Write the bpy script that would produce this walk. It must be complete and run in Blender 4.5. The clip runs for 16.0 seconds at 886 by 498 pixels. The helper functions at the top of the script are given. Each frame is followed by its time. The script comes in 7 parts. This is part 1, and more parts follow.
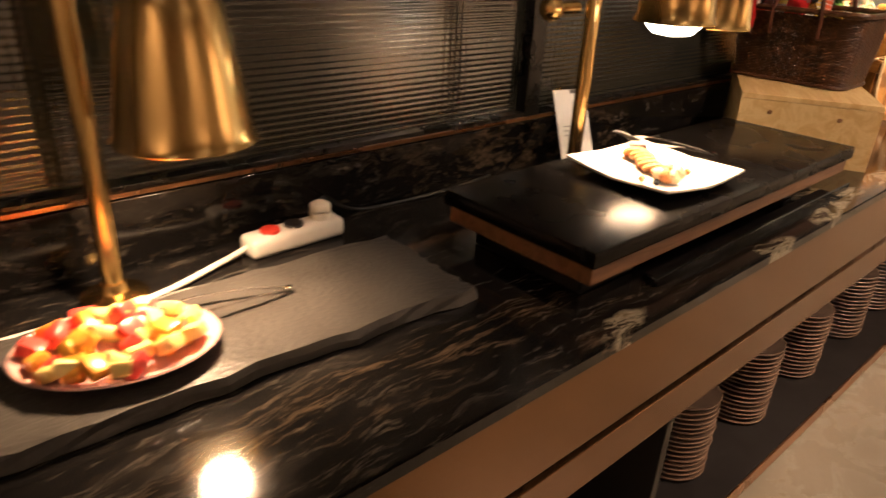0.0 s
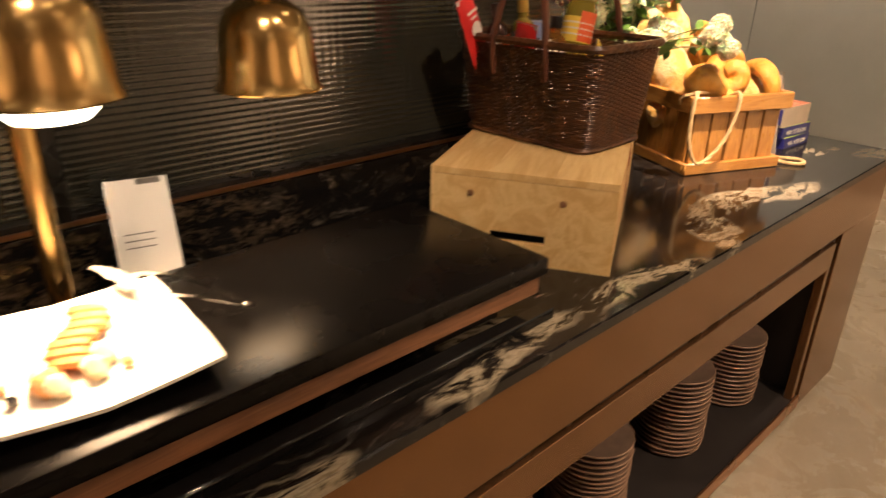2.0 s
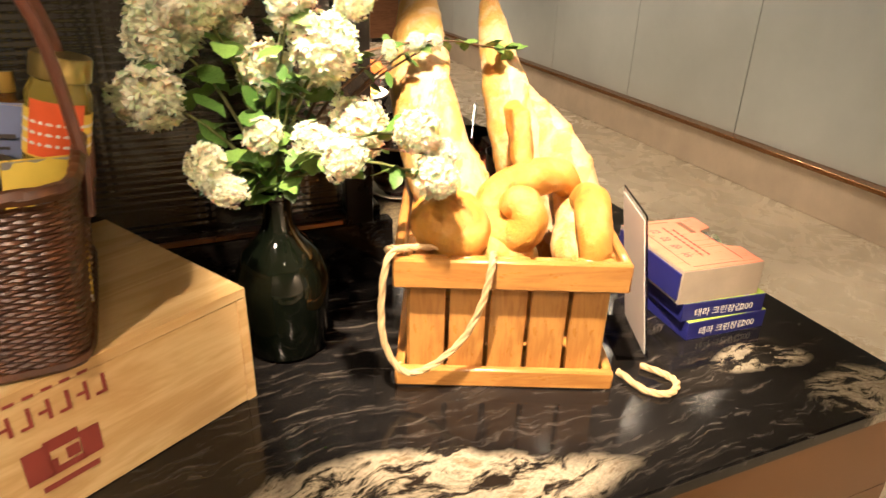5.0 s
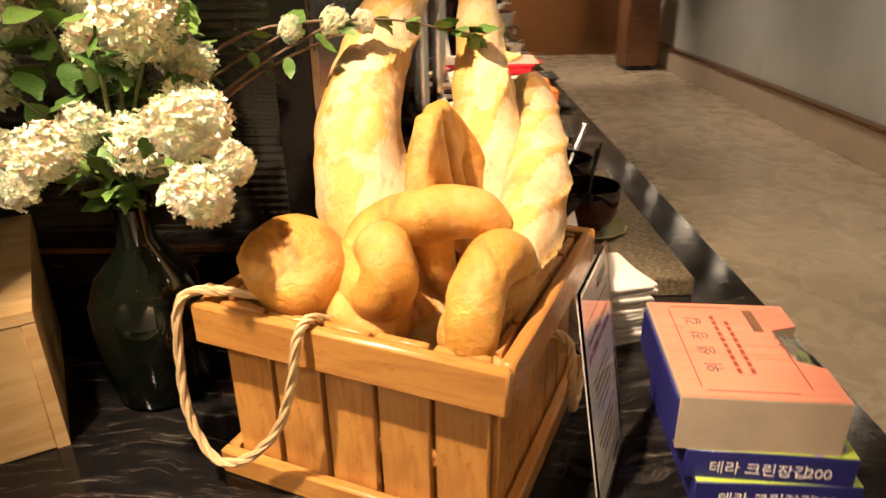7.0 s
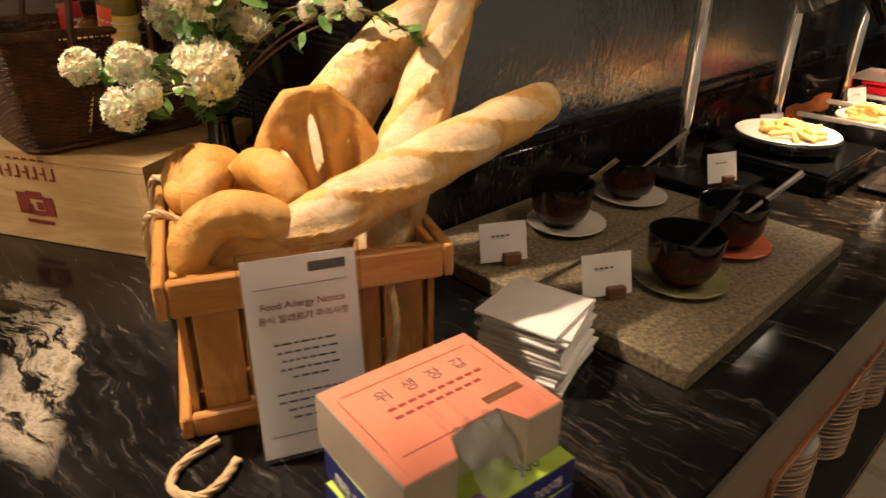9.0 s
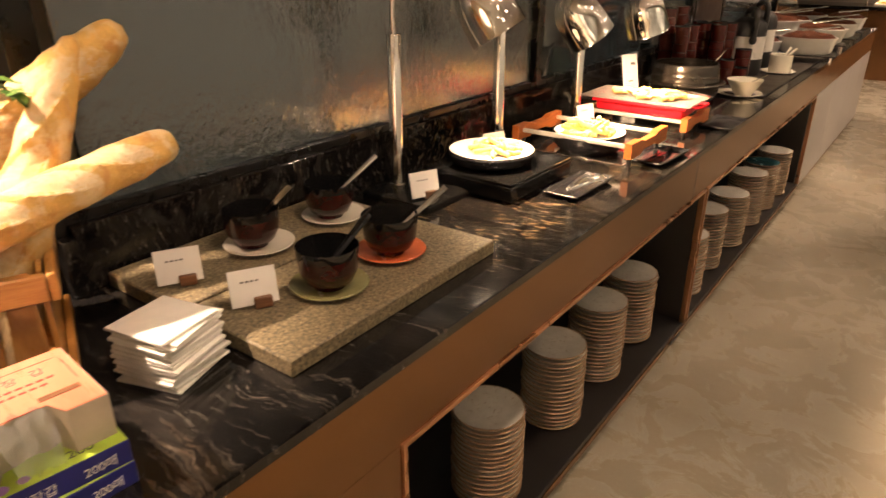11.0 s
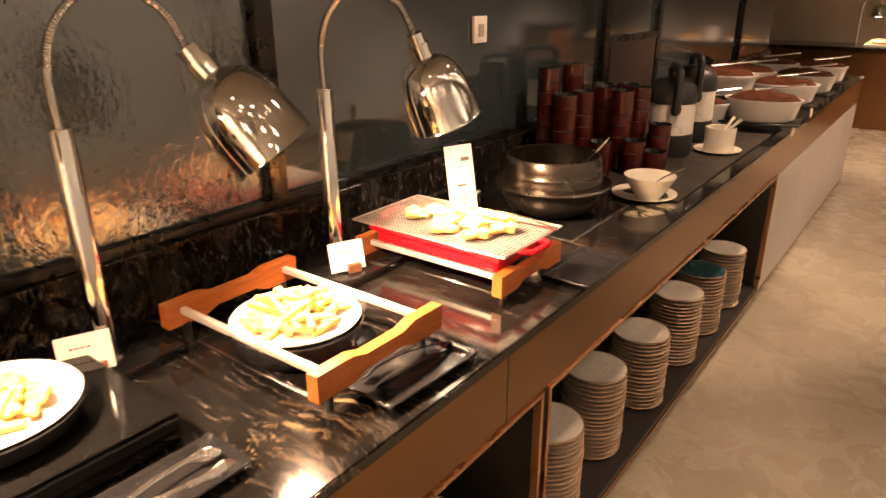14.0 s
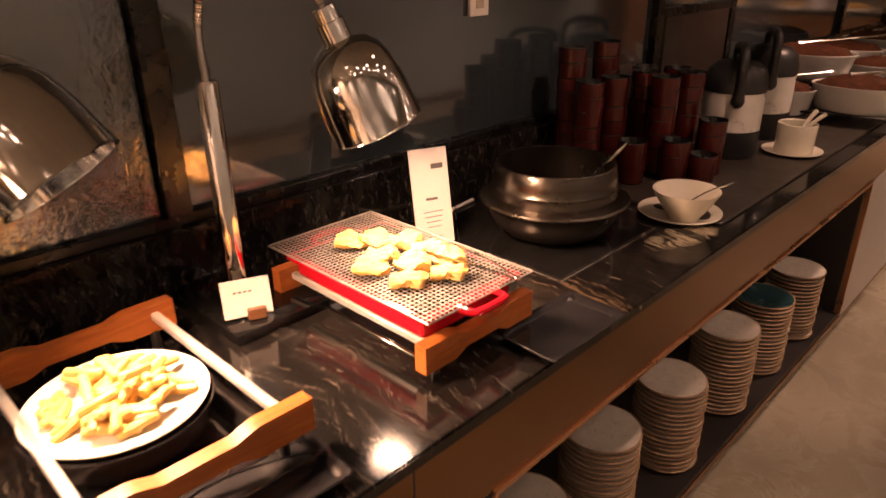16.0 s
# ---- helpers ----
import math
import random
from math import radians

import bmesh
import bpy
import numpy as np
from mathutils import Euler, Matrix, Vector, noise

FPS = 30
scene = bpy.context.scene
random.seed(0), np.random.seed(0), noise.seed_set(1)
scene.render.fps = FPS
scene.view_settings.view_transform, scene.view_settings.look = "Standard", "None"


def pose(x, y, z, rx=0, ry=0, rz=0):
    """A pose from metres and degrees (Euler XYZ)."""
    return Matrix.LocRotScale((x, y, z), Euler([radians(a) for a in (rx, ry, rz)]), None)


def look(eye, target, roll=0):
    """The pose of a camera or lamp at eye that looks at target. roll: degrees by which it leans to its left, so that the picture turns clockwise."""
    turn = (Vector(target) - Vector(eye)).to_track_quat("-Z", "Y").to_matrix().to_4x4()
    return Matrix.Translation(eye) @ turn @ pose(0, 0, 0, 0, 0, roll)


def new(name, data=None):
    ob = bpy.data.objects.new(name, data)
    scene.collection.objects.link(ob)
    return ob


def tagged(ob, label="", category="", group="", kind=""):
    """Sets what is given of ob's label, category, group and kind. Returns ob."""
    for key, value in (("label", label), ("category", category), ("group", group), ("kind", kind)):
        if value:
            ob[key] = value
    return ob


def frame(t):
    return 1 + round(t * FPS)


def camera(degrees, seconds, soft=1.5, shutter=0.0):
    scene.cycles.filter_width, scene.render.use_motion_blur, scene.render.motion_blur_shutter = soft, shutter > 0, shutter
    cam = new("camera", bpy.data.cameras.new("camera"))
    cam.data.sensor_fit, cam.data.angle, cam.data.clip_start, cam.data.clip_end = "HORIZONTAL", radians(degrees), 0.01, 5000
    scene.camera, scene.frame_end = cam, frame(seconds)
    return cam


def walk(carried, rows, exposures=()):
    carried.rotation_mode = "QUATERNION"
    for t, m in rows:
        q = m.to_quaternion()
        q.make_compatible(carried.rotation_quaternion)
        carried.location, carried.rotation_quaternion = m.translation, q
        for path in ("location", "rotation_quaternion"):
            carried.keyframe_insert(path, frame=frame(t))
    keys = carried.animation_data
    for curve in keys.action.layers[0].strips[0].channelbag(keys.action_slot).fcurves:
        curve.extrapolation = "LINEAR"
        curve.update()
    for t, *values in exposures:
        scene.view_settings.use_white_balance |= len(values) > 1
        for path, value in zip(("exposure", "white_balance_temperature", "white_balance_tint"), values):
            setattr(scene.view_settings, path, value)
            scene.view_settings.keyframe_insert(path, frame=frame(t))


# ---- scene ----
cam = camera(67.0, 16.0, shutter=0.4)
PATH = [
    (0, (-3.573, -0.468, 1.4318), (-2.1631, 1.0672, 0.4566), 3.0),
    (0.5, (-3.3223, -0.4439, 1.4375), (-1.8411, 1.0097, 0.4473), 2.3),
    (1, (-3.0716, -0.4312, 1.4513), (-1.564, 0.9947, 0.4588), 0.8),
    (1.5, (-2.7945, -0.5198, 1.4708), (-1.3869, 1.035, 0.5267), 1.5),
    (2, (-2.5001, -0.5393, 1.4467), (-1.058, 0.9924, 0.5163), 1.0),
    (2.5, (-2.2184, -0.5037, 1.4651), (-0.7544, 1.027, 0.5681), 0.6),
    (3, (-1.94, -0.5796, 1.4846), (-0.698, 1.1396, 0.5934), 1.3),
    (3.5, (-1.694, -0.6313, 1.495), (-0.5485, 1.15, 0.5968), 0.3),
    (4, (-1.4087, -0.5405, 1.4916), (-0.3036, 1.2466, 0.5566), 2.4),
    (4.5, (-1.227, -0.4864, 1.4812), (-0.2277, 1.3811, 0.5853), 1.4),
    (5, (-1.0569, -0.4772, 1.5238), (-0.2104, 1.4134, 0.5244), 1.8),
    (5.2, (-1.0177, -0.46, 1.503), (-0.1748, 1.4432, 0.5255), 0.9),
    (7.3, (-0.425, -0.237, 1.419), (-0.674, 1.579, 0.619), -0.2),
    (7.5, (-0.359, -0.198, 1.441), (-0.789, 1.564, 0.598), 0.3),
    (8, (-0.139, -0.144, 1.456), (-1.051, 1.416, 0.598), 0.8),
    (8.5, (0.0802, -0.1234, 1.4884), (-1.0946, 1.2527, 0.6361), -1.75),
    (9, (0.2062, -0.0378, 1.4572), (-1.0896, 1.2183, 0.5952), 0.83),
    (9.5, (0.3837, 0.0149, 1.4805), (-0.9912, 1.2542, 0.7231), 1.02),
    (10, (0.5520, 0.0184, 1.5180), (-0.7646, 1.3181, 0.7582), 0.80),
    (10.2, (0.5853, 0.0207, 1.5249), (-0.6513, 1.3792, 0.7341), 0.80),
    (12.3, (0.6877, 0.6176, 1.5456), (-0.4899, 2.3851, 0.6635), 0.0),
    (12.5, (0.6555, 0.7302, 1.5674), (-0.4922, 2.5484, 0.751), -0.3),
    (12.6, (0.6474, 0.7992, 1.5594), (-0.4761, 2.6312, 0.7371), -1.4),
    (13, (0.6394, 1.0212, 1.541), (-0.5416, 2.8278, 0.7452), -1.8),
    (13.5, (0.6693, 1.2995, 1.5571), (-0.5877, 3.0521, 0.7567), -0.7),
    (14, (0.6026, 1.5594, 1.5398), (-0.6888, 3.2694, 0.7061), -0.3),
    (14.5, (0.5934, 1.7169, 1.5364), (-0.7901, 3.3488, 0.6923), -1.6),
    (15, (0.636, 1.8618, 1.5433), (-0.8084, 3.4132, 0.6509), -1.1),
    (15.5, (0.6371, 1.9538, 1.5306), (-0.8533, 3.4362, 0.598), -1.8),
    (16, (0.5554, 2.0769, 1.5226), (-0.9234, 3.5753, 0.5957), -0.7),
]
EXPO = [(0.0, 0.02, 6150, 18), (1.5, 0.0, 6350, 16), (2.4, 0.05, 6100, 12), (3.2, 0.56, 5600, 6), (4.2, 0.54, 5450, 5), (5.0, 0.42, 5650, 6), (7.3, -0.32, 5950, 10), (8.0, -0.45, 5900, 10), (9.0, -0.6, 5700, 11), (10.0, -0.18, 5900, 14),
        (12.3, 1.04, 6150, 13), (13.5, 0.92, 6400, 17), (14.5, 0.38, 6750, 31), (16.0, -0.28, 6850, 40)]
walk(cam, [(t, look(eye, target, roll)) for t, eye, target, roll in PATH], EXPO)

# ---- world and large lights ----
world = bpy.data.worlds.new("world")
scene.world = world
world.use_nodes = True
world.node_tree.nodes["Background"].inputs[0].default_value = (0.02, 0.018, 0.015, 1)
world.node_tree.nodes["Background"].inputs[1].default_value = 0.3
WARM = (1.0, 0.69, 0.45)


def spot(name, eye, target, watts, degrees, radius=0.03, color=WARM, blend=0.6):
    lamp = bpy.data.lights.new(name, "SPOT")
    lamp.energy, lamp.spot_size, lamp.spot_blend, lamp.shadow_soft_size, lamp.color = watts, radians(degrees), blend, radius, color
    ob = new(name, lamp)
    ob.matrix_world = look(eye, target)
    return ob


CEIL = 2.7
# ceiling spots and added fill spots: place, target, watts, cone
DOWNLIGHTS_AND_FILL = [
    ((-1.05, -0.15, CEIL), (-0.56, 0.39, 1.0), 120, 31),
    ((-1.75, -0.8, CEIL), (-1.35, 0.3, 0.9), 26, 48),
    ((-2.6, -0.7, CEIL), (-2.4, 0.3, 0.9), 13, 50),
    ((1.45, 0.2, CEIL), (1.5, 0.3, 0.0), 44, 62),
    ((1.4, 2.4, CEIL), (1.4, 2.5, 0.0), 23, 72),
    ((1.3, 4.6, CEIL), (1.3, 4.7, 0.0), 11, 95),
    ((1.3, 6.8, CEIL), (1.3, 6.9, 0.0), 50, 95),
    ((1.2, 8.9, CEIL), (1.2, 9.6, 0.4), 95, 95),
    ((0.4, 5.2, CEIL), (-0.2, 5.2, 0.9), 35, 55),
    ((0.5, 1.0, CEIL), (-0.2, 1.1, 0.9), 16, 55),
    ((0.5, 3.6, CEIL), (-0.2, 3.6, 0.9), 16, 60),
    # three unseen spots, added to brighten the east glass wall and its reflections
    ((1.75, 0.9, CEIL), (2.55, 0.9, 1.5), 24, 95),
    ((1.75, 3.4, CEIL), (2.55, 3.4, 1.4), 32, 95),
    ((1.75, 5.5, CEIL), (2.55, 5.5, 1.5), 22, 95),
    ((-0.9, -1.6, CEIL), (-0.9, -1.4, 0.0), 75, 95),
    # unseen floor spot, added to brighten what the reeded screen mirrors
    ((1.0, -2.3, CEIL), (1.25, -2.3, 0.0), 80, 75),
    ((-3.2, -1.4, CEIL), (-3.2, -1.4, 0.0), 9, 95),
    # unseen spots on walls out of view, added as fill for screen and brass reflections
    ((1.75, -1.9, CEIL), (2.55, -1.9, 1.3), 85, 95),
    ((-2.9, -2.6, CEIL), (-2.9, -3.3, 1.2), 24, 95),
    ((0.8, -2.6, CEIL), (0.8, -3.3, 0.8), 190, 80),
    ((-4.7, -0.9, CEIL), (-5.4, -0.9, 1.2), 26, 95),
]
for eye, target, watts, degrees in DOWNLIGHTS_AND_FILL:
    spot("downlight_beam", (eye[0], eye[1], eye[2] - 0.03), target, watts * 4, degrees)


# ---- material helpers ----
class Mat:
    """A node material with short calls."""

    def __init__(self, name, color=(0.5, 0.5, 0.5), rough=0.5, metal=0.0):
        self.m = bpy.data.materials.new(name)
        self.m.use_nodes = True
        self.n, self.l = self.m.node_tree.nodes, self.m.node_tree.links
        self.b = self.n["Principled BSDF"]
        self.set("Base Color", (*color, 1))
        self.set("Roughness", rough)
        self.set("Metallic", metal)
        self.co = None

    def set(self, key, value):
        self.b.inputs[key].default_value = value
        return self

    def node(self, kind, **inputs):
        nd = self.n.new(kind)
        for k, v in inputs.items():
            nd.inputs[k.replace("_", " ")].default_value = v
        return nd

    def coords(self, scale=(1, 1, 1), rot=(0, 0, 0), loc=(0, 0, 0), space="Object"):
        tc = self.n.new("ShaderNodeTexCoord")
        mp = self.n.new("ShaderNodeMapping")
        mp.inputs["Scale"].default_value = scale
        mp.inputs["Rotation"].default_value = [radians(a) for a in rot]
        mp.inputs["Location"].default_value = loc
        self.l.new(tc.outputs[space], mp.inputs["Vector"])
        return mp.outputs[0]

    def noise(self, co, scale=5, detail=4, rough=0.55, distort=0.0):
        nd = self.node("ShaderNodeTexNoise", Scale=scale, Detail=detail, Roughness=rough, Distortion=distort)
        self.l.new(co, nd.inputs["Vector"])
        return nd.outputs["Fac"]

    def ramp(self, fac, stops):
        nd = self.n.new("ShaderNodeValToRGB")
        e = nd.color_ramp.elements
        while len(e) < len(stops):
            e.new(0.5)
        for el, (p, c) in zip(e, stops):
            el.position = p
            el.color = (*c, 1) if len(c) == 3 else c
        self.l.new(fac, nd.inputs[0])
        return nd.outputs[0]

    def grey(self, fac, lo, hi, a=0.0, b=1.0):
        nd = self.node("ShaderNodeMapRange")
        for k, v in zip((1, 2, 3, 4), (lo, hi, a, b)):
            nd.inputs[k].default_value = v
        self.l.new(fac, nd.inputs[0])
        return nd.outputs[0]

    def mix(self, fac, a, b, mode="MIX"):
        nd = self.n.new("ShaderNodeMix")
        nd.data_type, nd.blend_type = "RGBA", mode
        for sock, v in ((nd.inputs[0], fac), (nd.inputs[6], a), (nd.inputs[7], b)):
            if isinstance(v, bpy.types.NodeSocket):
                self.l.new(v, sock)
            else:
                sock.default_value = (*v, 1) if isinstance(v, tuple) else v
        return nd.outputs[2]

    def math(self, op, a, b=0.0):
        nd = self.n.new("ShaderNodeMath")
        nd.operation = op
        for sock, v in zip(nd.inputs, (a, b)):
            if isinstance(v, bpy.types.NodeSocket):
                self.l.new(v, sock)
            else:
                sock.default_value = v
        return nd.outputs[0]

    def random(self):
        return self.n.new("ShaderNodeObjectInfo").outputs["Random"]

    def to(self, sock, key):
        self.l.new(sock, self.b.inputs[key])
        return self

    def bump(self, height, strength=0.3, dist=0.002):
        nd = self.node("ShaderNodeBump", Strength=strength, Distance=dist)
        self.l.new(height, nd.inputs["Height"])
        self.l.new(nd.outputs[0], self.b.inputs["Normal"])
        return self


def plain(name, color, rough=0.5, metal=0.0, var=0.12, scale=14, bump=0.1, dist=0.0006, **more):
    """A surface with a little unevenness in tone, gloss and relief."""
    w = Mat(name, color, rough, metal)
    co = w.coords()
    f1 = w.noise(co, scale, 5, 0.6)
    f2 = w.noise(co, scale * 9, 3, 0.6)
    lo = tuple(max(0.0, c * (1 - var)) for c in color)
    hi = tuple(min(1.0, c * (1 + var)) for c in color)
    w.to(w.mix(w.grey(f1, 0.3, 0.7), lo, hi), "Base Color")
    w.to(w.grey(f1, 0.25, 0.75, max(0.02, rough * 0.8), min(1, rough * 1.2)), "Roughness")
    if bump:
        w.bump(f2, bump, dist)
    for k, v in more.items():
        w.set(k.replace("_", " "), v)
    return w.m


def granite_material():
    w = Mat("black_granite", (0.02, 0.02, 0.02), 0.12)
    warpc = w.coords((1, 1, 1))
    warp = w.n.new("ShaderNodeTexNoise")
    warp.inputs["Scale"].default_value = 3.2
    warp.inputs["Detail"].default_value = 5
    w.l.new(warpc, warp.inputs["Vector"])
    mv = w.n.new("ShaderNodeVectorMath")
    mv.operation = "MULTIPLY_ADD"
    w.l.new(warp.outputs["Color"], mv.inputs[0])
    mv.inputs[1].default_value = (0.2, 0.2, 0.1)
    w.l.new(warpc, mv.inputs[2])

    def stretched(scale, rot):
        mp = w.n.new("ShaderNodeMapping")
        mp.inputs["Scale"].default_value = scale
        mp.inputs["Rotation"].default_value = (0, 0, radians(rot))
        w.l.new(mv.outputs[0], mp.inputs["Vector"])
        return mp.outputs[0]
    fine = w.noise(stretched((10, 85, 34), 10), 1.0, 9, 0.76)
    mid = w.noise(stretched((3, 16, 8), 12), 1.0, 6, 0.6)
    big = w.noise(stretched((1.3, 5.5, 3), 12), 1.0, 4, 0.55, 0.4)
    grain = w.noise(warpc, 160, 3, 0.7)
    base = w.ramp(fine, [(0.36, (0.003, 0.003, 0.0034)), (0.53, (0.007, 0.0065, 0.006)), (0.6, (0.034, 0.03, 0.026)), (0.7, (0.21, 0.185, 0.15))])
    streak = w.mix(w.grey(mid, 0.53, 0.7, 0.0, 0.6), base, (0.042, 0.037, 0.032))
    rust = w.mix(w.math("MULTIPLY", w.grey(big, 0.58, 0.7), w.grey(fine, 0.48, 0.64)), streak, (0.13, 0.088, 0.052))
    fleck = w.noise(stretched((16, 70, 40), 55), 1.0, 6, 0.68, 0.3)

    def patches(spots):
        mask = None
        for x, y, rot, lx, ly in spots:
            q = w.n.new("ShaderNodeMapping")
            q.vector_type = "TEXTURE"
            q.inputs["Location"].default_value = (x + 0.1, y + 0.1, 0)
            q.inputs["Rotation"].default_value = (0, 0, radians(rot))
            q.inputs["Scale"].default_value = (lx, ly, 10)
            w.l.new(mv.outputs[0], q.inputs["Vector"])
            g = w.n.new("ShaderNodeTexGradient")
            g.gradient_type = "SPHERICAL"
            w.l.new(q.outputs[0], g.inputs["Vector"])
            mask = g.outputs["Fac"] if mask is None else w.math("MAXIMUM", mask, g.outputs["Fac"])
        return mask
    near = w.grey(patches(GOLD_PATCHES), 0.0, 0.4)
    gold = w.mix(w.math("MULTIPLY", w.grey(fleck, 0.54, 0.68, 0, 0.75), near), rust, (0.27, 0.19, 0.1))
    gold = w.mix(w.math("MULTIPLY", w.grey(fleck, 0.58, 0.7), 0.1), gold, (0.2, 0.165, 0.12))
    # bold pale veins that swirl near the rim of the slab
    mask = patches(VEINS)
    curd = w.noise(stretched((10, 30, 14), 25), 1.0, 8, 0.74, 0.5)
    pale = w.math("MULTIPLY", w.grey(mask, 0.0, 0.3), w.grey(curd, 0.465, 0.52))
    vein = w.ramp(curd, [(0.42, (0.16, 0.12, 0.07)), (0.48, (0.3, 0.255, 0.165)), (0.57, (0.4, 0.355, 0.26)), (0.64, (0.22, 0.17, 0.1))])
    col = w.mix(pale, gold, vein)
    w.to(w.mix(w.grey(grain, 0.3, 0.75), col, w.mix(0.5, col, (0.012, 0.011, 0.0105))), "Base Color")
    w.to(w.grey(mid, 0.3, 0.7, 0.07, 0.14), "Roughness")
    w.bump(fine, 0.07, 0.001)
    w.set("Specular IOR Level", 0.36)
    return w.m


# where gold flecks gather: place, turn, half lengths
GOLD_PATCHES = [(-0.2, 1.52, 70, 0.34, 0.16), (-0.45, 1.4, 80, 0.3, 0.14), (-0.12, 2.1, 80, 0.25, 0.1), (-0.62, 1.9, 90, 0.4, 0.08)]
# pale veins of the counter: place, turn, half lengths
VEINS = [(-1.75, 0.07, -12, 0.13, 0.045), (-1.45, 0.02, -6, 0.22, 0.04), (-1.06, 0.09, 40, 0.14, 0.05), (-0.78, 0.085, -14, 0.27, 0.055),
         (-0.19, 0.15, -8, 0.1, 0.04), (-0.1, 0.05, 12, 0.13, 0.045), (-2.2, 0.02, 5, 0.08, 0.03), (-1.86, 0.01, 8, 0.16, 0.03),
         (-2.72, 0.0, 8, 0.09, 0.025), (-0.08, 3.55, 85, 0.16, 0.05)]


def stone_floor_material():
    w = Mat("polished_beige_floor", (0.3, 0.26, 0.2), 0.25)
    co = w.coords()
    a = w.noise(co, 1.1, 7, 0.62, 1.2)
    b = w.noise(co, 5, 6, 0.65, 0.8)
    c = w.noise(co, 60, 3, 0.6)
    col = w.ramp(a, [(0.3, (0.24, 0.21, 0.15)), (0.5, (0.3, 0.265, 0.192)), (0.7, (0.37, 0.33, 0.25))])
    vein = w.grey(w.math("ABSOLUTE", w.math("SUBTRACT", b, 0.5)), 0.0, 0.035, 1.0, 0.0)
    col = w.mix(w.math("MULTIPLY", vein, 0.45), col, (0.46, 0.42, 0.32))
    col = w.mix(w.grey(c, 0.35, 0.8, 0.0, 0.35), col, (0.24, 0.2, 0.15))
    w.to(col, "Base Color").to(w.grey(b, 0.3, 0.7, 0.16, 0.38), "Roughness").bump(c, 0.05, 0.001)
    return w.m


def brushed(name, color, rough, stretch=(2, 2, 120), metal=0.85, aniso=0.0):
    w = Mat(name, color, rough, metal)
    f1 = w.noise(w.coords(stretch), 3, 5, 0.6)
    f2 = w.noise(w.coords(), 4, 4, 0.6)
    lo, hi = tuple(c * 0.78 for c in color), tuple(min(1, c * 1.18) for c in color)
    w.to(w.mix(w.mix(0.5, f1, f2), lo, hi), "Base Color")
    w.to(w.grey(f2, 0.3, 0.7, rough * 0.85, rough * 1.2), "Roughness").bump(f1, 0.05, 0.0005)
    return w.m


def wood(name, light, dark, grain=(2, 22, 22), rough=0.5, rings=7.0, coat=0.0):
    w = Mat(name, light, rough)
    co = w.coords(grain)
    a = w.noise(co, 1.3, 5, 0.6, 0.7)
    b = w.noise(w.coords((grain[0] * 2, grain[1] * 6, grain[2] * 6)), 3, 4, 0.7)
    rnd = w.random()
    wave = w.math("FRACT", w.math("MULTIPLY", w.math("ADD", a, w.math("MULTIPLY", rnd, 3.0)), rings))
    ring = w.grey(w.math("ABSOLUTE", w.math("SUBTRACT", wave, 0.5)), 0.0, 0.5)
    col = w.mix(w.grey(ring, 0.1, 0.95, 0.0, 0.75), light, dark)
    col = w.mix(w.grey(b, 0.45, 0.8, 0.0, 0.5), col, dark)
    w.to(w.mix(w.math("MULTIPLY", rnd, 0.25), col, tuple(c * 0.75 for c in light)), "Base Color")
    w.to(w.grey(b, 0.3, 0.7, rough * 0.85, min(1, rough * 1.15)), "Roughness").bump(b, 0.12, 0.0008)
    w.set("Coat Weight", coat)
    return w.m


GRANITE = granite_material()
FLOOR = stone_floor_material()
COPPER = brushed("bronze_laminate", (0.25, 0.128, 0.052), 0.22, (2, 2, 90), 0.85)
COPPER_TRIM = brushed("copper_trim", (0.5, 0.26, 0.13), 0.28, (2, 2, 90), 0.95)
BLACK_FRAME = plain("black_metal_frame", (0.012, 0.011, 0.01), 0.28, 0.3, 0.2)
SHELF_BLACK = plain("black_shelf_board", (0.014, 0.012, 0.011), 0.45)
DOOR_GREY = plain("pale_grey_stone_door", (0.36, 0.34, 0.31), 0.4, 0, 0.14, 9)
WALL_GLASS = plain("backpainted_grey_glass", (0.38, 0.42, 0.415), 0.12, 0, 0.06, 2, 0.02)
WALL_STONE = plain("beige_plinth_stone", (0.42, 0.36, 0.28), 0.4, 0, 0.12, 5)
PLASTER = plain("beige_plaster", (0.58, 0.51, 0.42), 0.8, 0, 0.1, 3)
CEILING = plain("taupe_ceiling_paint", (0.3, 0.28, 0.25), 0.7, 0, 0.1, 3)


def glass_material(name, tint, rough, bump_scale, strength, clear, depth=0.003, cross=0.0, stretch=(1, 1, 1)):
    w = Mat(name, tint, rough)
    w.set("Transmission Weight", clear)
    w.set("IOR", 1.8 if clear > 0.3 else 2.3)
    co = w.coords()
    f1 = w.noise(w.coords(stretch), bump_scale, 3, 0.6, 0.5)
    f2 = w.noise(co, 2.0, 2)
    if cross:
        sep = w.n.new("ShaderNodeSeparateXYZ")
        w.l.new(co, sep.inputs[0])
        saw = w.math("FRACT", w.math("MULTIPLY", sep.outputs[0], 1 / cross))
        f1 = w.math("MULTIPLY", w.math("SUBTRACT", saw, w.math("MULTIPLY", saw, saw)), 4.0)
    w.to(w.grey(f2, 0.3, 0.7, rough * 0.8, rough * 1.3), "Roughness").bump(f1, strength, depth)
    return w.m


REEDED = glass_material("reeded_smoked_glass", (0.056, 0.056, 0.044), 0.07, 30, 0.35, 0.5, 0.0007, 0.021)
RAIN = glass_material("rippled_smoked_glass", (0.065, 0.082, 0.088), 0.06, 60, 0.45, 0.15, 0.005, 0.0, (1, 1.0, 0.6))


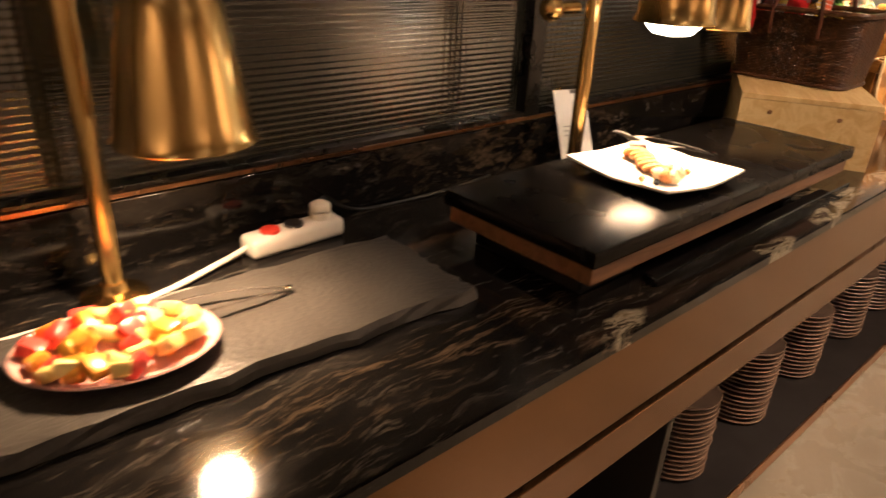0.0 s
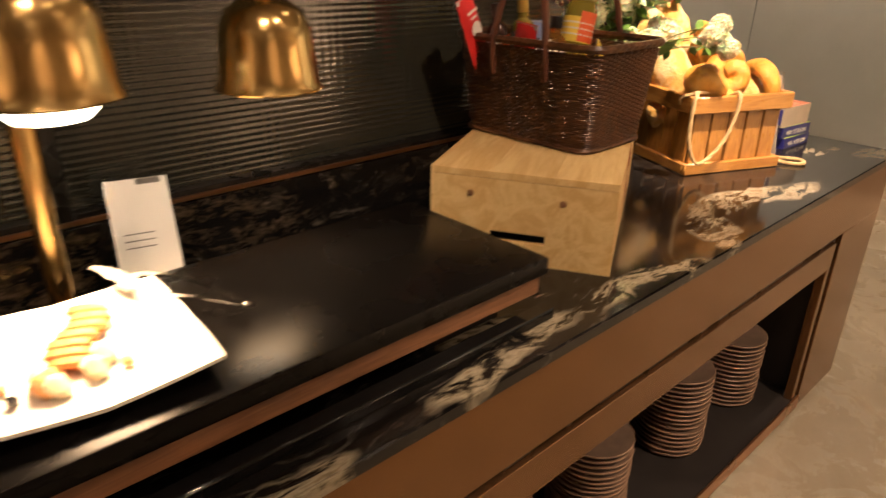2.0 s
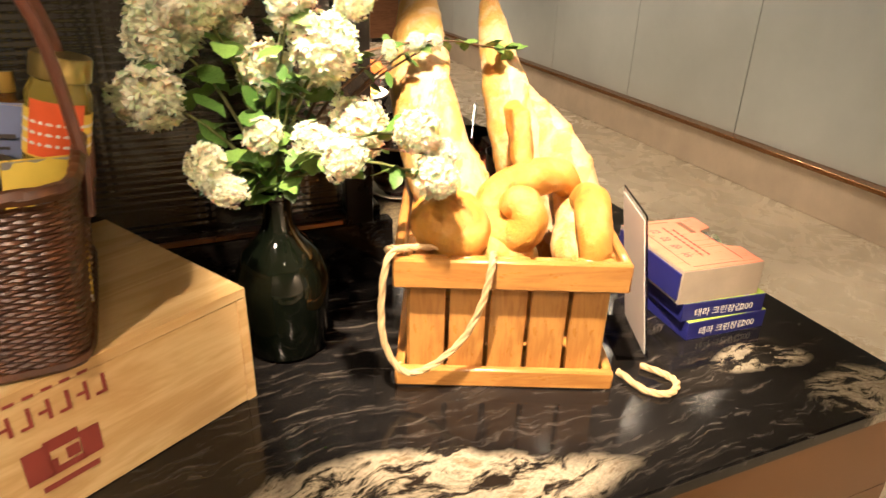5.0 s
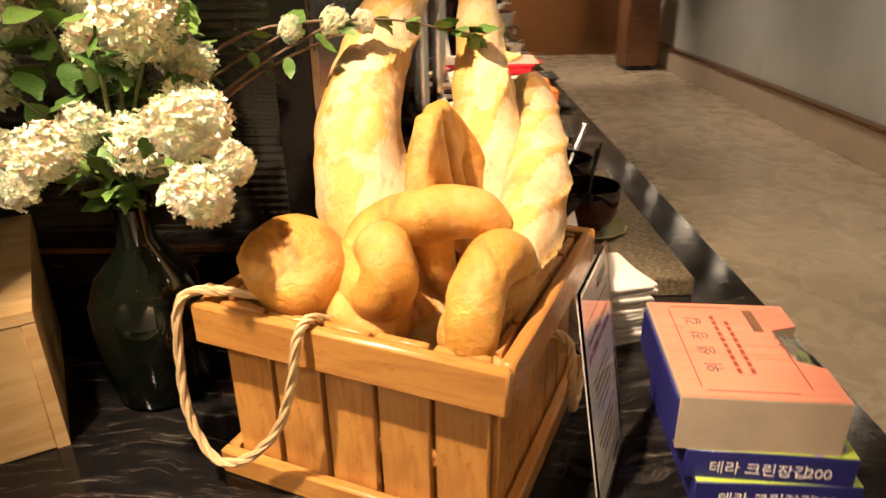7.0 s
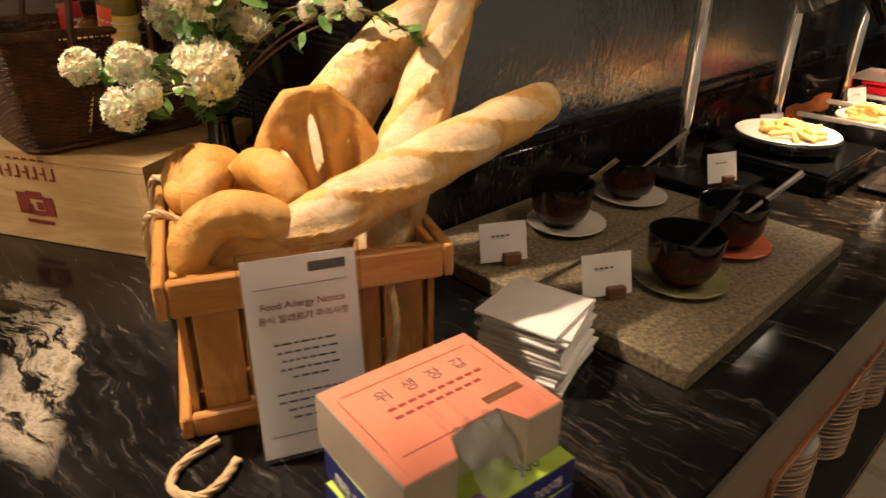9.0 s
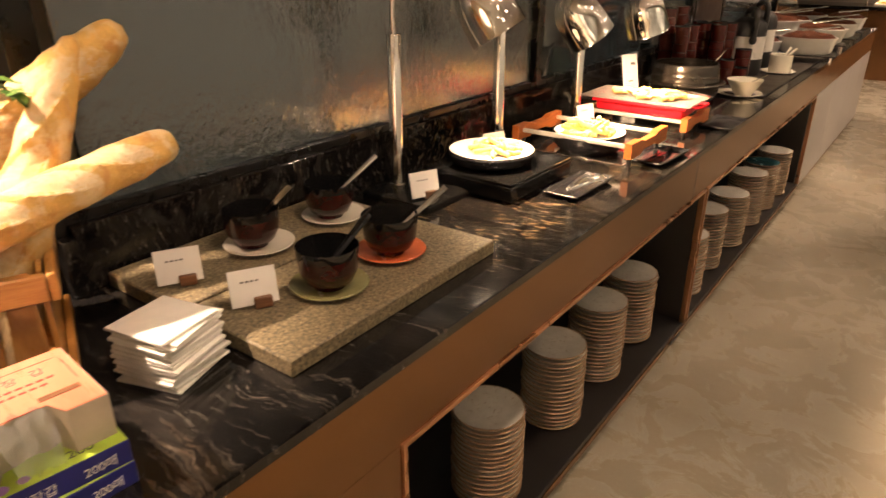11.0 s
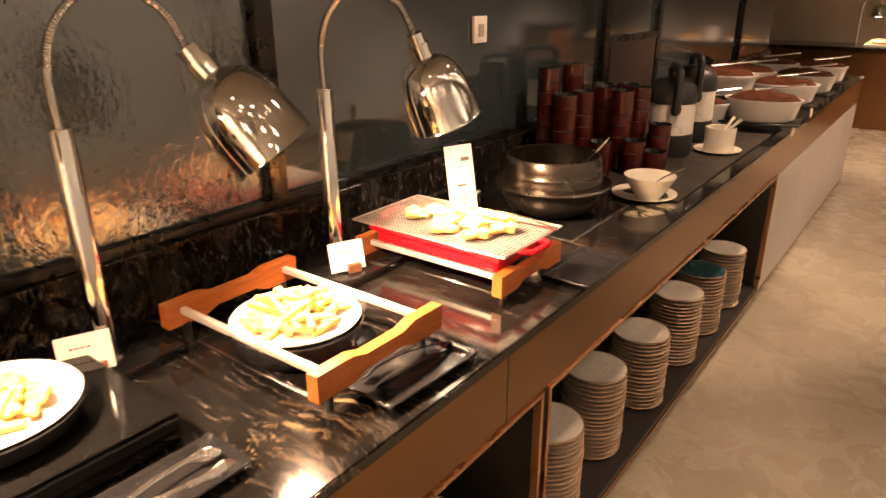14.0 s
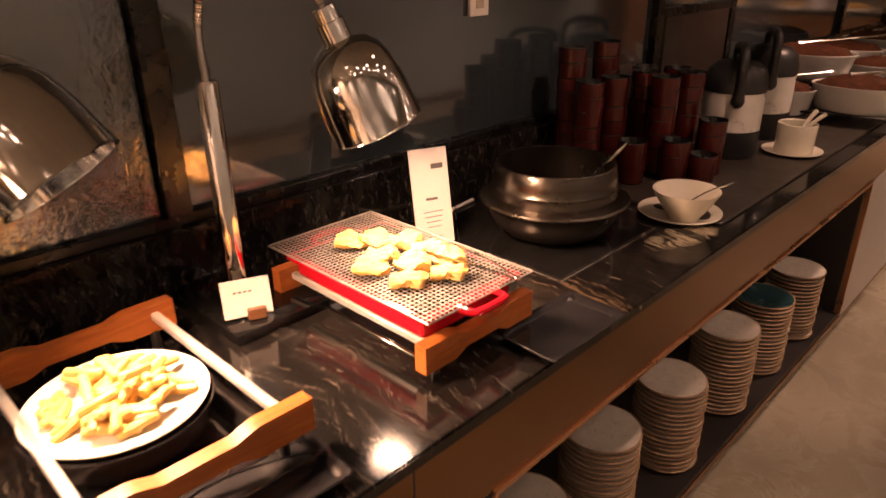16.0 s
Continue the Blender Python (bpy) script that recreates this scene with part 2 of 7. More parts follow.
SMOKED = glass_material("smooth_smoked_glass", (0.035, 0.047, 0.052), 0.07, 12, 0.12, 0.15, 0.002)


# ---- mesh helpers ----
def box(bm, size, at=(0, 0, 0), bevel=0.0, rot=None, segments=1):
    """A box of that size, its base centre at the given place."""
    m = Matrix.Translation((at[0], at[1], at[2] + size[2] / 2))
    if rot is not None:
        m = m @ rot
    made = bmesh.ops.create_cube(bm, size=1.0, matrix=m @ Matrix.Diagonal((*size, 1)))
    if bevel:
        edges = list({e for v in made["verts"] for e in v.link_edges})
        bmesh.ops.bevel(bm, geom=edges, offset=bevel, segments=segments, affect="EDGES", profile=0.5)
    return bm


def lathe(bm, profile, at=(0, 0, 0), steps=32, m=None):
    """Turns a profile of (radius, height) about the z axis."""
    m = (m or Matrix()) if m is not None else Matrix()
    rings = []
    for r, z in profile:
        if r < 1e-6:
            rings.append([bm.verts.new(m @ Vector((at[0], at[1], at[2] + z)))])
        else:
            rings.append([bm.verts.new(m @ Vector((at[0] + r * math.cos(2 * math.pi * k / steps), at[1] + r * math.sin(2 * math.pi * k / steps), at[2] + z))) for k in range(steps)])
    for a, b in zip(rings, rings[1:]):
        for k in range(steps):
            k2 = (k + 1) % steps
            if len(a) == 1 and len(b) > 1:
                bm.faces.new((a[0], b[k2], b[k]))
            elif len(b) == 1 and len(a) > 1:
                bm.faces.new((a[k], a[k2], b[0]))
            elif len(a) > 1:
                bm.faces.new((a[k], a[k2], b[k2], b[k]))
    return bm


def tube(bm, pts, radius, steps=10, caps=True, flat=1.0):
    """A tube along points; the radius may vary along it."""
    pts = [Vector(p) for p in pts]
    n = len(pts)
    radii = radius if isinstance(radius, (list, tuple)) else [radius] * n
    t0 = (pts[1] - pts[0]).normalized()
    side = t0.orthogonal().normalized()
    rings = []
    for i, p in enumerate(pts):
        t = (pts[min(i + 1, n - 1)] - pts[max(i - 1, 0)]).normalized()
        side = (side - t * side.dot(t)).normalized()
        up = t.cross(side)
        rings.append([bm.verts.new(p + (side * math.cos(2 * math.pi * k / steps) + up * math.sin(2 * math.pi * k / steps) * flat) * radii[i]) for k in range(steps)])
    for a, b in zip(rings, rings[1:]):
        for k in range(steps):
            bm.faces.new((a[k], a[(k + 1) % steps], b[(k + 1) % steps], b[k]))
    if caps:
        bm.faces.new(rings[0][::-1])
        bm.faces.new(rings[-1])
    return bm


def spline(pts, n=24):
    """Points along a smooth curve through the given ones."""
    pts = [Vector(p) for p in pts]
    ext = [2 * pts[0] - pts[1]] + pts + [2 * pts[-1] - pts[-2]]
    out = []
    for i in range(n + 1):
        u = i / n * (len(pts) - 1)
        k = min(int(u), len(pts) - 2)
        t = u - k
        a, b, c, d = ext[k:k + 4]
        out.append(0.5 * (2 * b + (c - a) * t + (2 * a - 5 * b + 4 * c - d) * t * t + (3 * b - a - 3 * c + d) * t ** 3))
    return out


def mesh_of(name, bm, material, smooth=False):
    me = bpy.data.meshes.new(name)
    bmesh.ops.recalc_face_normals(bm, faces=bm.faces)
    bm.to_mesh(me)
    bm.free()
    me.materials.append(material)
    if smooth:
        me.shade_smooth()
        me.set_sharp_from_angle(angle=radians(38))
    return me


def part(name, bm, material, parent=None, label="", m=None, smooth=True):
    ob = new(name, mesh_of(name, bm, material, smooth))
    if m is not None:
        ob.matrix_basis = m
    ob.parent = parent
    return tagged(ob, label)


def thing(name, m, label, category, group=""):
    """The Empty at a thing's base."""
    ob = new(name)
    ob.empty_display_size = 0.05
    ob.matrix_basis = m
    return tagged(ob, label, category, group)


def structure(name, bm, material, label="", smooth=True):
    return tagged(part(name, bm, material, None, label, None, smooth), label, "", "", "structure")


B = bmesh.new
TOP = 0.8855

# ---- setting ----
bm = B()
box(bm, (9.2, 15.2, 0.1), (-0.9, 4.2, -0.1))
structure("floor", bm, FLOOR, "polished beige stone floor with soft veining")
bm = B()
box(bm, (9.2, 15.2, 0.1), (-0.9, 4.2, CEIL))
structure("ceiling", bm, CEILING, "cream painted ceiling")
for name, size, at in (("wall_south", (9.2, 0.1, CEIL), (-0.9, -3.35, 0)), ("wall_west", (0.1, 15.2, CEIL), (-5.45, 4.2, 0)), ("wall_north", (9.2, 0.1, CEIL), (-0.9, 11.75, 0))):
    bm = B()
    box(bm, size, at)
    structure(name, bm, PLASTER, "plain beige plaster wall")
bm = B()
box(bm, (0.1, 15.2, CEIL), (3.7, 4.2, 0))
structure("wall_east", bm, PLASTER, "brown wall behind the glass panels")
# east side: low stone plinth and glass panels above it
WALL_X = 2.52
bm = B()
box(bm, (0.16, 15.2, 0.27), (WALL_X + 0.08, 3.5, 0), 0.004)
plinth = structure("plinth_wall", bm, WALL_STONE, "low beige stone plinth under the glass wall")
bm = B()
box(bm, (0.19, 15.2, 0.03), (WALL_X + 0.075, 3.5, 0.27), 0.004)
structure("trim", bm, COPPER, "brown cap on the plinth")
glasswall = tagged(new("wall_glass"), "wall of pale grey glass panels", "", "", "structure")
for k in range(-2, 11):
    bm = B()
    box(bm, (0.02, 1.174, CEIL - 0.3), (WALL_X + 0.07, -1.3 + 1.18 * k, 0.3), 0.002)
    part("panel", bm, WALL_GLASS, glasswall)
bm = B()
box(bm, (0.02, 15.2, CEIL - 0.3), (WALL_X + 0.095, 3.5, 0.3))
part("backing", bm, BLACK_FRAME, glasswall)

# ---- counter: two wings that meet at the corner ----
L1, L2 = -4.6, 7.8          # far ends of the two wings
DEP = 0.66                  # depth to the upstand
bm = B()
v = [(L1, -0.012), (0.012, -0.012), (0.012, L2), (-0.74, L2), (-0.74, 0.72), (L1, 0.72)]
f0 = bm.faces.new([bm.verts.new((x, y, TOP - 0.022)) for x, y in v])
ext = bmesh.ops.extrude_face_region(bm, geom=[f0])
bmesh.ops.translate(bm, verts=[e for e in ext["geom"] if isinstance(e, bmesh.types.BMVert)], vec=(0, 0, 0.022))
bmesh.ops.bevel(bm, geom=[e for e in bm.edges if all(abs(q.co.z - TOP) < 1e-5 for q in e.verts)], offset=0.003, segments=2, affect="EDGES")
structure("countertop", bm, GRANITE, "black granite countertop with cream and gold veins")

bm = B()
box(bm, (-0.66 - L1, 0.03, 0.125), ((L1 - 0.66) / 2 - 0.0, 0.665, TOP), 0.002)
structure("upstand_south", bm, GRANITE, "black veined granite upstand behind the counter")
bm = B()
box(bm, (0.03, L2 - 0.682, 0.145), (-0.69, (L2 + 0.682) / 2, TOP), 0.002)
structure("upstand_west", bm, GRANITE, "black veined granite upstand behind the counter")

carcass = tagged(new("counter_base"), "bronze counter base with open plate shelves", "", "", "structure")


def slab(name, x0, x1, y0, y1, z0, z1, material, parent=carcass, label="", bevel=0.0015):
    b = B()
    box(b, (x1 - x0, y1 - y0, z1 - z0), ((x0 + x1) / 2, (y0 + y1) / 2, z0), bevel)
    return part(name, b, material, parent, label)


Z0, Z1, ZT = 0.095, 0.69, TOP - 0.022
# south wing front
OX0, OX1 = -4.4, -0.327
slab("fascia", L1, 0.0, 0.0, 0.02, Z1, ZT, COPPER)
slab("reveal", L1, OX1, 0.016, 0.022, Z1 - 0.026, Z1, BLACK_FRAME)
slab("strip", L1, OX1 - 0.026, 0.004, 0.024, Z1 - 0.112, Z1 - 0.026, COPPER)
slab("reveal", OX1 - 0.026, OX1, 0.016, 0.022, Z0, Z1 - 0.026, BLACK_FRAME)
slab("end_panel", OX1, 0.0, 0.0, 0.02, 0.05, Z1, COPPER)
slab("edge_trim", OX1 - 0.052, OX1 - 0.027, 0.004, 0.03, Z0, Z1 - 0.112, COPPER)
slab("shelf", L1, OX1 - 0.002, 0.004, 0.5, Z0 - 0.02, Z0, SHELF_BLACK)
slab("rail", L1, OX1, -0.004, 0.003, 0.05, Z0 + 0.002, COPPER_TRIM)
slab("kick", L1, -0.06, 0.06, 0.08, 0.0, 0.06, BLACK_FRAME)
slab("inner_wall", L1, -0.5, 0.5, 0.52, 0.0, ZT, SHELF_BLACK)
slab("lining", OX1 - 0.002, OX1 + 0.015, 0.022, 0.5, Z0, ZT, SHELF_BLACK)
for x in (-2.45,):
    slab("divider", x - 0.012, x + 0.012, 0.024, 0.5, Z0, ZT, SHELF_BLACK)
# east wing front
Y0, YD, Y1 = 0.885, 2.742, 5.05
slab("fascia", -0.02, 0.0, 0.021, L2, Z1, ZT, COPPER)
slab("fascia_joint", -0.004, 0.0006, 2.573, 2.576, Z1 + 0.002, ZT - 0.002, BLACK_FRAME, bevel=0)
slab("end_panel", -0.02, 0.0, 0.021, Y0, 0.05, Z1, COPPER)
for y0, y1 in ((Y0, YD - 0.012), (YD + 0.012, Y1)):
    slab("edge_trim", -0.016, 0.006, y0, y1, Z1 - 0.012, Z1, COPPER_TRIM)
    slab("edge_trim", -0.016, 0.006, y0, y0 + 0.012, Z0, Z1 - 0.012, COPPER_TRIM)
    slab("edge_trim", -0.016, 0.006, y1 - 0.012, y1, Z0, Z1 - 0.012, COPPER_TRIM)
slab("divider", -0.5, -0.002, YD - 0.012, YD + 0.012, Z0, Z1 + 0.1, SHELF_BLACK)
slab("lining", -0.5, -0.022, Y0 - 0.016, Y0, Z0, Z1 + 0.1, SHELF_BLACK)
slab("lining", -0.5, -0.022, Y1, Y1 + 0.016, Z0, Z1 + 0.1, SHELF_BLACK)
slab("shelf", -0.5, -0.004, Y0, Y1, Z0 - 0.02, Z0, SHELF_BLACK)
slab("rail", -0.02, 0.0, Y0, L2, 0.05, Z0 - 0.02, COPPER)
slab("kick", -0.08, -0.06, 0.06, L2, 0.0, 0.06, BLACK_FRAME)
slab("inner_wall", -0.52, -0.5, 0.52, L2, 0.0, ZT, SHELF_BLACK)
slab("end_panel", -0.74, -0.022, L2 - 0.02, L2, 0.0, ZT, COPPER)
y = Y1 + 0.018
while y < L2 - 0.3:
    y1 = min(y + 0.74, L2 - 0.022)
    slab("cabinet_door", -0.03, 0.002, y, y1 - 0.006, Z0 - 0.02, Z1 - 0.004, DOOR_GREY)
    y = y1

# ---- glass screens behind the counter ----
GZ0, GZ1 = TOP + 0.125, CEIL
screen1 = tagged(new("glass_screen_south"), "black framed screen of reeded smoked glass", "", "", "structure")
MULL1 = [-4.45, -2.26, -0.725]
slab("bottom_rail", L1, -0.705, 0.655, 0.70, GZ0, GZ0 + 0.022, BLACK_FRAME, screen1)
slab("bead", L1, -0.76, 0.648, 0.655, GZ0 + 0.004, GZ0 + 0.012, COPPER_TRIM, screen1, "thin bronze bead", 0)
for x in MULL1:
    slab("mullion", x - 0.026, x + 0.026, 0.652, 0.712, TOP if x > -1 else GZ0, GZ1, BLACK_FRAME, screen1)


def reeded(name, x0, x1, y, z0, z1, parent):
    """A pane with horizontal reeds on its front face."""
    b = B()
    pitch, n = 0.0125, int((z1 - z0) / 0.0125)
    prof = []
    for k in range(n):
        for u in (0.0, 0.25, 0.5, 0.75):
            prof.append((y - 0.0012 * math.sin(math.pi * u), z0 + (k + u) * pitch))
    prof.append((y, z0 + n * pitch))
    rows = [[b.verts.new((x, py, pz)) for x in (x0, x1)] for py, pz in prof]
    for p, q in zip(rows, rows[1:]):
        b.faces.new((p[0], p[1], q[1], q[0]))
    back = [b.verts.new((x, y + 0.008, z)) for z in (z0, z0 + n * pitch) for x in (x0, x1)]
    b.faces.new((back[0], back[2], back[3], back[1]))
    return part(name, b, REEDED, parent)


for x0, x1 in zip(MULL1, MULL1[1:]):
    reeded("pane", x0 + 0.026, x1 - 0.026, 0.683, GZ0 + 0.02, GZ1, screen1)

screen2 = tagged(new("glass_screen_west"), "black framed screen of rippled smoked glass", "", "", "structure")
MULL2 = [2.6, 4.5, 5.15, 6.8]
GW = TOP + 0.145
slab("bottom_rail", -0.74, -0.695, 0.714, L2, GW, GW + 0.022, BLACK_FRAME, screen2)
for y in MULL2:
    slab("mullion", -0.745, -0.69, y - 0.026, y + 0.026, GW + 0.022, GZ1, BLACK_FRAME, screen2)
ends = [0.714] + MULL2 + [L2]
for y0, y1 in zip(ends, ends[1:]):
    slab("pane", -0.724, -0.714, y0 + 0.03, y1 - 0.03, GW + 0.022, GZ1, RAIN if y0 < 1 else SMOKED, screen2)
slab("crossbar", -0.745, -0.69, 4.53, 5.12, 1.3, 1.33, BLACK_FRAME, screen2)
# dark room behind the screens
bm = B()
box(bm, (3.6, 0.05, CEIL), (-2.7, 2.3, 0))
structure("wall_back", bm, PLASTER, "brown wall behind the glass screens")

# ---- ceiling fittings ----
LAMP_GLOW = Mat("lamp_glow", (1, 0.9, 0.7))
LAMP_GLOW.set("Emission Color", (1.0, 0.74, 0.48, 1)).set("Emission Strength", 60.0)
WHITE_METAL = plain("white_fitting", (0.7, 0.68, 0.64), 0.4)
# all fittings are out of view; those of the fill spots are added
for eye, target, watts, degrees in DOWNLIGHTS_AND_FILL:
    ob = thing("ceiling_downlight", pose(*eye), "small unseen recessed ceiling downlight, switched on", "lamp", "ceiling downlights")
    bm = B()
    lathe(bm, [(0.042, -0.004), (0.062, -0.006), (0.062, 0.0), (0.042, 0.0)], steps=20)
    part("ring", bm, WHITE_METAL, ob)
    bm = B()
    lathe(bm, [(0, -0.0015), (0.042, -0.0015)], steps=20)
    part("lens", bm, LAMP_GLOW.m, ob, "glowing lens")

for x in (1.15, 1.75):
    for k in range(8):
        ob = thing("ceiling_downlight", pose(x, 0.9 + 0.95 * k, CEIL), "small unseen recessed ceiling downlight, switched on", "lamp", "ceiling downlights")
        for name, prof, mt in (("ring", [(0.042, -0.004), (0.062, -0.006), (0.062, 0.0), (0.042, 0.0)], WHITE_METAL), ("lens", [(0, -0.0015), (0.042, -0.0015)], LAMP_GLOW.m)):
            part(name, lathe(B(), prof, steps=20), mt, ob)

# ---- far end of the aisle ----
bm = B()
box(bm, (4.6, 0.7, 0.86), (0.6, 11.0, 0), 0.004)
far = structure("far_counter", bm, COPPER, "bronze serving counter across the far end")
bm = B()
box(bm, (4.66, 0.76, 0.04), (0.6, 11.0, 0.86), 0.004)
structure("far_countertop", bm, GRANITE, "dark stone top of the far serving counter")

# ---- materials of things ----
BRASS = plain("polished_brass", (0.82, 0.56, 0.22), 0.2, 1.0, 0.08, 8, 0.03)
CHROME = plain("polished_chrome", (0.88, 0.85, 0.8), 0.09, 1.0, 0.05, 8, 0.02)
STEEL = plain("brushed_steel", (0.55, 0.53, 0.5), 0.25, 1.0, 0.1, 10, 0.05)
BLACK_GLOSS = plain("glossy_black_lacquer", (0.008, 0.008, 0.008), 0.08, 0, 0.3, 8, 0.02)
BLACK_CERAMIC = plain("black_stoneware", (0.014, 0.014, 0.016), 0.22, 0, 0.3, 20, 0.25)
BLACK_PLASTIC = plain("black_plastic", (0.012, 0.012, 0.012), 0.35)
WHITE_CHINA = plain("white_china", (0.78, 0.76, 0.71), 0.15, 0, 0.04, 10, 0.02)
CREAM_CHINA = plain("cream_china", (0.7, 0.66, 0.55), 0.2, 0, 0.05, 10, 0.02)
WHITE_PLASTIC = plain("white_plastic", (0.72, 0.69, 0.62), 0.35, 0, 0.05)
PAPER = plain("white_paper", (0.76, 0.73, 0.68), 0.8, 0, 0.04, 12)
INK = plain("grey_ink", (0.1, 0.09, 0.085), 0.7)
RED_INK = plain("brownish_red_ink", (0.26, 0.045, 0.03), 0.7)
PALE_WOOD = wood("pale_pine", (0.78, 0.58, 0.27), (0.58, 0.35, 0.12), (1.6, 11, 11), 0.55, 4)
CRATE_WOOD = wood("varnished_amber_wood", (0.52, 0.265, 0.062), (0.34, 0.14, 0.028), (16, 16, 2.2), 0.3, 5, 0.3)
BEECH = wood("orange_beech", (0.44, 0.135, 0.026), (0.3, 0.08, 0.016), (18, 3, 18), 0.4, 5)
DARK_WOOD = wood("dark_brown_wood", (0.22, 0.1, 0.045), (0.12, 0.05, 0.02), (2, 20, 20), 0.4, 5)
BULB = Mat("heat_bulb", (1, 0.95, 0.85))
BULB.set("Emission Color", (1.0, 0.86, 0.62, 1)).set("Emission Strength", 12.0)
SLATE = plain("dark_grey_slate", (0.06, 0.056, 0.05), 0.32, 0, 0.25, 12, 0.6, 0.003)
ROPE = plain("jute_rope", (0.55, 0.4, 0.2), 0.9, 0, 0.2, 60, 0.5, 0.001)


def wicker_material():
    w = Mat("brown_wicker", (0.12, 0.05, 0.025), 0.38)
    f1 = w.noise(w.coords(), 40, 4, 0.7)
    f2 = w.noise(w.coords(), 6, 3)
    col = w.ramp(f1, [(0.3, (0.02, 0.008, 0.006)), (0.55, (0.085, 0.036, 0.014)), (0.75, (0.22, 0.1, 0.04))])
    w.to(w.mix(w.grey(f2, 0.4, 0.7, 0, 0.5), col, (0.13, 0.05, 0.019)), "Base Color").bump(f1, 0.3, 0.001)
    return w.m


WICKER = wicker_material()


def crust_material(name, light, dark, flour):
    w = Mat(name, light, 0.55)
    co = w.coords()
    a = w.noise(co, 14, 5, 0.65, 0.8)
    b = w.noise(co, 90, 5, 0.7)
    c = w.noise(co, 20, 6, 0.68, 0.6)
    col = w.ramp(a, [(0.3, dark), (0.45, light), (0.68, tuple(min(1, q * 1.3) for q in light))])
    col = w.mix(w.grey(c, 0.48, 0.6, 0.0, flour), col, (0.8, 0.69, 0.45))
    col = w.mix(w.grey(b, 0.55, 0.85, 0.0, 0.5), col, dark)
    w.to(col, "Base Color").to(w.grey(a, 0.3, 0.7, 0.3, 0.6), "Roughness").bump(w.math("ADD", w.math("MULTIPLY", b, 1.4), c), 0.8, 0.004)
    w.set("Subsurface Weight", 0.05)
    return w.m


CRUST = crust_material("golden_bread_crust", (0.57, 0.33, 0.08), (0.36, 0.12, 0.03), 0.4)
CRUST_SHINY = crust_material("glazed_bun_crust", (0.58, 0.3, 0.045), (0.36, 0.125, 0.018), 0.12)
CRUST_FLOUR = crust_material("floured_baguette_crust", (0.61, 0.37, 0.09), (0.43, 0.19, 0.035), 0.5)
CRUMB = crust_material("floury_bread_score", (0.66, 0.48, 0.25), (0.5, 0.29, 0.1), 0.6)


def roughen(bm, size, amount):
    for q in bm.verts:
        q.co += q.normal * amount * noise.noise(q.co / size)


def text_mesh(words, size, align="LEFT"):
    cu = bpy.data.curves.new("lettering", "FONT")
    cu.body, cu.size, cu.align_x, cu.extrude = words, size, align, 0.0002
    tmp = bpy.data.objects.new("lettering", cu)
    scene.collection.objects.link(tmp)
    me = bpy.data.meshes.new_from_object(tmp.evaluated_get(bpy.context.evaluated_depsgraph_get()))
    bpy.data.objects.remove(tmp)
    return me


def words(text, size, material, parent, m, align="LEFT"):
    me = text_mesh(text, size, align)
    me.materials.clear()
    me.materials.append(material)
    ob = new("lettering", me)
    ob.matrix_basis, ob.parent = m, parent
    return ob


def bars(rows, material, parent, m, name="printed_lines"):
    """Unreadable print: small bars (x, y, width, height) on a face in the xy plane."""
    b = B()
    for x, y, w_, h_ in rows:
        box(b, (w_, h_, 0.0004), (x, y, 0))
    return tagged(part(name, b, material, parent, "", m, False), kind="stuff")


# ---- south wing: slate, fruit, power strip ----
ob = thing("slate_board", pose(-3.215, 0.352, TOP, 0, 0, -2), "dark grey slate serving board with chipped edges", "serving board")
bm = B()
pts = []
W, D = 0.70, 0.26
for k in range(72):
    u = k / 72 * 4
    s, r = int(u), u - int(u)
    x, y = [(-W / 2 + r * W, -D / 2), (W / 2, -D / 2 + r * D), (W / 2 - r * W, D / 2), (-W / 2, D / 2 - r * D)][s]
    j = 0.006
    pts.append((x + random.uniform(-j, j), y + random.uniform(-j, j)))
lo = [bm.verts.new((x, y, 0.002)) for x, y in pts]
mid = [bm.verts.new((x * 0.995 + random.uniform(-0.004, 0.004), y * 0.985 + random.uniform(-0.004, 0.004), 0.014)) for x, y in pts]
hi = [bm.verts.new((x * 0.985, y * 0.96, 0.024 + random.uniform(-0.001, 0.001))) for x, y in pts]
for a, b in ((lo, mid), (mid, hi)):
    for k in range(72):
        bm.faces.new((a[k], a[(k + 1) % 72], b[(k + 1) % 72], b[k]))
bm.faces.new(hi)
bm.faces.new(lo[::-1])
part("board", bm, SLATE, ob, "", None, False)

PINK_RIM = plain("pink_glazed_rim", (0.66, 0.4, 0.36), 0.2)
ob = thing("fruit_plate", pose(-3.385, 0.352, TOP + 0.0255, 0, 0, -18), "oval pink-rimmed plate heaped with cut fruit, on slate", "plate of fruit")
bm = B()
lathe(bm, [(0, 0.004), (0.085, 0.005), (0.122, 0.019), (0.126, 0.022), (0.128, 0.02), (0.09, 0.0), (0, 0.0)], steps=40)
for q in bm.verts:
    q.co.y *= 0.78
part("plate", bm, PINK_RIM, ob)
FRUIT = [plain("melon_flesh", (0.8, 0.6, 0.2), 0.3, 0, 0.15, 20), plain("watermelon_flesh", (0.7, 0.07, 0.05), 0.3, 0, 0.2, 20), plain("orange_flesh", (0.85, 0.38, 0.04), 0.3, 0, 0.15, 20), plain("pineapple_flesh", (0.85, 0.72, 0.3), 0.35, 0, 0.15, 30)]
rng = random.Random(4)
meshes = []
for mt in FRUIT:
    bm = B()
    box(bm, (0.034, 0.026, 0.02), (0, 0, -0.01), 0.005, None, 2)
    roughen(bm, 0.02, 0.004)
    meshes.append(mesh_of("fruit_piece", bm, mt, True))
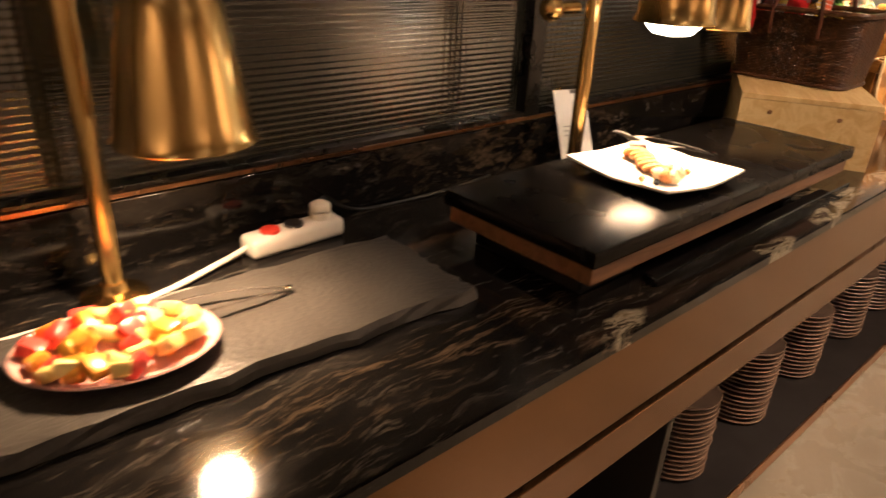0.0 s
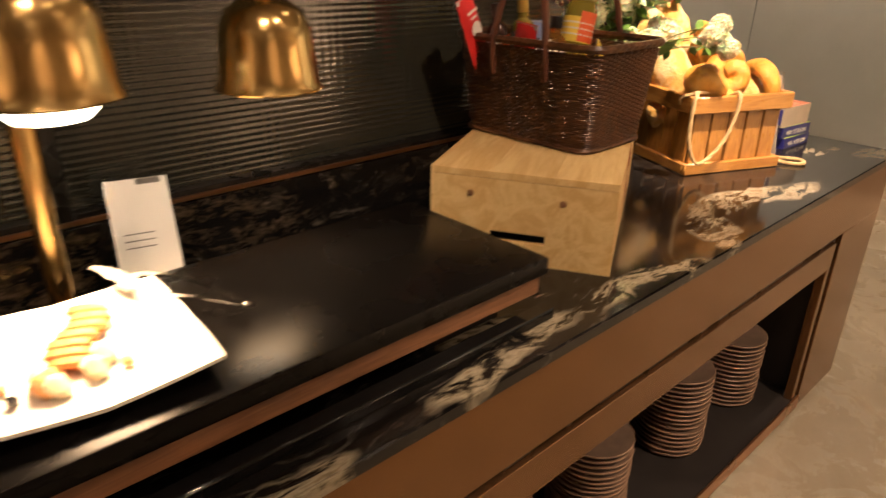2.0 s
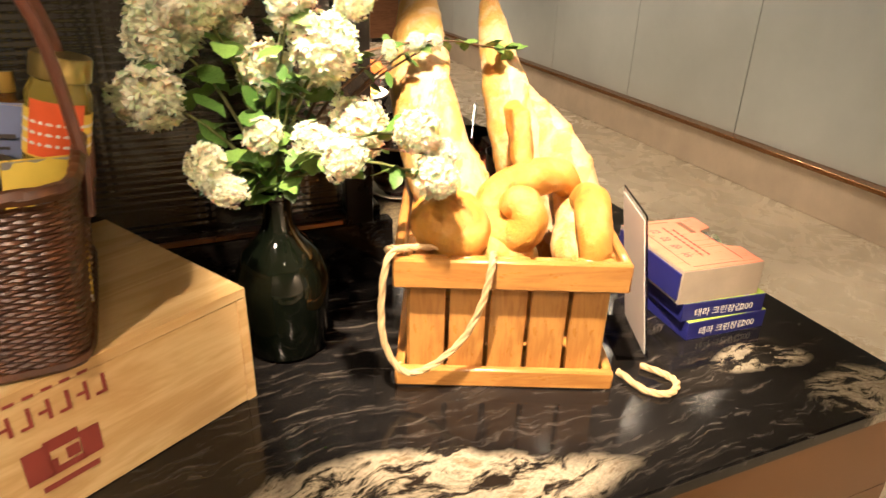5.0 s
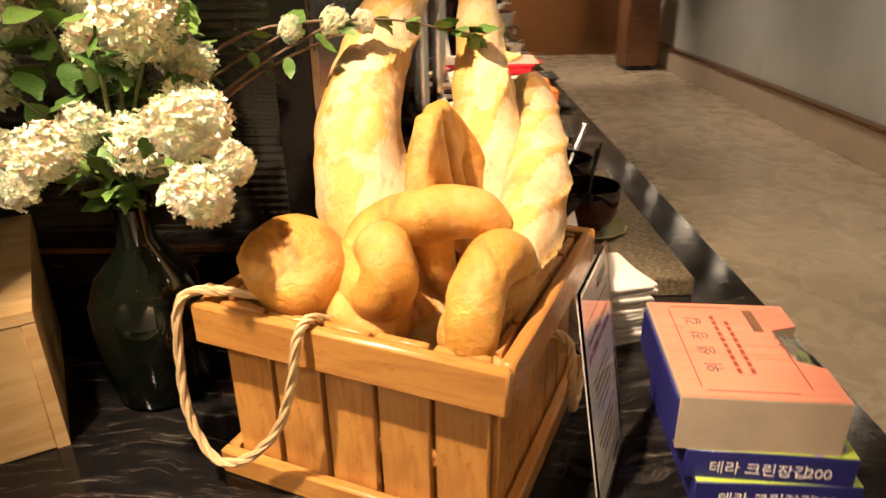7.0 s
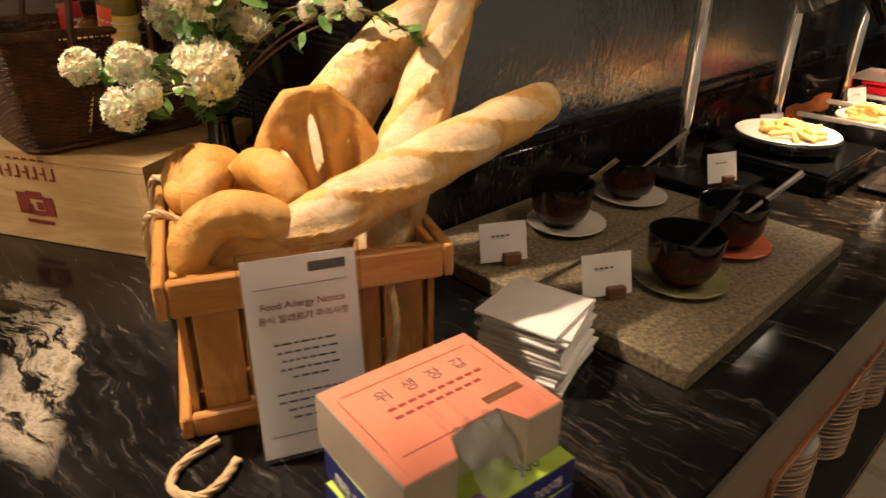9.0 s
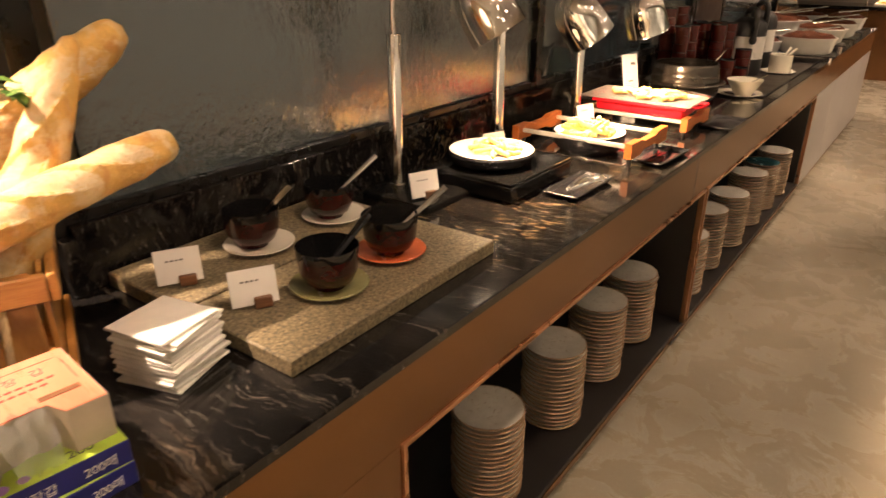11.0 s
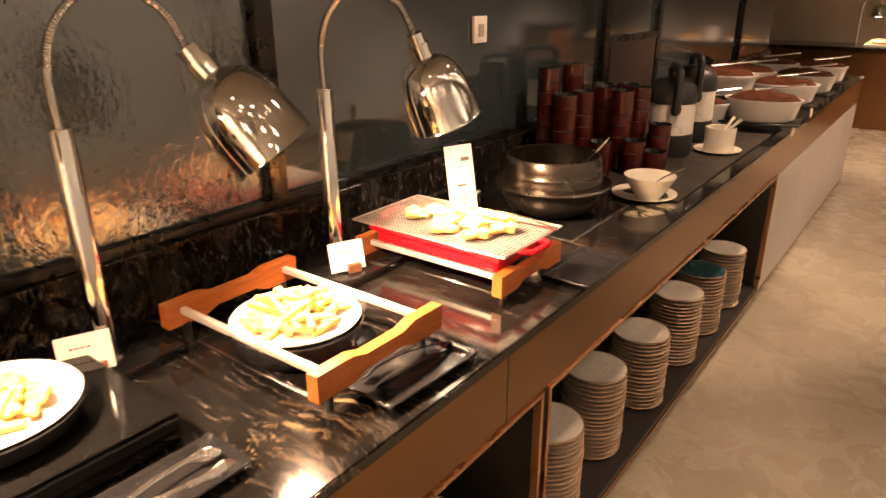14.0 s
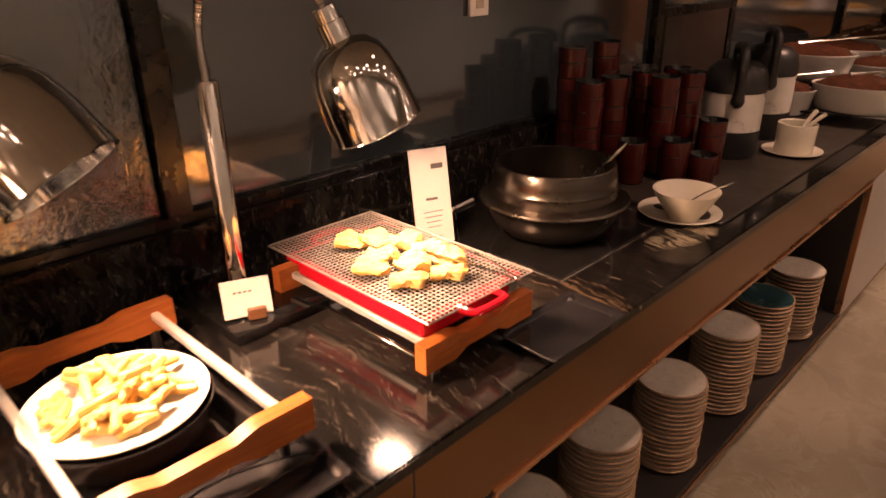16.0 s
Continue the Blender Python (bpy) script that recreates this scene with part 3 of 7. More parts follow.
for k in range(46):
    r, a = 0.1 * math.sqrt(rng.random()), rng.uniform(0, 6.28)
    x, y = r * math.cos(a), r * math.sin(a) * 0.76
    q = new("fruit_piece", meshes[rng.choice([0, 1, 2, 3, 1, 2])])
    q.matrix_basis = pose(x, y, 0.018 + 0.034 * (1 - (r / 0.11) ** 2) * rng.random() + 0.006, rng.uniform(-40, 40), rng.uniform(-40, 40), rng.uniform(0, 360))
    q.parent = ob


def tongs(m, length, material, label, z_open=0.02):
    ob = thing("tongs", m, label, "tongs", "serving tongs")
    for s in (1, -1):
        b = B()
        p = spline([(0, 0.002 * s, 0.005), (length * 0.35, 0.016 * s, 0.012), (length * 0.75, 0.026 * s, 0.012), (length, 0.018 * s, 0.004)], 14)
        tube(b, p, [0.0045] * 10 + [0.006, 0.009, 0.011, 0.01, 0.005], 8, True, 0.35)
        part("arm", b, material, ob)
    b = B()
    box(b, (0.012, 0.012, 0.008), (0.004, 0, 0.002), 0.003)
    part("hinge", b, material, ob)
    return ob


tongs(pose(-3.12, 0.375, TOP + 0.026, 0, 0, 172), 0.2, CHROME, "polished steel tongs resting against the fruit plate")

ob = thing("power_strip", pose(-3.0, 0.575, TOP, 0, 0, 2), "white plastic power strip with two plugs in it", "power strip")
bm = B()
box(bm, (0.2, 0.055, 0.04), (0, 0, 0), 0.012, None, 3)
part("body", bm, WHITE_PLASTIC, ob)
for x, mt in ((-0.05, plain("red_switch", (0.6, 0.05, 0.03), 0.4)), (0.0, BLACK_PLASTIC)):
    bm = B()
    lathe(bm, [(0.019, 0.0), (0.018, 0.006), (0.012, 0.007), (0, 0.005)], (x, 0, 0.039), 20)
    part("socket", bm, mt, ob)
bm = B()
lathe(bm, [(0.02, 0), (0.021, 0.012), (0.016, 0.014), (0.02, 0.018), (0.02, 0.028), (0.013, 0.033), (0, 0.034)], (0.06, 0, 0.04), 20)
part("plug", bm, WHITE_PLASTIC, ob)
bm = B()
tube(bm, spline([(-0.098, 0, 0.02), (-0.15, -0.01, 0.012), (-0.3, -0.05, 0.006), (-0.5, -0.045, 0.006), (-0.9, -0.02, 0.006), (-1.5, 0.0, 0.006)], 40), 0.0055, 8)
part("cable", bm, WHITE_PLASTIC, ob)
bm = B()
tube(bm, spline([(0.06, 0.0, 0.07), (0.1, 0.04, 0.06), (0.2, 0.06, 0.005), (0.42, 0.035, 0.005), (0.6, 0.05, 0.005)], 30), 0.003, 6)
part("lead", bm, BLACK_PLASTIC, ob)

# ---- raised black platform ----
ob = thing("raised_platform", pose(-2.235, 0.235, TOP), "black glossy buffet platform with a brown wood edge, raised on blocks", "buffet platform")
bm = B()
box(bm, (1.07, 0.352, 0.03), (0, 0, 0.085), 0.004, None, 2)
part("top", bm, plain("black_lacquered_board", (0.004, 0.0036, 0.0034), 0.26, 0, 0.3, 6, 0.03, 0.0006, IOR=1.22), ob)
bm = B()
box(bm, (1.05, 0.335, 0.035), (0, 0, 0.05), 0.002)
part("core", bm, DARK_WOOD, ob, "brown wood underlayer")
for x in (-0.4, 0.4):
    bm = B()
    box(bm, (0.16, 0.26, 0.05), (x, 0.01, 0), 0.003)
    part("block", bm, BLACK_PLASTIC, ob)
bm = B()
box(bm, (0.9, 0.03, 0.02), (0.1, -0.17, 0), 0.003)
part("foot_bar", bm, BLACK_GLOSS, ob)
PT = TOP + 0.1152

ob = thing("square_plate", pose(-2.358, 0.226, PT, 0, 0, -4), "square white china plate with raised corners on the black platform", "plate")
bm = B()
N, S = 28, 0.127
grid = {}
for i in range(N + 1):
    for j in range(N + 1):
        u, v_ = i / N * 2 - 1, j / N * 2 - 1
        bulge = 1 - 0.1 * (1 - abs(v_) ** 2) * 0.6
        bulgy = 1 - 0.1 * (1 - abs(u) ** 2) * 0.6
        e = max(abs(u), abs(v_))
        z = 0.0095 + 0.02 * max(0, e - 0.55) ** 1.6 / 0.45 ** 1.6 * (0.55 + 0.45 * min(abs(u), abs(v_)))
        grid[i, j] = bm.verts.new((u * S * (2 - bulge), v_ * S * (2 - bulgy), z))
for i in range(N):
    for j in range(N):
        bm.faces.new((grid[i, j], grid[i + 1, j], grid[i + 1, j + 1], grid[i, j + 1]))
under = {k: bm.verts.new(q.co - Vector((0, 0, 0.0045))) for k, q in grid.items()}
for i in range(N):
    for j in range(N):
        bm.faces.new((under[i, j + 1], under[i + 1, j + 1], under[i + 1, j], under[i, j]))
edge_keys = [(i, 0) for i in range(N)] + [(N, j) for j in range(N)] + [(i, N) for i in range(N, 0, -1)] + [(0, j) for j in range(N, 0, -1)]
for a, b in zip(edge_keys, edge_keys[1:] + edge_keys[:1]):
    bm.faces.new((grid[a], under[a], under[b], grid[b]))
part("plate", bm, WHITE_CHINA, ob)
GRILLED = crust_material("grilled_meat", (0.55, 0.24, 0.07), (0.2, 0.07, 0.02), 0.1)
CREAMY = plain("creamy_garnish", (0.75, 0.62, 0.42), 0.4, 0, 0.12, 40)
ob = thing("grilled_slices", pose(-2.345, 0.255, PT + 0.0105, 0, 0, 65), "sliced grilled meat with sauce on the square plate", "food")
for k in range(7):
    bm = B()
    lathe(bm, [(0, 0), (0.021, 0.0), (0.025, 0.006), (0.021, 0.013), (0, 0.014)], steps=16)
    for q in bm.verts:
        q.co.x *= 0.7
    roughen(bm, 0.01, 0.003)
    part("slice", bm, GRILLED, ob, "", pose(-0.065 + 0.019 * k, 0.008 * math.sin(k), 0.005 + 0.001 * k, 0, 38, 0))
ob = thing("garnish", pose(-2.385, 0.18, PT + 0.0105), "small crumpled pale garnish on the square plate", "food")
for k in range(6):
    bm = B()
    bmesh.ops.create_icosphere(bm, subdivisions=2, radius=0.014)
    roughen(bm, 0.012, 0.007)
    part("piece", bm, CREAMY if k % 3 else GRILLED, ob, "", pose(0.05 * rng.uniform(-1, 1), 0.02 * rng.uniform(-1, 1), 0.013))
for k in range(3):
    bm = B()
    bmesh.ops.create_icosphere(bm, subdivisions=1, radius=0.008)
    ob = part("olive_piece", bm, BLACK_CERAMIC if k < 1 else GRILLED, None, "", pose(*[(-2.435, 0.17), (-2.32, 0.17), (-2.44, 0.2)][k], PT + 0.018))
    tagged(ob, "small dark roasted piece on the white plate", "food")
tongs(pose(-2.156, 0.197, PT + 0.014, 0, -3, 123), 0.19, CHROME, "polished steel tongs laid across the square plate")
ob = thing("shell_garnish", pose(-2.265, 0.345, PT + 0.03, 24, 10, 30), "white scallop-shaped shell lying at the plate's corner", "garnish")
bm = B()
fan = [[], []]
for i in range(25):
    a = radians(-75 + 150 * i / 24)
    for j in range(5):
        q = 0.008 + 0.042 * j / 4
        for s in (0, 1):
            fan[s].append(bm.verts.new((q * math.cos(a) - 0.02, q * math.sin(a), 0.012 * (1 - (j / 4) ** 2) + 0.0018 * (j / 4) * (i % 2) - 0.003 * s)))
for s in (0, 1):
    for i in range(24):
        for j in range(4):
            c = (i * 5 + j, (i + 1) * 5 + j, (i + 1) * 5 + j + 1, i * 5 + j + 1)
            bm.faces.new([fan[s][k] for k in (c if s == 0 else c[::-1])])
part("shell", bm, WHITE_CHINA, ob)

# ---- brass heat lamps ----
def shade_profile(r, h):
    return [(0.012, h + 0.03), (0.018, h + 0.028), (0.02, h + 0.006), (r * 0.5, h), (r * 0.74, h * 0.9), (r * 0.88, h * 0.7), (r * 0.95, h * 0.35), (r * 0.99, 0.012), (r * 1.06, 0.002), (r * 1.05, 0.0), (r * 0.97, 0.01),
            (r * 0.92, h * 0.36), (r * 0.85, h * 0.68), (r * 0.7, h * 0.87), (r * 0.45, h * 0.96), (0.0, h * 0.96)]


def bell_profile(r, h):
    return [(0.012, h + 0.03), (0.018, h + 0.028), (0.02, h + 0.006), (r * 0.36, h), (r * 0.55, h * 0.93), (r * 0.7, h * 0.75), (r * 0.83, h * 0.48), (r * 0.94, h * 0.18), (r * 0.99, 0.012), (r * 1.05, 0.002), (r * 1.04, 0.0), (r * 0.97, 0.01),
            (r * 0.91, h * 0.18), (r * 0.8, h * 0.48), (r * 0.66, h * 0.74), (r * 0.5, h * 0.9), (0.0, h * 0.93)]


def brass_lamp(foot, heads, label, pole_top, joint):
    """A brass pole with bell shades, one at each place of heads."""
    ob = thing("brass_heat_lamp", pose(*foot), label, "heat lamp", "brass heat lamps")
    base = Vector(foot)
    b = B()
    tube(b, [(0, 0, 0), (0, 0, pole_top - base.z)], 0.0165, 16)
    part("pole", b, BRASS, ob)
    b = B()
    lathe(b, [(0.0, 0), (0.05, 0), (0.05, 0.008), (0.022, 0.014), (0.019, 0.03), (0.0, 0.03)], steps=24)
    part("base", b, BRASS, ob)
    b = B()
    tube(b, [Vector(joint) - base + Vector((-0.03, 0, 0)), Vector(joint) - base + Vector((0.05, 0, 0))], 0.014, 14)
    bmesh.ops.create_uvsphere(b, u_segments=16, v_segments=10, radius=0.027, matrix=Matrix.Translation(Vector(joint) - base + Vector((-0.035, 0, 0))))
    part("joint", b, BRASS, ob)
    for x, y, z, r, h in heads:
        p = Vector((x, y, z)) - base
        b = B()
        lathe(b, bell_profile(r, h) if h > 0.2 else shade_profile(r, h), p, 40)
        part("shade", b, BRASS, ob, "bell-shaped polished brass shade")
        b = B()
        top = p + Vector((0, 0, h + 0.02))
        tube(b, spline([Vector((0, 0, pole_top - base.z - 0.02)), Vector((0, 0, pole_top - base.z + 0.16)), (top + Vector((0, 0, pole_top - base.z + 0.25))) / 2 + Vector((0, 0, 0.12)), top + Vector((0, 0, 0.1)), top], 24), 0.008, 10)
        part("arm", b, BRASS, ob)
        b = B()
        if x > -2.1 and x < -1.9:
            p = p + Vector((0, 0, 0.03))
        if h > 0.2:
            p = p + Vector((0, 0, 0.1))
            lathe(b, [(0, -0.02), (0.03, -0.012), (0.042, 0.01), (0.036, 0.03), (0.014, 0.06), (0, 0.06)], p, 28)
        else:
            lathe(b, [(0, -0.028), (r * 0.5, -0.022), (r * 0.8, 0.0), (r * 0.84, 0.03), (r * 0.3, h * 0.6), (0, h * 0.6)], p, 28)
        part("bulb", b, BULB.m, ob, "glowing white heat bulb")
    return ob


brass_lamp((-2.315, 0.462, TOP), [(-2.322, 0.262, 1.3, 0.075, 0.12), (-2.03, 0.32, 1.27, 0.07, 0.115)],
           "polished brass heat lamp with two bell shades, lit", 1.34, (-2.35, 0.52, 1.3))
brass_lamp((-3.33, 0.56, TOP), [(-3.24, 0.42, 1.165, 0.092, 0.23)],
           "polished brass heat lamp with one tall bell shade, lit", 1.34, (-3.35, 0.6, 1.5))
HEAT = (1.0, 0.63, 0.33)
spot("heat_beam", (-2.322, 0.262, 1.26), (-2.35, 0.22, 0.9), 34, 120, 0.06, HEAT, 0.9)
spot("heat_beam", (-2.03, 0.32, 1.235), (-2.03, 0.3, 0.9), 7, 110, 0.06, HEAT, 0.9)
spot("heat_beam", (-3.24, 0.42, 1.225), (-3.3, 0.385, 0.9), 34, 120, 0.035, HEAT, 0.9)

CLEAR = Mat("clear_acrylic", (0.95, 0.95, 0.95), 0.03)
CLEAR.set("Transmission Weight", 1.0).set("IOR", 1.2)


def card_holder(m, w_, h_, label, lean, rows, title=None, margin=0.008):
    """A leaning clear acrylic stand with a printed sheet in it."""
    ob = thing("acrylic_sign", m, label, "sign")
    tilt = pose(0, 0, 0.004, -lean, 0, 0) @ pose(0, 0, 0, 90)
    b = B()
    box(b, (w_, h_, 0.003), (0, h_ / 2, 0.002), 0.001)
    p = part("pane", b, CLEAR.m, ob, "clear acrylic front", tilt)
    p.visible_shadow = False
    b = B()
    box(b, (w_ - margin, h_ - 1.5 * margin, 0.001), (0, h_ / 2 - margin * 0.4, 0.0))
    part("sheet", b, PAPER, ob, "", tilt)
    b = B()
    box(b, (w_, 0.055, 0.004), (0, 0.02, 0), 0.001)
    p = part("foot", b, CLEAR.m, ob)
    p.visible_shadow = False
    face = tilt @ pose(0, 0, 0.0012)
    bars(rows, INK, ob, face)
    if title:
        bars(title, RED_INK, ob, face, "printed_title")
    return ob


rr = random.Random(8)
card_holder(pose(-2.15, 0.562, TOP, 0, 0, -14), 0.11, 0.215, "white printed card in a clear acrylic stand behind the brass pole", 24,
            [(-0.01, 0.11 - 0.012 * k, 0.05, 0.002) for k in range(3)] + [(0.02, 0.2, 0.04, 0.01)])

# ---- wooden wine case ----
CX, CY, CA = -1.480, 0.079, 29.5
case = thing("wine_case", pose(CX, CY, TOP, 0, 0, CA), "pale pine wine case with hand slot and red stamp", "wooden box")
CL, CW, CH, CT = 0.579, 0.362, 0.184, 0.014
def board(name, size, at, parent, mat=PALE_WOOD, bevel=0.0015, label="", rot=None):
    b = B()
    box(b, size, (0, 0, -size[2] / 2), bevel)
    return part(name, b, mat, parent, label, Matrix.Translation(at) @ (rot or Matrix()))


for k in range(3):
    board("lid_board", (CL - 0.002, CW / 3 - 0.0003, CT), (CL / 2, CW / 6 + k * CW / 3, CH - CT / 2), case, PALE_WOOD, 0.0004)
for y in (CT / 2 + 0.001, CW - CT / 2 - 0.001):
    board("side_board", (CL - 2 * CT - 0.002, CT, CH - CT - 0.001), (CL / 2, y, (CH - CT) / 2), case)
# ends with a slot
for x in (CT / 2 + 0.001, CL - CT / 2 - 0.001):
    for z0, z1, y0, y1 in ((0, 0.045, 0, CW), (0.064, CH - CT - 0.001, 0, CW), (0.045, 0.064, 0, CW * 0.36), (0.045, 0.064, CW * 0.66, CW)):
        board("end_board", (CT, y1 - y0 - 0.0004, z1 - z0), (x, (y0 + y1) / 2, (z0 + z1) / 2), case, PALE_WOOD, 0)
# black sheet inside the case, added to stand in for shade in the slot
board("slot_back", (0.004, 0.2, 0.1), (0.04, CW / 2, 0.06), case, SHELF_BLACK)
KNOT = plain("wood_knot", (0.24, 0.12, 0.05), 0.6)
for y, z in ((0.1, 0.135), (0.28, 0.137)):
    b = B()
    lathe(b, [(0, 0.0012), (0.0045, 0.001), (0.0065, 0.0)], steps=14)
    part("nail_mark", b, KNOT, case, "", pose(-0.0005, y, z, 0, -90, 0))
# stamp on the long side, upside down
stamp = pose(0.312, -0.0002, 0.078, 90, 180, 0) @ Matrix.Diagonal((1.3, 1.3, 1, 1))
bars([(0.0, 0.012, 0.034, 0.007), (-0.024, 0.0, 0.018, 0.03), (0.022, -0.002, 0.022, 0.034), (0.0, -0.016, 0.03, 0.012), (-0.008, 0.0, 0.012, 0.012), (0.01, 0.004, 0.008, 0.01), (-0.002, 0.026, 0.05, 0.006)], RED_INK, case, stamp, "stamp")
bars([(-0.046 + 0.016 * k, -0.052, 0.0035, 0.02) for k in range(7)] + [(-0.041 + 0.016 * k, -0.0435 - 0.008 * (k % 2), 0.007, 0.003) for k in range(6)], RED_INK, case, stamp, "stamp_letters")
bars([(-0.03 + 0.015 * k, -0.072, 0.009, 0.003) for k in range(5)], RED_INK, case, stamp, "stamp_small_print")

# ---- wicker basket with groceries ----
BX, BY, BZ = -1.275, 0.405, TOP + CH + 0.0012
basket = thing("wicker_basket", pose(BX, BY, BZ, 0, 0, 1.5), "dark brown wicker basket with two hoop handles, full of groceries", "basket")
BH = 0.212
def loop(z, grow, wob=0.0, phase=0, n=176):
    """A rounded rectangle that widens with height, with a weave."""
    hx, hy, r = 0.108 + 0.022 * z / BH + grow, 0.166 + 0.022 * z / BH + grow, 0.022
    out = []
    for k in range(n):
        u = k / n * 2 * math.pi
        c, s = math.cos(u), math.sin(u)
        p = 9.0
        rad = (abs(c / hx) ** p + abs(s / hy) ** p) ** (-1 / p)
        rad += wob * math.cos(k * math.pi / 2 + phase * math.pi)
        if wob and rad * c < -hx + 0.012:
            rad += 0.002 * (1 if (int(k / 3) + phase // 4) % 2 else -1)
        out.append(Vector((rad * c, rad * s, z)))
    return out


def ring(bm, pts, radius, steps=5):
    n = len(pts)
    rings = []
    for i in range(n):
        t = (pts[(i + 1) % n] - pts[i - 1]).normalized()
        out = Vector((pts[i].x, pts[i].y, 0)).normalized()
        up = t.cross(out).normalized()
        out = up.cross(t)
        rings.append([bm.verts.new(pts[i] + (out * math.cos(2 * math.pi * k / steps) + up * math.sin(2 * math.pi * k / steps)) * radius) for k in range(steps)])
    for i in range(n):
        a, b = rings[i - 1], rings[i]
        for k in range(steps):
            bm.faces.new((a[k], a[(k + 1) % steps], b[(k + 1) % steps], b[k]))


bm = B()
rows = 46
for k in range(rows):
    z = 0.008 + (BH - 0.022) * k / (rows - 1)
    ring(bm, loop(z, 0, 0.0022, k), 0.0026, 5)
weave = part("weave", bm, WICKER, basket)
for k in range(0, 176, 2):
    bm = B()
    tube(bm, [loop(0.0, 0)[k], loop(BH, 0)[k]], 0.0018, 5)
    part("stake", bm, WICKER, basket)
bm = B()
box(bm, (0.2, 0.31, 0.006), (0, 0, 0.001), 0.002)
part("bottom", bm, WICKER, basket)
for z, rad in ((BH, 0.0105), (0.006, 0.007)):
    bm = B()
    for ph in (0, 1):
        pts = loop(z, 0.003, 0.0)
        for i, p in enumerate(pts):
            a = i / 176 * 2 * math.pi * 26 + ph * math.pi
            o = Vector((p.x, p.y, 0)).normalized()
            pts[i] = p + (o * math.cos(a) + Vector((0, 0, 1)) * math.sin(a)) * rad * 0.1
        ring(bm, pts, rad * 0.75, 6)
    part("rim" if z > 0.1 else "foot_rim", bm, WICKER, basket)
LEATHER = plain("dark_brown_handle", (0.1, 0.035, 0.018), 0.4, 0, 0.2, 30, 0.3)
for s in (1, -1):
    bm = B()
    tube(bm, spline([(-0.132, 0.07 * s, 0.14), (-0.136, 0.068 * s, 0.22), (-0.105, 0.035 * s, 0.38), (0.0, 0.02 * s, 0.45), (0.105, 0.035 * s, 0.38), (0.136, 0.068 * s, 0.22), (0.132, 0.07 * s, 0.14)], 40), 0.007, 8)
    part("handle", bm, LEATHER, basket)

# groceries in the basket: bottles, a jar and packets
BOTTLE_GLASS = Mat("amber_bottle_glass", (0.3, 0.13, 0.02), 0.06)
BOTTLE_GLASS.set("Transmission Weight", 0.6)
OIL = Mat("oil_bottle_glass", (0.42, 0.34, 0.06), 0.06)
OIL.set("Transmission Weight", 0.55)
JAR_LID = plain("dark_brass_lid", (0.3, 0.24, 0.08), 0.3, 0.8)
GOLD_CAP = plain("gold_cap", (0.7, 0.5, 0.12), 0.3, 0.8)
RED_LABEL = plain("red_orange_label", (0.75, 0.12, 0.03), 0.45)
YELLOW_LABEL = plain("yellow_label", (0.8, 0.6, 0.08), 0.45)
RED_PACK = plain("red_foil_packet", (0.65, 0.03, 0.03), 0.3, 0.1)
DARK_SAUCE = plain("dark_sauce_bottle", (0.03, 0.012, 0.008), 0.12)
SATIN_FOIL = plain("silver_foil_seam", (0.6, 0.58, 0.54), 0.3, 0.7)
BLUE_PACK = plain("blue_grey_packet", (0.25, 0.3, 0.5), 0.35)


def bottle(x, y, z, r, h, glass, cap, label_mat, lab, tilt=(0, 0), jar=False):
    ob = thing("jar" if jar else "bottle", pose(BX + x, BY + y, BZ + z, tilt[0], tilt[1], 20), lab, "jar" if jar else "bottle", "groceries in the basket")
    b = B()
    if jar:
        lathe(b, [(0, 0), (r, 0), (r, h * 0.83), (r * 0.86, h * 0.88), (r * 0.86, h * 0.9), (0, h * 0.9)], steps=24)
        part("glass", b, glass, ob)
        b = B()
        lathe(b, [(r * 0.9, h * 0.9), (r * 0.93, h * 0.905), (r * 0.93, h), (r * 0.88, h * 1.01), (0, h * 1.01)], steps=28)
    else:
        lathe(b, [(0, 0), (r, 0), (r, h * 0.76), (r * 0.85, h * 0.82), (r * 0.42, h * 0.86), (r * 0.4, h * 0.9), (0, h * 0.88)], steps=24)
        part("glass", b, glass, ob)
        b = B()
        lathe(b, [(r * 0.45, h * 0.9), (r * 0.48, h * 0.91), (r * 0.48, h), (0, h)], steps=20)
    part("cap", b, cap, ob)
    b = B()
    lathe(b, [(r * 1.005, h * 0.54), (r * 1.02, h * 0.55), (r * 1.02, h * 0.75), (r * 1.005, h * 0.76)], steps=24)
    part("label", b, label_mat, ob)
    if jar:
        b = B()
        n_ = 10
        rows_ = [[b.verts.new((r * 1.03 * math.cos(a_), r * 1.03 * math.sin(a_), z_)) for z_ in (h * 0.55, h * 0.81)] for a_ in [radians(-160 + 100 * k_ / n_) for k_ in range(n_ + 1)]]
        for p_, q_ in zip(rows_, rows_[1:]):
            b.faces.new((p_[0], q_[0], q_[1], p_[1]))
        part("label_panel", b, RED_LABEL, ob, "red-orange label panel")
    b = B()
    for k_ in range(3):
        lathe(b, [(r * 1.032, h * (0.6 + 0.05 * k_)), (r * 1.036, h * (0.605 + 0.05 * k_)), (r * 1.032, h * (0.615 + 0.05 * k_))], steps=24)
    part("printed_band", b, PAPER if label_mat is not PAPER else RED_LABEL, ob)


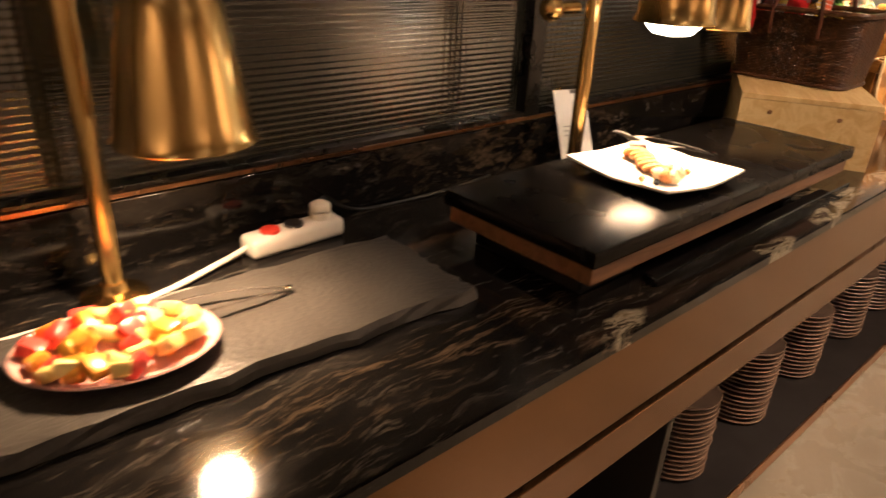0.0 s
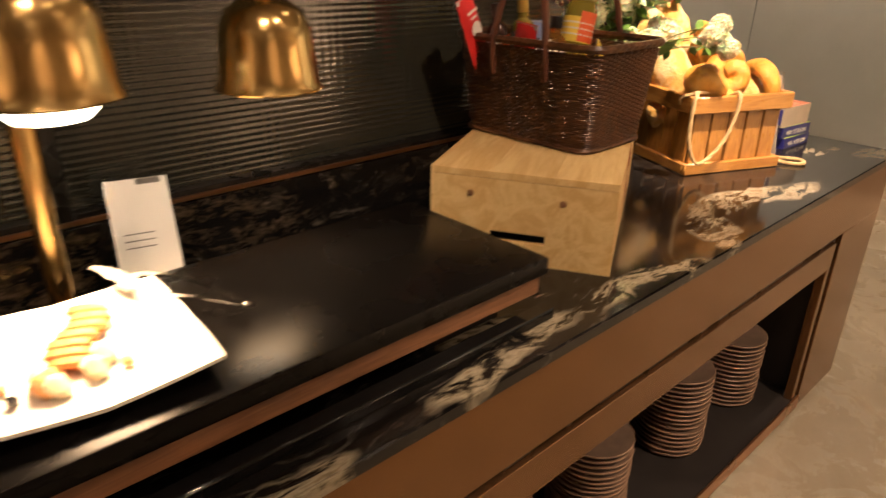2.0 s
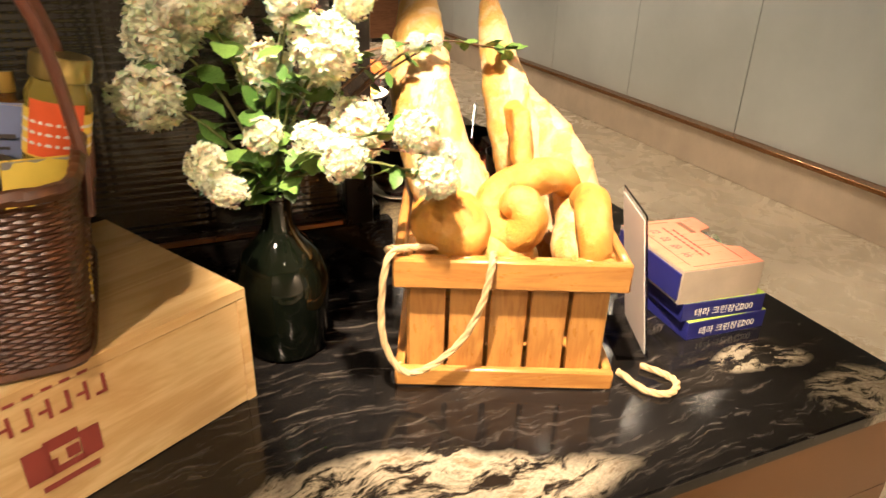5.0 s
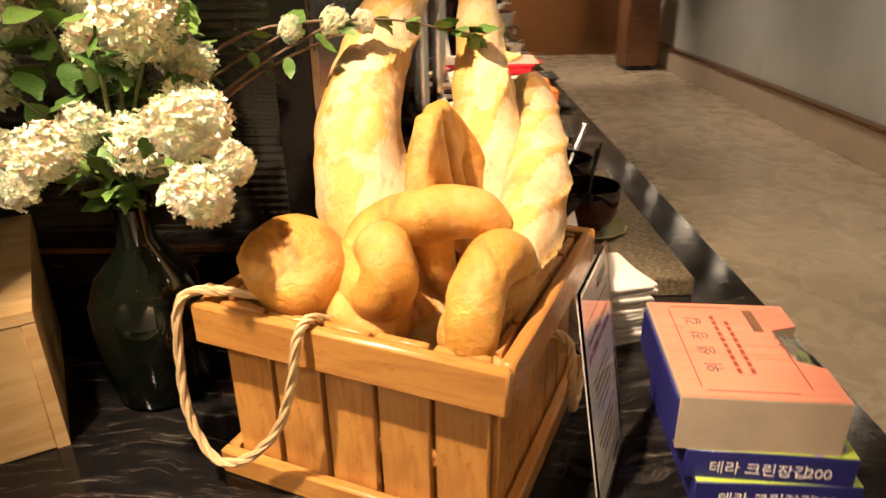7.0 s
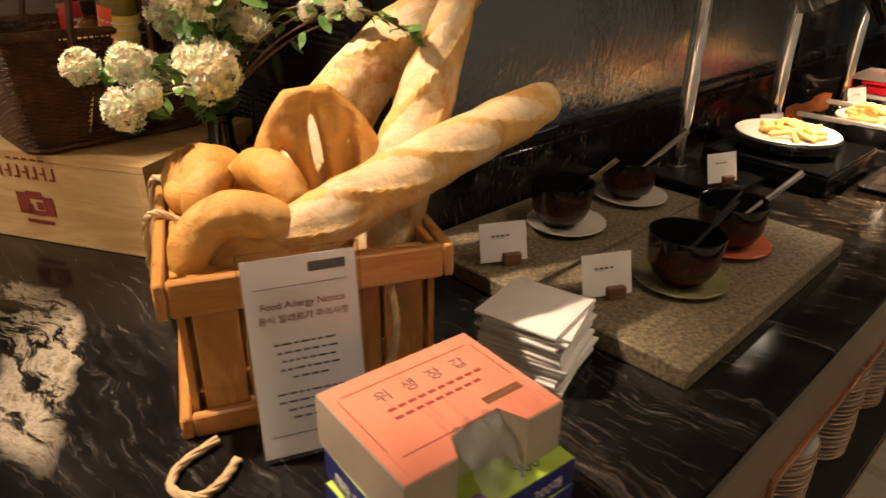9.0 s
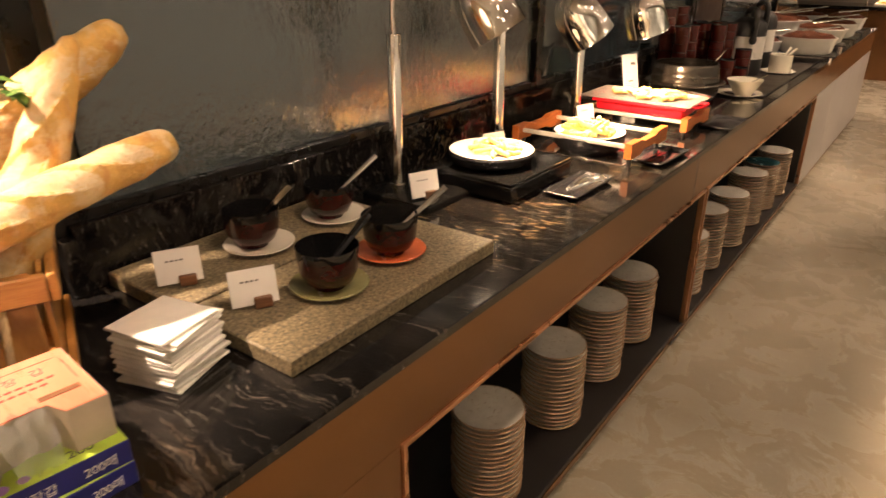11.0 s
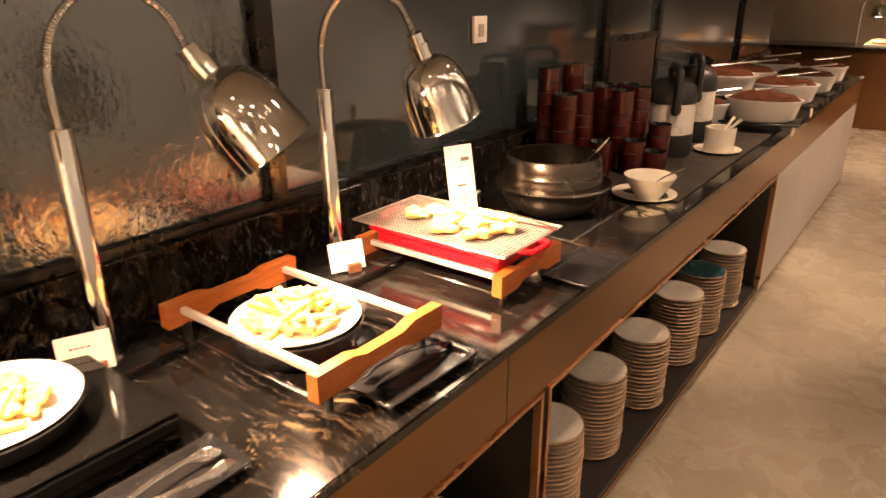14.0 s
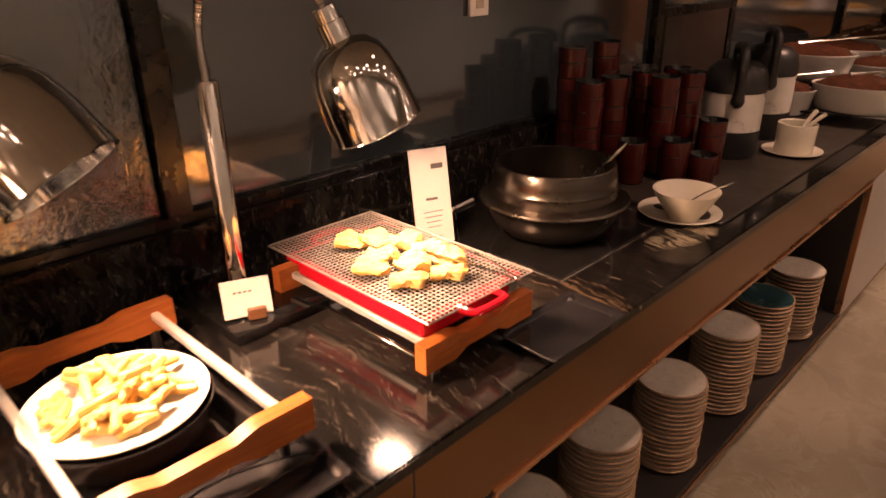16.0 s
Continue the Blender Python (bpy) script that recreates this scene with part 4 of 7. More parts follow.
bottle(0.07, 0.03, 0.055, 0.036, 0.255, OIL.m, JAR_LID, YELLOW_LABEL, "tall jar of olives with a red and orange label", (4, 13), True)
bottle(0.0, 0.085, 0.01, 0.026, 0.275, OIL.m, GOLD_CAP, INK, "small oil bottle with a gold cap", (-4, 0))
bottle(-0.055, 0.105, 0.01, 0.026, 0.27, DARK_SAUCE, BLACK_PLASTIC, RED_LABEL, "dark sauce bottle with a black cap", (-3, -6))
bottle(-0.01, 0.02, 0.01, 0.028, 0.245, BOTTLE_GLASS.m, BLACK_PLASTIC, YELLOW_LABEL, "amber sauce bottle with a dark cap", (3, 3))
bottle(0.04, 0.115, 0.01, 0.025, 0.26, BOTTLE_GLASS.m, GOLD_CAP, PAPER, "amber vinegar bottle with a pale label", (-6, 4))


def packet(x, y, z, w_, h_, mat, stripe, lab, rot):
    ob = thing("packet", pose(BX + x, BY + y, BZ + z, *rot), lab, "food packet", "groceries in the basket")
    b = B()
    g = {}
    for i in range(7):
        for j in range(9):
            u, v_ = i / 6 * 2 - 1, j / 8 * 2 - 1
            th = 0.012 * (1 - u ** 4) * (1 - v_ ** 4)
            for s in (1, -1):
                g[i, j, s] = b.verts.new((u * w_ / 2 * (1 - 0.04 * v_ * v_), s * th + 0.002 * noise.noise((u * 3, v_ * 3, s + x * 40)), (v_ + 1) * h_ / 2))
    for i in range(6):
        for j in range(8):
            for s in (1, -1):
                b.faces.new((g[i, j, s], g[i + 1, j, s], g[i + 1, j + 1, s], g[i, j + 1, s]))
    bmesh.ops.remove_doubles(b, verts=b.verts, dist=0.0002)
    part("foil", b, mat, ob)
    b = B()
    lathe(b, [(0, 0.001), (w_ * 0.3, 0.0)], steps=18)
    part("printed_spot", b, stripe, ob, "", pose(0, -0.0135, h_ * 0.55, 90))
    bars([(0.0, h_ * 0.3, w_ * 0.6, 0.006), (0.0, h_ * 0.22, w_ * 0.4, 0.004), (0.0, -h_ * 0.22, w_ * 0.5, 0.008), (-w_ * 0.1, -h_ * 0.3, w_ * 0.3, 0.004)], INK if mat is not RED_PACK else PAPER, ob, pose(0, -0.0132, h_ * 0.5, 90), "print")
    for z_ in (0.006, h_ - 0.006):
        b = B()
        box(b, (w_ * 0.94, 0.0025, 0.008), (0, 0, z_ - 0.004))
        part("crimp", b, SATIN_FOIL, ob, "crimped silver seam")


packet(-0.1, 0.13, 0.14, 0.062, 0.165, RED_PACK, PAPER, "red foil snack packet with a white spot", (-6, -22, 12))
packet(-0.1, 0.03, 0.08, 0.07, 0.165, RED_PACK, BLUE_PACK, "red and blue snack packet", (5, -4, 80))
packet(-0.03, -0.05, 0.035, 0.09, 0.172, YELLOW_LABEL, RED_PACK, "yellow seasoning packet leaning in the basket", (-24, 5, 10))
packet(-0.06, -0.075, 0.045, 0.075, 0.185, PAPER, YELLOW_LABEL, "white packet leaning in the basket", (-28, 0, -12))
packet(0.02, 0.13, 0.04, 0.09, 0.2, BLUE_PACK, PAPER, "blue-grey packet at the back of the basket", (6, 4, -8))
packet(0.085, -0.08, 0.03, 0.08, 0.18, YELLOW_LABEL, PAPER, "pale yellow packet low in the basket", (-10, 8, 30))

# ---- dark bottle vase and white viburnum ----
VX, VY = -0.905, 0.485
DARK_GLASS = Mat("dark_green_bottle_glass", (0.003, 0.0045, 0.0025), 0.05)
ob = thing("bottle_vase", pose(VX, VY, TOP), "dark green glass bottle used as a flower vase", "vase")
bm = B()
lathe(bm, [(0, 0.002), (0.052, 0.0), (0.062, 0.006), (0.068, 0.04), (0.073, 0.11), (0.072, 0.14), (0.058, 0.175), (0.034, 0.2), (0.023, 0.22), (0.0215, 0.262), (0.026, 0.266), (0.026, 0.276), (0.0205, 0.278), (0.0175, 0.27), (0.018, 0.22), (0.03, 0.195), (0.05, 0.17), (0, 0.16)], steps=40)
part("glass", bm, DARK_GLASS.m, ob)

PETAL = Mat("creamy_white_petals", (0.8, 0.79, 0.66), 0.6)
nz = PETAL.noise(PETAL.coords(), 30, 3)
PETAL.to(PETAL.ramp(nz, [(0.3, (0.7, 0.68, 0.4)), (0.45, (0.82, 0.79, 0.55)), (0.7, (0.87, 0.85, 0.68))]), "Base Color")
PETAL.set("Subsurface Weight", 0.35).set("Subsurface Scale", 0.02)
LEAF = Mat("green_leaves", (0.07, 0.16, 0.03), 0.4)
nz = LEAF.noise(LEAF.coords(), 25, 4)
LEAF.to(LEAF.mix(LEAF.random(), LEAF.ramp(nz, [(0.3, (0.03, 0.08, 0.015)), (0.6, (0.075, 0.17, 0.03)), (0.8, (0.14, 0.26, 0.05))]), LEAF.ramp(nz, [(0.3, (0.09, 0.2, 0.03)), (0.7, (0.22, 0.36, 0.08))])), "Base Color")
STEM = plain("green_brown_stem", (0.12, 0.14, 0.04), 0.6, 0, 0.2, 40)
TWIG = plain("brown_twig", (0.12, 0.07, 0.035), 0.7, 0, 0.2, 40)


def head_mesh(seed, florets=300, radius=1.0):
    """A round flower head of many small florets on a unit ball."""
    r = random.Random(seed)
    b = B()
    for k in range(florets):
        z = 1 - 2 * (k + 0.5) / florets
        a = k * 2.39996 + r.uniform(-0.15, 0.15)
        q = math.sqrt(max(0, 1 - z * z))
        d = Vector((q * math.cos(a), q * math.sin(a), z))
        c = d * (0.8 + 0.3 * noise.noise(d * 1.7 + Vector((seed * 7.3, 0, 0))) + r.uniform(-0.2, 0.16))
        s = d.orthogonal().normalized()
        s.rotate(Matrix.Rotation(r.uniform(0, 6.28), 3, d))
        t = d.cross(s)
        cv = b.verts.new(c)
        size = r.uniform(0.15, 0.25)
        for j in range(5):
            e1, e2 = j * 1.2566 - 0.5, j * 1.2566 + 0.5
            p1 = b.verts.new(c + (s * math.cos(e1) + t * math.sin(e1)) * size * 0.7 + d * size * 0.6)
            p2 = b.verts.new(c + (s * math.cos(e2) + t * math.sin(e2)) * size * 0.7 + d * size * 0.6)
            tip = b.verts.new(c + (s * math.cos((e1 + e2) / 2) + t * math.sin((e1 + e2) / 2)) * size + d * size * r.uniform(0.4, 1.1))
            b.faces.new((cv, p1, tip, p2))
    bmesh.ops.create_icosphere(b, subdivisions=2, radius=0.5)
    return mesh_of("flower_head", b, PETAL.m, False)


HEADS = [head_mesh(k) for k in range(5)]


def leaf_mesh(seed):
    r = random.Random(seed)
    b = B()
    L, n = 1.0, 7
    mid, left, right = [], [], []
    for k in range(n + 1):
        u = k / n
        w_ = 0.34 * math.sin(math.pi * min(1, u * 0.96 + 0.04)) ** 0.8 * (1.05 - 0.35 * u)
        z = -0.22 * u * u + 0.05 * math.sin(u * 6 + seed)
        jag = 0.03 * (k % 2)
        mid.append(b.verts.new((u * L, 0, z)))
        left.append(b.verts.new((u * L + jag, w_ + jag, z + 0.1 * w_ + r.uniform(-0.02, 0.02))))
        right.append(b.verts.new((u * L + jag, -w_ - jag, z + 0.1 * w_ + r.uniform(-0.02, 0.02))))
    for k in range(n):
        b.faces.new((mid[k], mid[k + 1], left[k + 1], left[k]))
        b.faces.new((mid[k], right[k], right[k + 1], mid[k + 1]))
    return mesh_of("leaf", b, LEAF.m, True)


LEAVES = [leaf_mesh(k) for k in range(4)]
bunch = thing("flower_arrangement", pose(VX, VY, TOP + 0.2), "white viburnum branches with green leaves in a bottle vase", "flowers")
NECK = Vector((0, 0, 0.075))
r = random.Random(11)
# flower heads: place in the room and radius
BLOOMS = [(-0.79, 0.435, 1.262, 0.044), (-0.83, 0.44, 1.372, 0.045), (-0.751, 0.296, 1.288, 0.029), (-0.735, 0.272, 1.232, 0.03), (-0.712, 0.3, 1.252, 0.019), (-0.858, 0.264, 1.272, 0.026),
          (-0.615, 0.575, 1.35, 0.017), (-0.65, 0.565, 1.352, 0.018), (-0.7, 0.55, 1.345, 0.015), (-1.03, 0.55, 1.385, 0.058), (-1.06, 0.5, 1.305, 0.05), (-1.0, 0.42, 1.225, 0.032), (-0.98, 0.4, 1.2, 0.026),
          (-0.935, 0.53, 1.375, 0.028), (-0.9, 0.5, 1.335, 0.04), (-0.86, 0.56, 1.4, 0.026), (-0.845, 0.43, 1.235, 0.04), (-0.95, 0.56, 1.43, 0.04), (-0.92, 0.45, 1.255, 0.028), (-0.82, 0.52, 1.315, 0.032),
           (-0.99, 0.48, 1.44, 0.045), (-0.87, 0.45, 1.44, 0.036), (-0.78, 0.47, 1.43, 0.03)]
for x, y, z, rad in BLOOMS:
    c = Vector((x - VX, y - VY, z - TOP - 0.2))
    q = new("flower_head", r.choice(HEADS))
    q.matrix_basis = Matrix.LocRotScale(c, Euler((r.uniform(0, 6), r.uniform(0, 6), r.uniform(0, 6))), (rad * r.uniform(0.85, 1.1), rad * r.uniform(0.85, 1.05), rad * r.uniform(0.75, 1.0)))
    q.parent = bunch
    bm = B()
    mid = (c + NECK) / 2 + Vector((0, 0, 0.03 if c.z > 0.1 else 0.055)) + Vector((r.uniform(-0.01, 0.01), r.uniform(-0.01, 0.01), 0))
    curve = spline([Vector((r.uniform(-0.008, 0.008), r.uniform(-0.008, 0.008), 0.02)), NECK + Vector((r.uniform(-0.006, 0.006), r.uniform(-0.006, 0.006), 0)), mid, c], 14)
    tube(bm, curve, [0.0026] * 10 + [0.0018] * 5, 6)
    part("stem", bm, STEM if rad > 0.022 else TWIG, bunch)
    for k in range(9 if rad > 0.02 else 7):
        p = curve[r.randint(5, 13)]
        s = r.uniform(0.028, 0.055) if rad > 0.022 else r.uniform(0.016, 0.034)
        lf = new("leaf", r.choice(LEAVES))
        lf.matrix_basis = Matrix.LocRotScale(p, Euler((r.uniform(-0.7, 0.7), r.uniform(-0.7, 0.9), r.uniform(0, 6.28))), (s, s * r.uniform(0.8, 1.2), s))
        lf.parent = bunch
# a leafy sprig that reaches over the bread
bm = B()
curve = spline([NECK, Vector((0.12, 0.05, 0.24)), Vector((0.29, 0.085, 0.268)), Vector((0.42, 0.08, 0.25))], 20)
tube(bm, curve, [0.0025] * 12 + [0.0016] * 9, 6)
part("stem", bm, TWIG, bunch)
for k in range(26):
    p = curve[r.choice([8, 10, 12, 14, 16, 18, 19, 20, 20, 20])]
    s = r.uniform(0.02, 0.038)
    lf = new("leaf", r.choice(LEAVES))
    lf.matrix_basis = Matrix.LocRotScale(p, Euler((r.uniform(-0.6, 0.6), r.uniform(-0.6, 0.8), r.uniform(-1.6, 1.6))), (s, s, s))
    lf.parent = bunch
for a, c in (((-0.02, 0.03, 0.16), (-0.02, 0.06, 0.3)), ((0.06, 0.06, 0.2), (0.11, 0.08, 0.33)), ((-0.07, 0.0, 0.2), (-0.15, 0.02, 0.27))):
    for k in range(7):
        s = r.uniform(0.035, 0.06)
        lf = new("leaf", r.choice(LEAVES))
        lf.matrix_basis = Matrix.LocRotScale(Vector(a).lerp(Vector(c), r.random()), Euler((r.uniform(-0.7, 0.7), r.uniform(-0.7, 0.9), r.uniform(0, 6.28))), (s, s, s))
        lf.parent = bunch

# ---- bread crate ----
KX, KY, KA = -0.777, 0.313, -23.5
crate = thing("bread_crate", pose(KX, KY, TOP, 0, 0, KA), "amber varnished slatted wooden crate with rope handles", "wooden crate")
KW, KD, KH = 0.334, 0.348, 0.218
# base and rim frames
for z, h_, o in ((0.0, 0.032, 0.0), (KH - 0.046, 0.046, 0.003)):
    for x0, x1, y0, y1 in ((-o, KW + o, -o, 0.014 - o), (-o, KW + o, KD - 0.014 + o, KD + o), (-o, 0.014 - o, 0.0145 - o, KD - 0.0145 + o), (KW - 0.014 + o, KW + o, 0.0145 - o, KD - 0.0145 + o)):
        long_x = (x1 - x0) > (y1 - y0)
        board("rail", (h_, y1 - y0, x1 - x0) if long_x else (x1 - x0, h_, y1 - y0), ((x0 + x1) / 2, (y0 + y1) / 2, z + h_ / 2), crate, CRATE_WOOD, 0.003, "", Euler((0, radians(90), 0)).to_matrix().to_4x4() if long_x else Euler((radians(90), 0, 0)).to_matrix().to_4x4())
n = 5
pw = (KW - 0.034) / n
for k in range(n):
    for y in (0.02, KD - 0.02):
        board("slat", (pw - 0.006, 0.009, KH - 0.006), (0.017 + pw * (k + 0.5), y, KH / 2), crate, CRATE_WOOD, 0.0015)
pd = (KD - 0.06) / n
for k in range(n):
    for x in (0.02, KW - 0.02):
        board("slat", (0.009, pd - 0.006, KH - 0.006), (x, 0.03 + pd * (k + 0.5), KH / 2), crate, CRATE_WOOD, 0.0015)
board("floor_board", (KW - 0.05, KD - 0.05, 0.01), (KW / 2, KD / 2, 0.012), crate, CRATE_WOOD)


def rope(pts, parent, name="rope_handle", rad=0.0048, n=60):
    """Two strands twisted round each other."""
    c = spline(pts, n)
    b = B()
    for ph in range(3):
        side = Vector((0, 0, 1))
        out = []
        for i, p in enumerate(c):
            t = (c[min(i + 1, n)] - c[max(i - 1, 0)]).normalized()
            side = (side - t * side.dot(t)).normalized() if abs(t.dot(side)) < 0.98 else t.orthogonal().normalized()
            a = i * 0.75 + ph * 2.094
            out.append(p + (side * math.cos(a) + t.cross(side) * math.sin(a)) * rad * 0.55)
        tube(b, out, rad * 0.62, 6)
    return part(name, b, ROPE, parent)


rope([(0.03, 0.03, 0.222), (-0.006, -0.006, 0.226), (-0.018, -0.014, 0.15), (-0.012, -0.02, 0.085), (0.015, -0.022, 0.042), (0.055, -0.02, 0.052), (0.1, -0.019, 0.1), (0.125, -0.018, 0.16), (0.135, -0.014, 0.212), (0.138, 0.002, 0.226), (0.14, 0.03, 0.212)], crate)
rope([(0.0, 0.06, 0.19), (-0.014, 0.045, 0.21), (0.01, 0.02, 0.226), (0.06, 0.03, 0.223)], crate, "rope_end", 0.0045, 24)
rope([(KW - 0.03, 0.17, 0.165), (KW + 0.012, 0.18, 0.15), (KW + 0.018, 0.19, 0.09), (KW + 0.016, 0.22, 0.035), (KW + 0.016, 0.26, 0.07), (KW + 0.012, 0.27, 0.13), (KW - 0.02, 0.27, 0.175)], crate)
rope([(KW + 0.018, 0.04, 0.008), (KW + 0.05, -0.005, 0.006), (KW + 0.085, -0.012, 0.006), (KW + 0.105, 0.015, 0.006), (KW + 0.09, 0.04, 0.006), (KW + 0.06, 0.06, 0.006)], crate, "rope_end", 0.0052, 30)


def loaf(name, pts, radii, mat, label, flat=0.85, lumps=0.006, scores=0, slant=0.3):
    """A long loaf along points in the room; each score is a pale split with a raised ear."""
    N_, M_ = 110, 44
    c = spline(pts, N_)
    n = len(radii) - 1
    origin = c[0].copy()
    along = [0.0]
    for p, q in zip(c, c[1:]):
        along.append(along[-1] + (q - p).length)
    total = along[-1]
    scored = [(total * (0.16 + 0.72 * (q + 0.5) / scores), total * 0.72 / scores * 0.68) for q in range(scores)]

    def surface(dist, a_, extra=0.0):
        """The point of the crust at that way along the loaf and angle about it."""
        i = min(range(N_), key=lambda k: abs(along[k] - dist)) if dist < along[-2] else N_ - 1
        if along[i] > dist and i:
            i -= 1
        f = min(1.0, max(0.0, (dist - along[i]) / max(1e-6, along[i + 1] - along[i])))
        mid_, t = c[i].lerp(c[i + 1], f), (c[i + 1] - c[i]).normalized()
        u = (i + f) / N_ * n
        k = min(int(u), n - 1)
        g = u - k
        g = g * g * (3 - 2 * g)
        rad = radii[k] * (1 - g) + radii[k + 1] * g
        end = min(dist, total - dist) / (rad * 1.1 + 1e-6)
        rad *= math.sqrt(max(0.0004, 1 - max(0.0, 1 - end) ** 2))
        out = (SCORE_SIDE - t * SCORE_SIDE.dot(t)).normalized()
        side = t.cross(out)
        lift = 0.0
        for mid, hl in scored:
            db = (a_ * rad - slant * (dist - mid)) / (rad * 0.62)
            far = ((dist - mid) / hl) ** 2 + db * db
            if far < 2.2:
                lift += 0.1 * min(1.0, max(0.0, db)) * math.exp(-((far - 1.15) / 0.3) ** 2) - 0.05 * max(0.0, 1.1 - far)
        d = out * math.cos(a_) + side * math.sin(a_) * flat
        p = mid_ + d * (rad * (1 + lift) + extra)
        return p + d * (lumps * noise.noise(mid_ / 0.045 + d) + lumps * 0.4 * noise.noise(p / 0.018)) - origin, rad

    b = B()
    rings = [[b.verts.new(surface(along[i], (j / M_ * 2 - 1) * math.pi)[0]) for j in range(M_)] for i in range(N_ + 1)]
    for p, q in zip(rings, rings[1:]):
        for j in range(M_):
            b.faces.new((p[j], p[(j + 1) % M_], q[(j + 1) % M_], q[j]))
    b.faces.new(rings[0])
    b.faces.new(rings[-1][::-1])
    ob = thing(name, Matrix.Translation(origin), label, "bread", "bread in the crate")
    part("crust", b, mat, ob)
    for mid, hl in scored:
        b = B()
        rows_ = []
        for r_ in range(1, 9):
            row = []
            for k in range(40):
                e = k / 40 * 2 * math.pi
                rho = r_ / 8 * (1 + 0.06 * noise.noise((math.cos(e) * 3, math.sin(e) * 3, mid * 50)))
                dist = mid + rho * math.cos(e) * hl
                rad = surface(dist, 0.0)[1]
                a_ = rho * math.sin(e) * 0.62 + slant * (dist - mid) / rad
                row.append(b.verts.new(surface(dist, a_, 0.0012 * (1 - rho ** 2) - 0.0002 + 0.0014 * (1 - rho) * noise.noise((dist * 160, a_ * 9, mid)))[0]))
            rows_.append(row)
        for p, q in zip(rows_, rows_[1:]):
            for k in range(40):
                b.faces.new((p[k], p[(k + 1) % 40], q[(k + 1) % 40], q[k]))
        b.faces.new(rows_[0])
        part("score", b, CRUMB, ob, "pale floury split along the crust")
    return ob


SCORE_SIDE = Vector((0.45, -0.6, 0.65))
IN = TOP + 0.03
loaf("baguette", [(-0.515, 0.262, 1.062), (-0.44, 0.37, 1.13), (-0.402, 0.53, 1.188), (-0.388, 0.762, 1.238)], [0.034, 0.038, 0.04, 0.04, 0.039, 0.037, 0.032], CRUST_FLOUR, "floured baguette leaning out of the crate", 0.95, 0.0028, 4, 0.42)
loaf("tall_baguette", [(-0.435, 0.44, IN + 0.02), (-0.457, 0.51, 1.12), (-0.468, 0.58, 1.25), (-0.474, 0.665, 1.415)], [0.04, 0.046, 0.049, 0.048, 0.042, 0.032, 0.016], CRUST_FLOUR, "tall crusty baguette standing in the crate", 0.92, 0.0035, 3, 0.35)
loaf("country_loaf", [(-0.56, 0.4, IN + 0.03), (-0.612, 0.475, 1.11), (-0.625, 0.59, 1.25), (-0.558, 0.797, 1.415)], [0.05, 0.062, 0.066, 0.064, 0.058, 0.05, 0.034], CRUST_FLOUR, "thick pale country loaf standing in the crate", 0.88, 0.005, 2, 0.5)


def bun(name, at, rad, squash, mat, label, seed, rot=(0, 0, 0)):
    b = B()
    bmesh.ops.create_icosphere(b, subdivisions=4, radius=rad)
    for q in b.verts:
        q.co.z *= squash
    b.normal_update()
    roughen(b, rad * 0.9, rad * 0.22)
    roughen(b, rad * 0.25, rad * 0.04)
    ob = part(name, b, mat, None, "", pose(*at, *rot))
    return tagged(ob, label, "bread", "bread in the crate")


bun("round_roll", (-0.675, 0.345, 1.128), 0.059, 0.9, CRUST_SHINY, "round golden bread roll in the crate", 1)
bun("round_roll", (-0.655, 0.4, 1.03), 0.055, 0.9, CRUST, "golden bread roll low in the crate", 2)
bun("dinner_roll", (-0.735, 0.33, 1.075), 0.02, 0.9, CRUST, "small pale bread roll at the crate's corner", 3)
bun("dinner_roll", (-0.487, 0.232, 1.078), 0.03, 0.9, CRUST, "bread roll low in the crate", 4)
bun("dinner_roll", (-0.56, 0.39, 1.04), 0.06, 0.9, CRUST, "bread roll low in the crate", 5)
bun("dinner_roll", (-0.66, 0.46, 1.02), 0.055, 0.9, CRUST, "bread roll low in the crate", 6)


def twist(name, at, pts, rad, label, deep=1.0, turn=0.0):
    """A thick rolled strand; points run along the crate's width, depth and height."""
    c = spline(pts, 66)
    b = B()
    rr_ = [rad * (0.6 + 0.4 * math.sin(math.pi * i / 66) ** 0.5) for i in range(67)]
    tube(b, c, rr_, 24, True, 0.95)
    b.normal_update()
    roughen(b, 0.03, 0.003)
    roughen(b, 0.006, 0.001)
    for q in b.verts:
        q.co.y *= deep
    ob = part(name, b, CRUST_SHINY, None, "", pose(*at, 0, 0, KA + turn))
    return tagged(ob, label, "bread", "bread in the crate")


twist("twisted_bun", (-0.553, 0.345, 1.142), [(0.035, 0.085, 0.012), (0.022, 0.06, 0.036), (-0.006, 0.02, 0.034), (-0.036, -0.012, 0.016), (-0.042, -0.036, -0.016), (-0.016, -0.05, -0.036), (0.018, -0.048, -0.03), (0.03, -0.044, 0.0), (0.014, -0.042, 0.02), (-0.008, -0.042, 0.008)], 0.032, "glazed knotted bread bun in the crate", 1.0, -34)
twist("twisted_bun", (-0.592, 0.322, 1.09), [(-0.05, 0.0, -0.012), (-0.01, -0.006, -0.004), (0.035, 0.0, -0.012)], 0.034, "glazed bread bun under the knotted one", 1.2)
twist("twisted_bun", (-0.474, 0.285, 1.128), [(0.004, -0.05, -0.06), (0.0, -0.058, -0.02), (-0.002, -0.036, 0.016), (0.0, 0.004, 0.03), (0.002, 0.044, 0.014), (0.004, 0.056, -0.026), (0.006, 0.044, -0.06)], 0.0275, "glazed curled bread bun in the crate", 1.0)

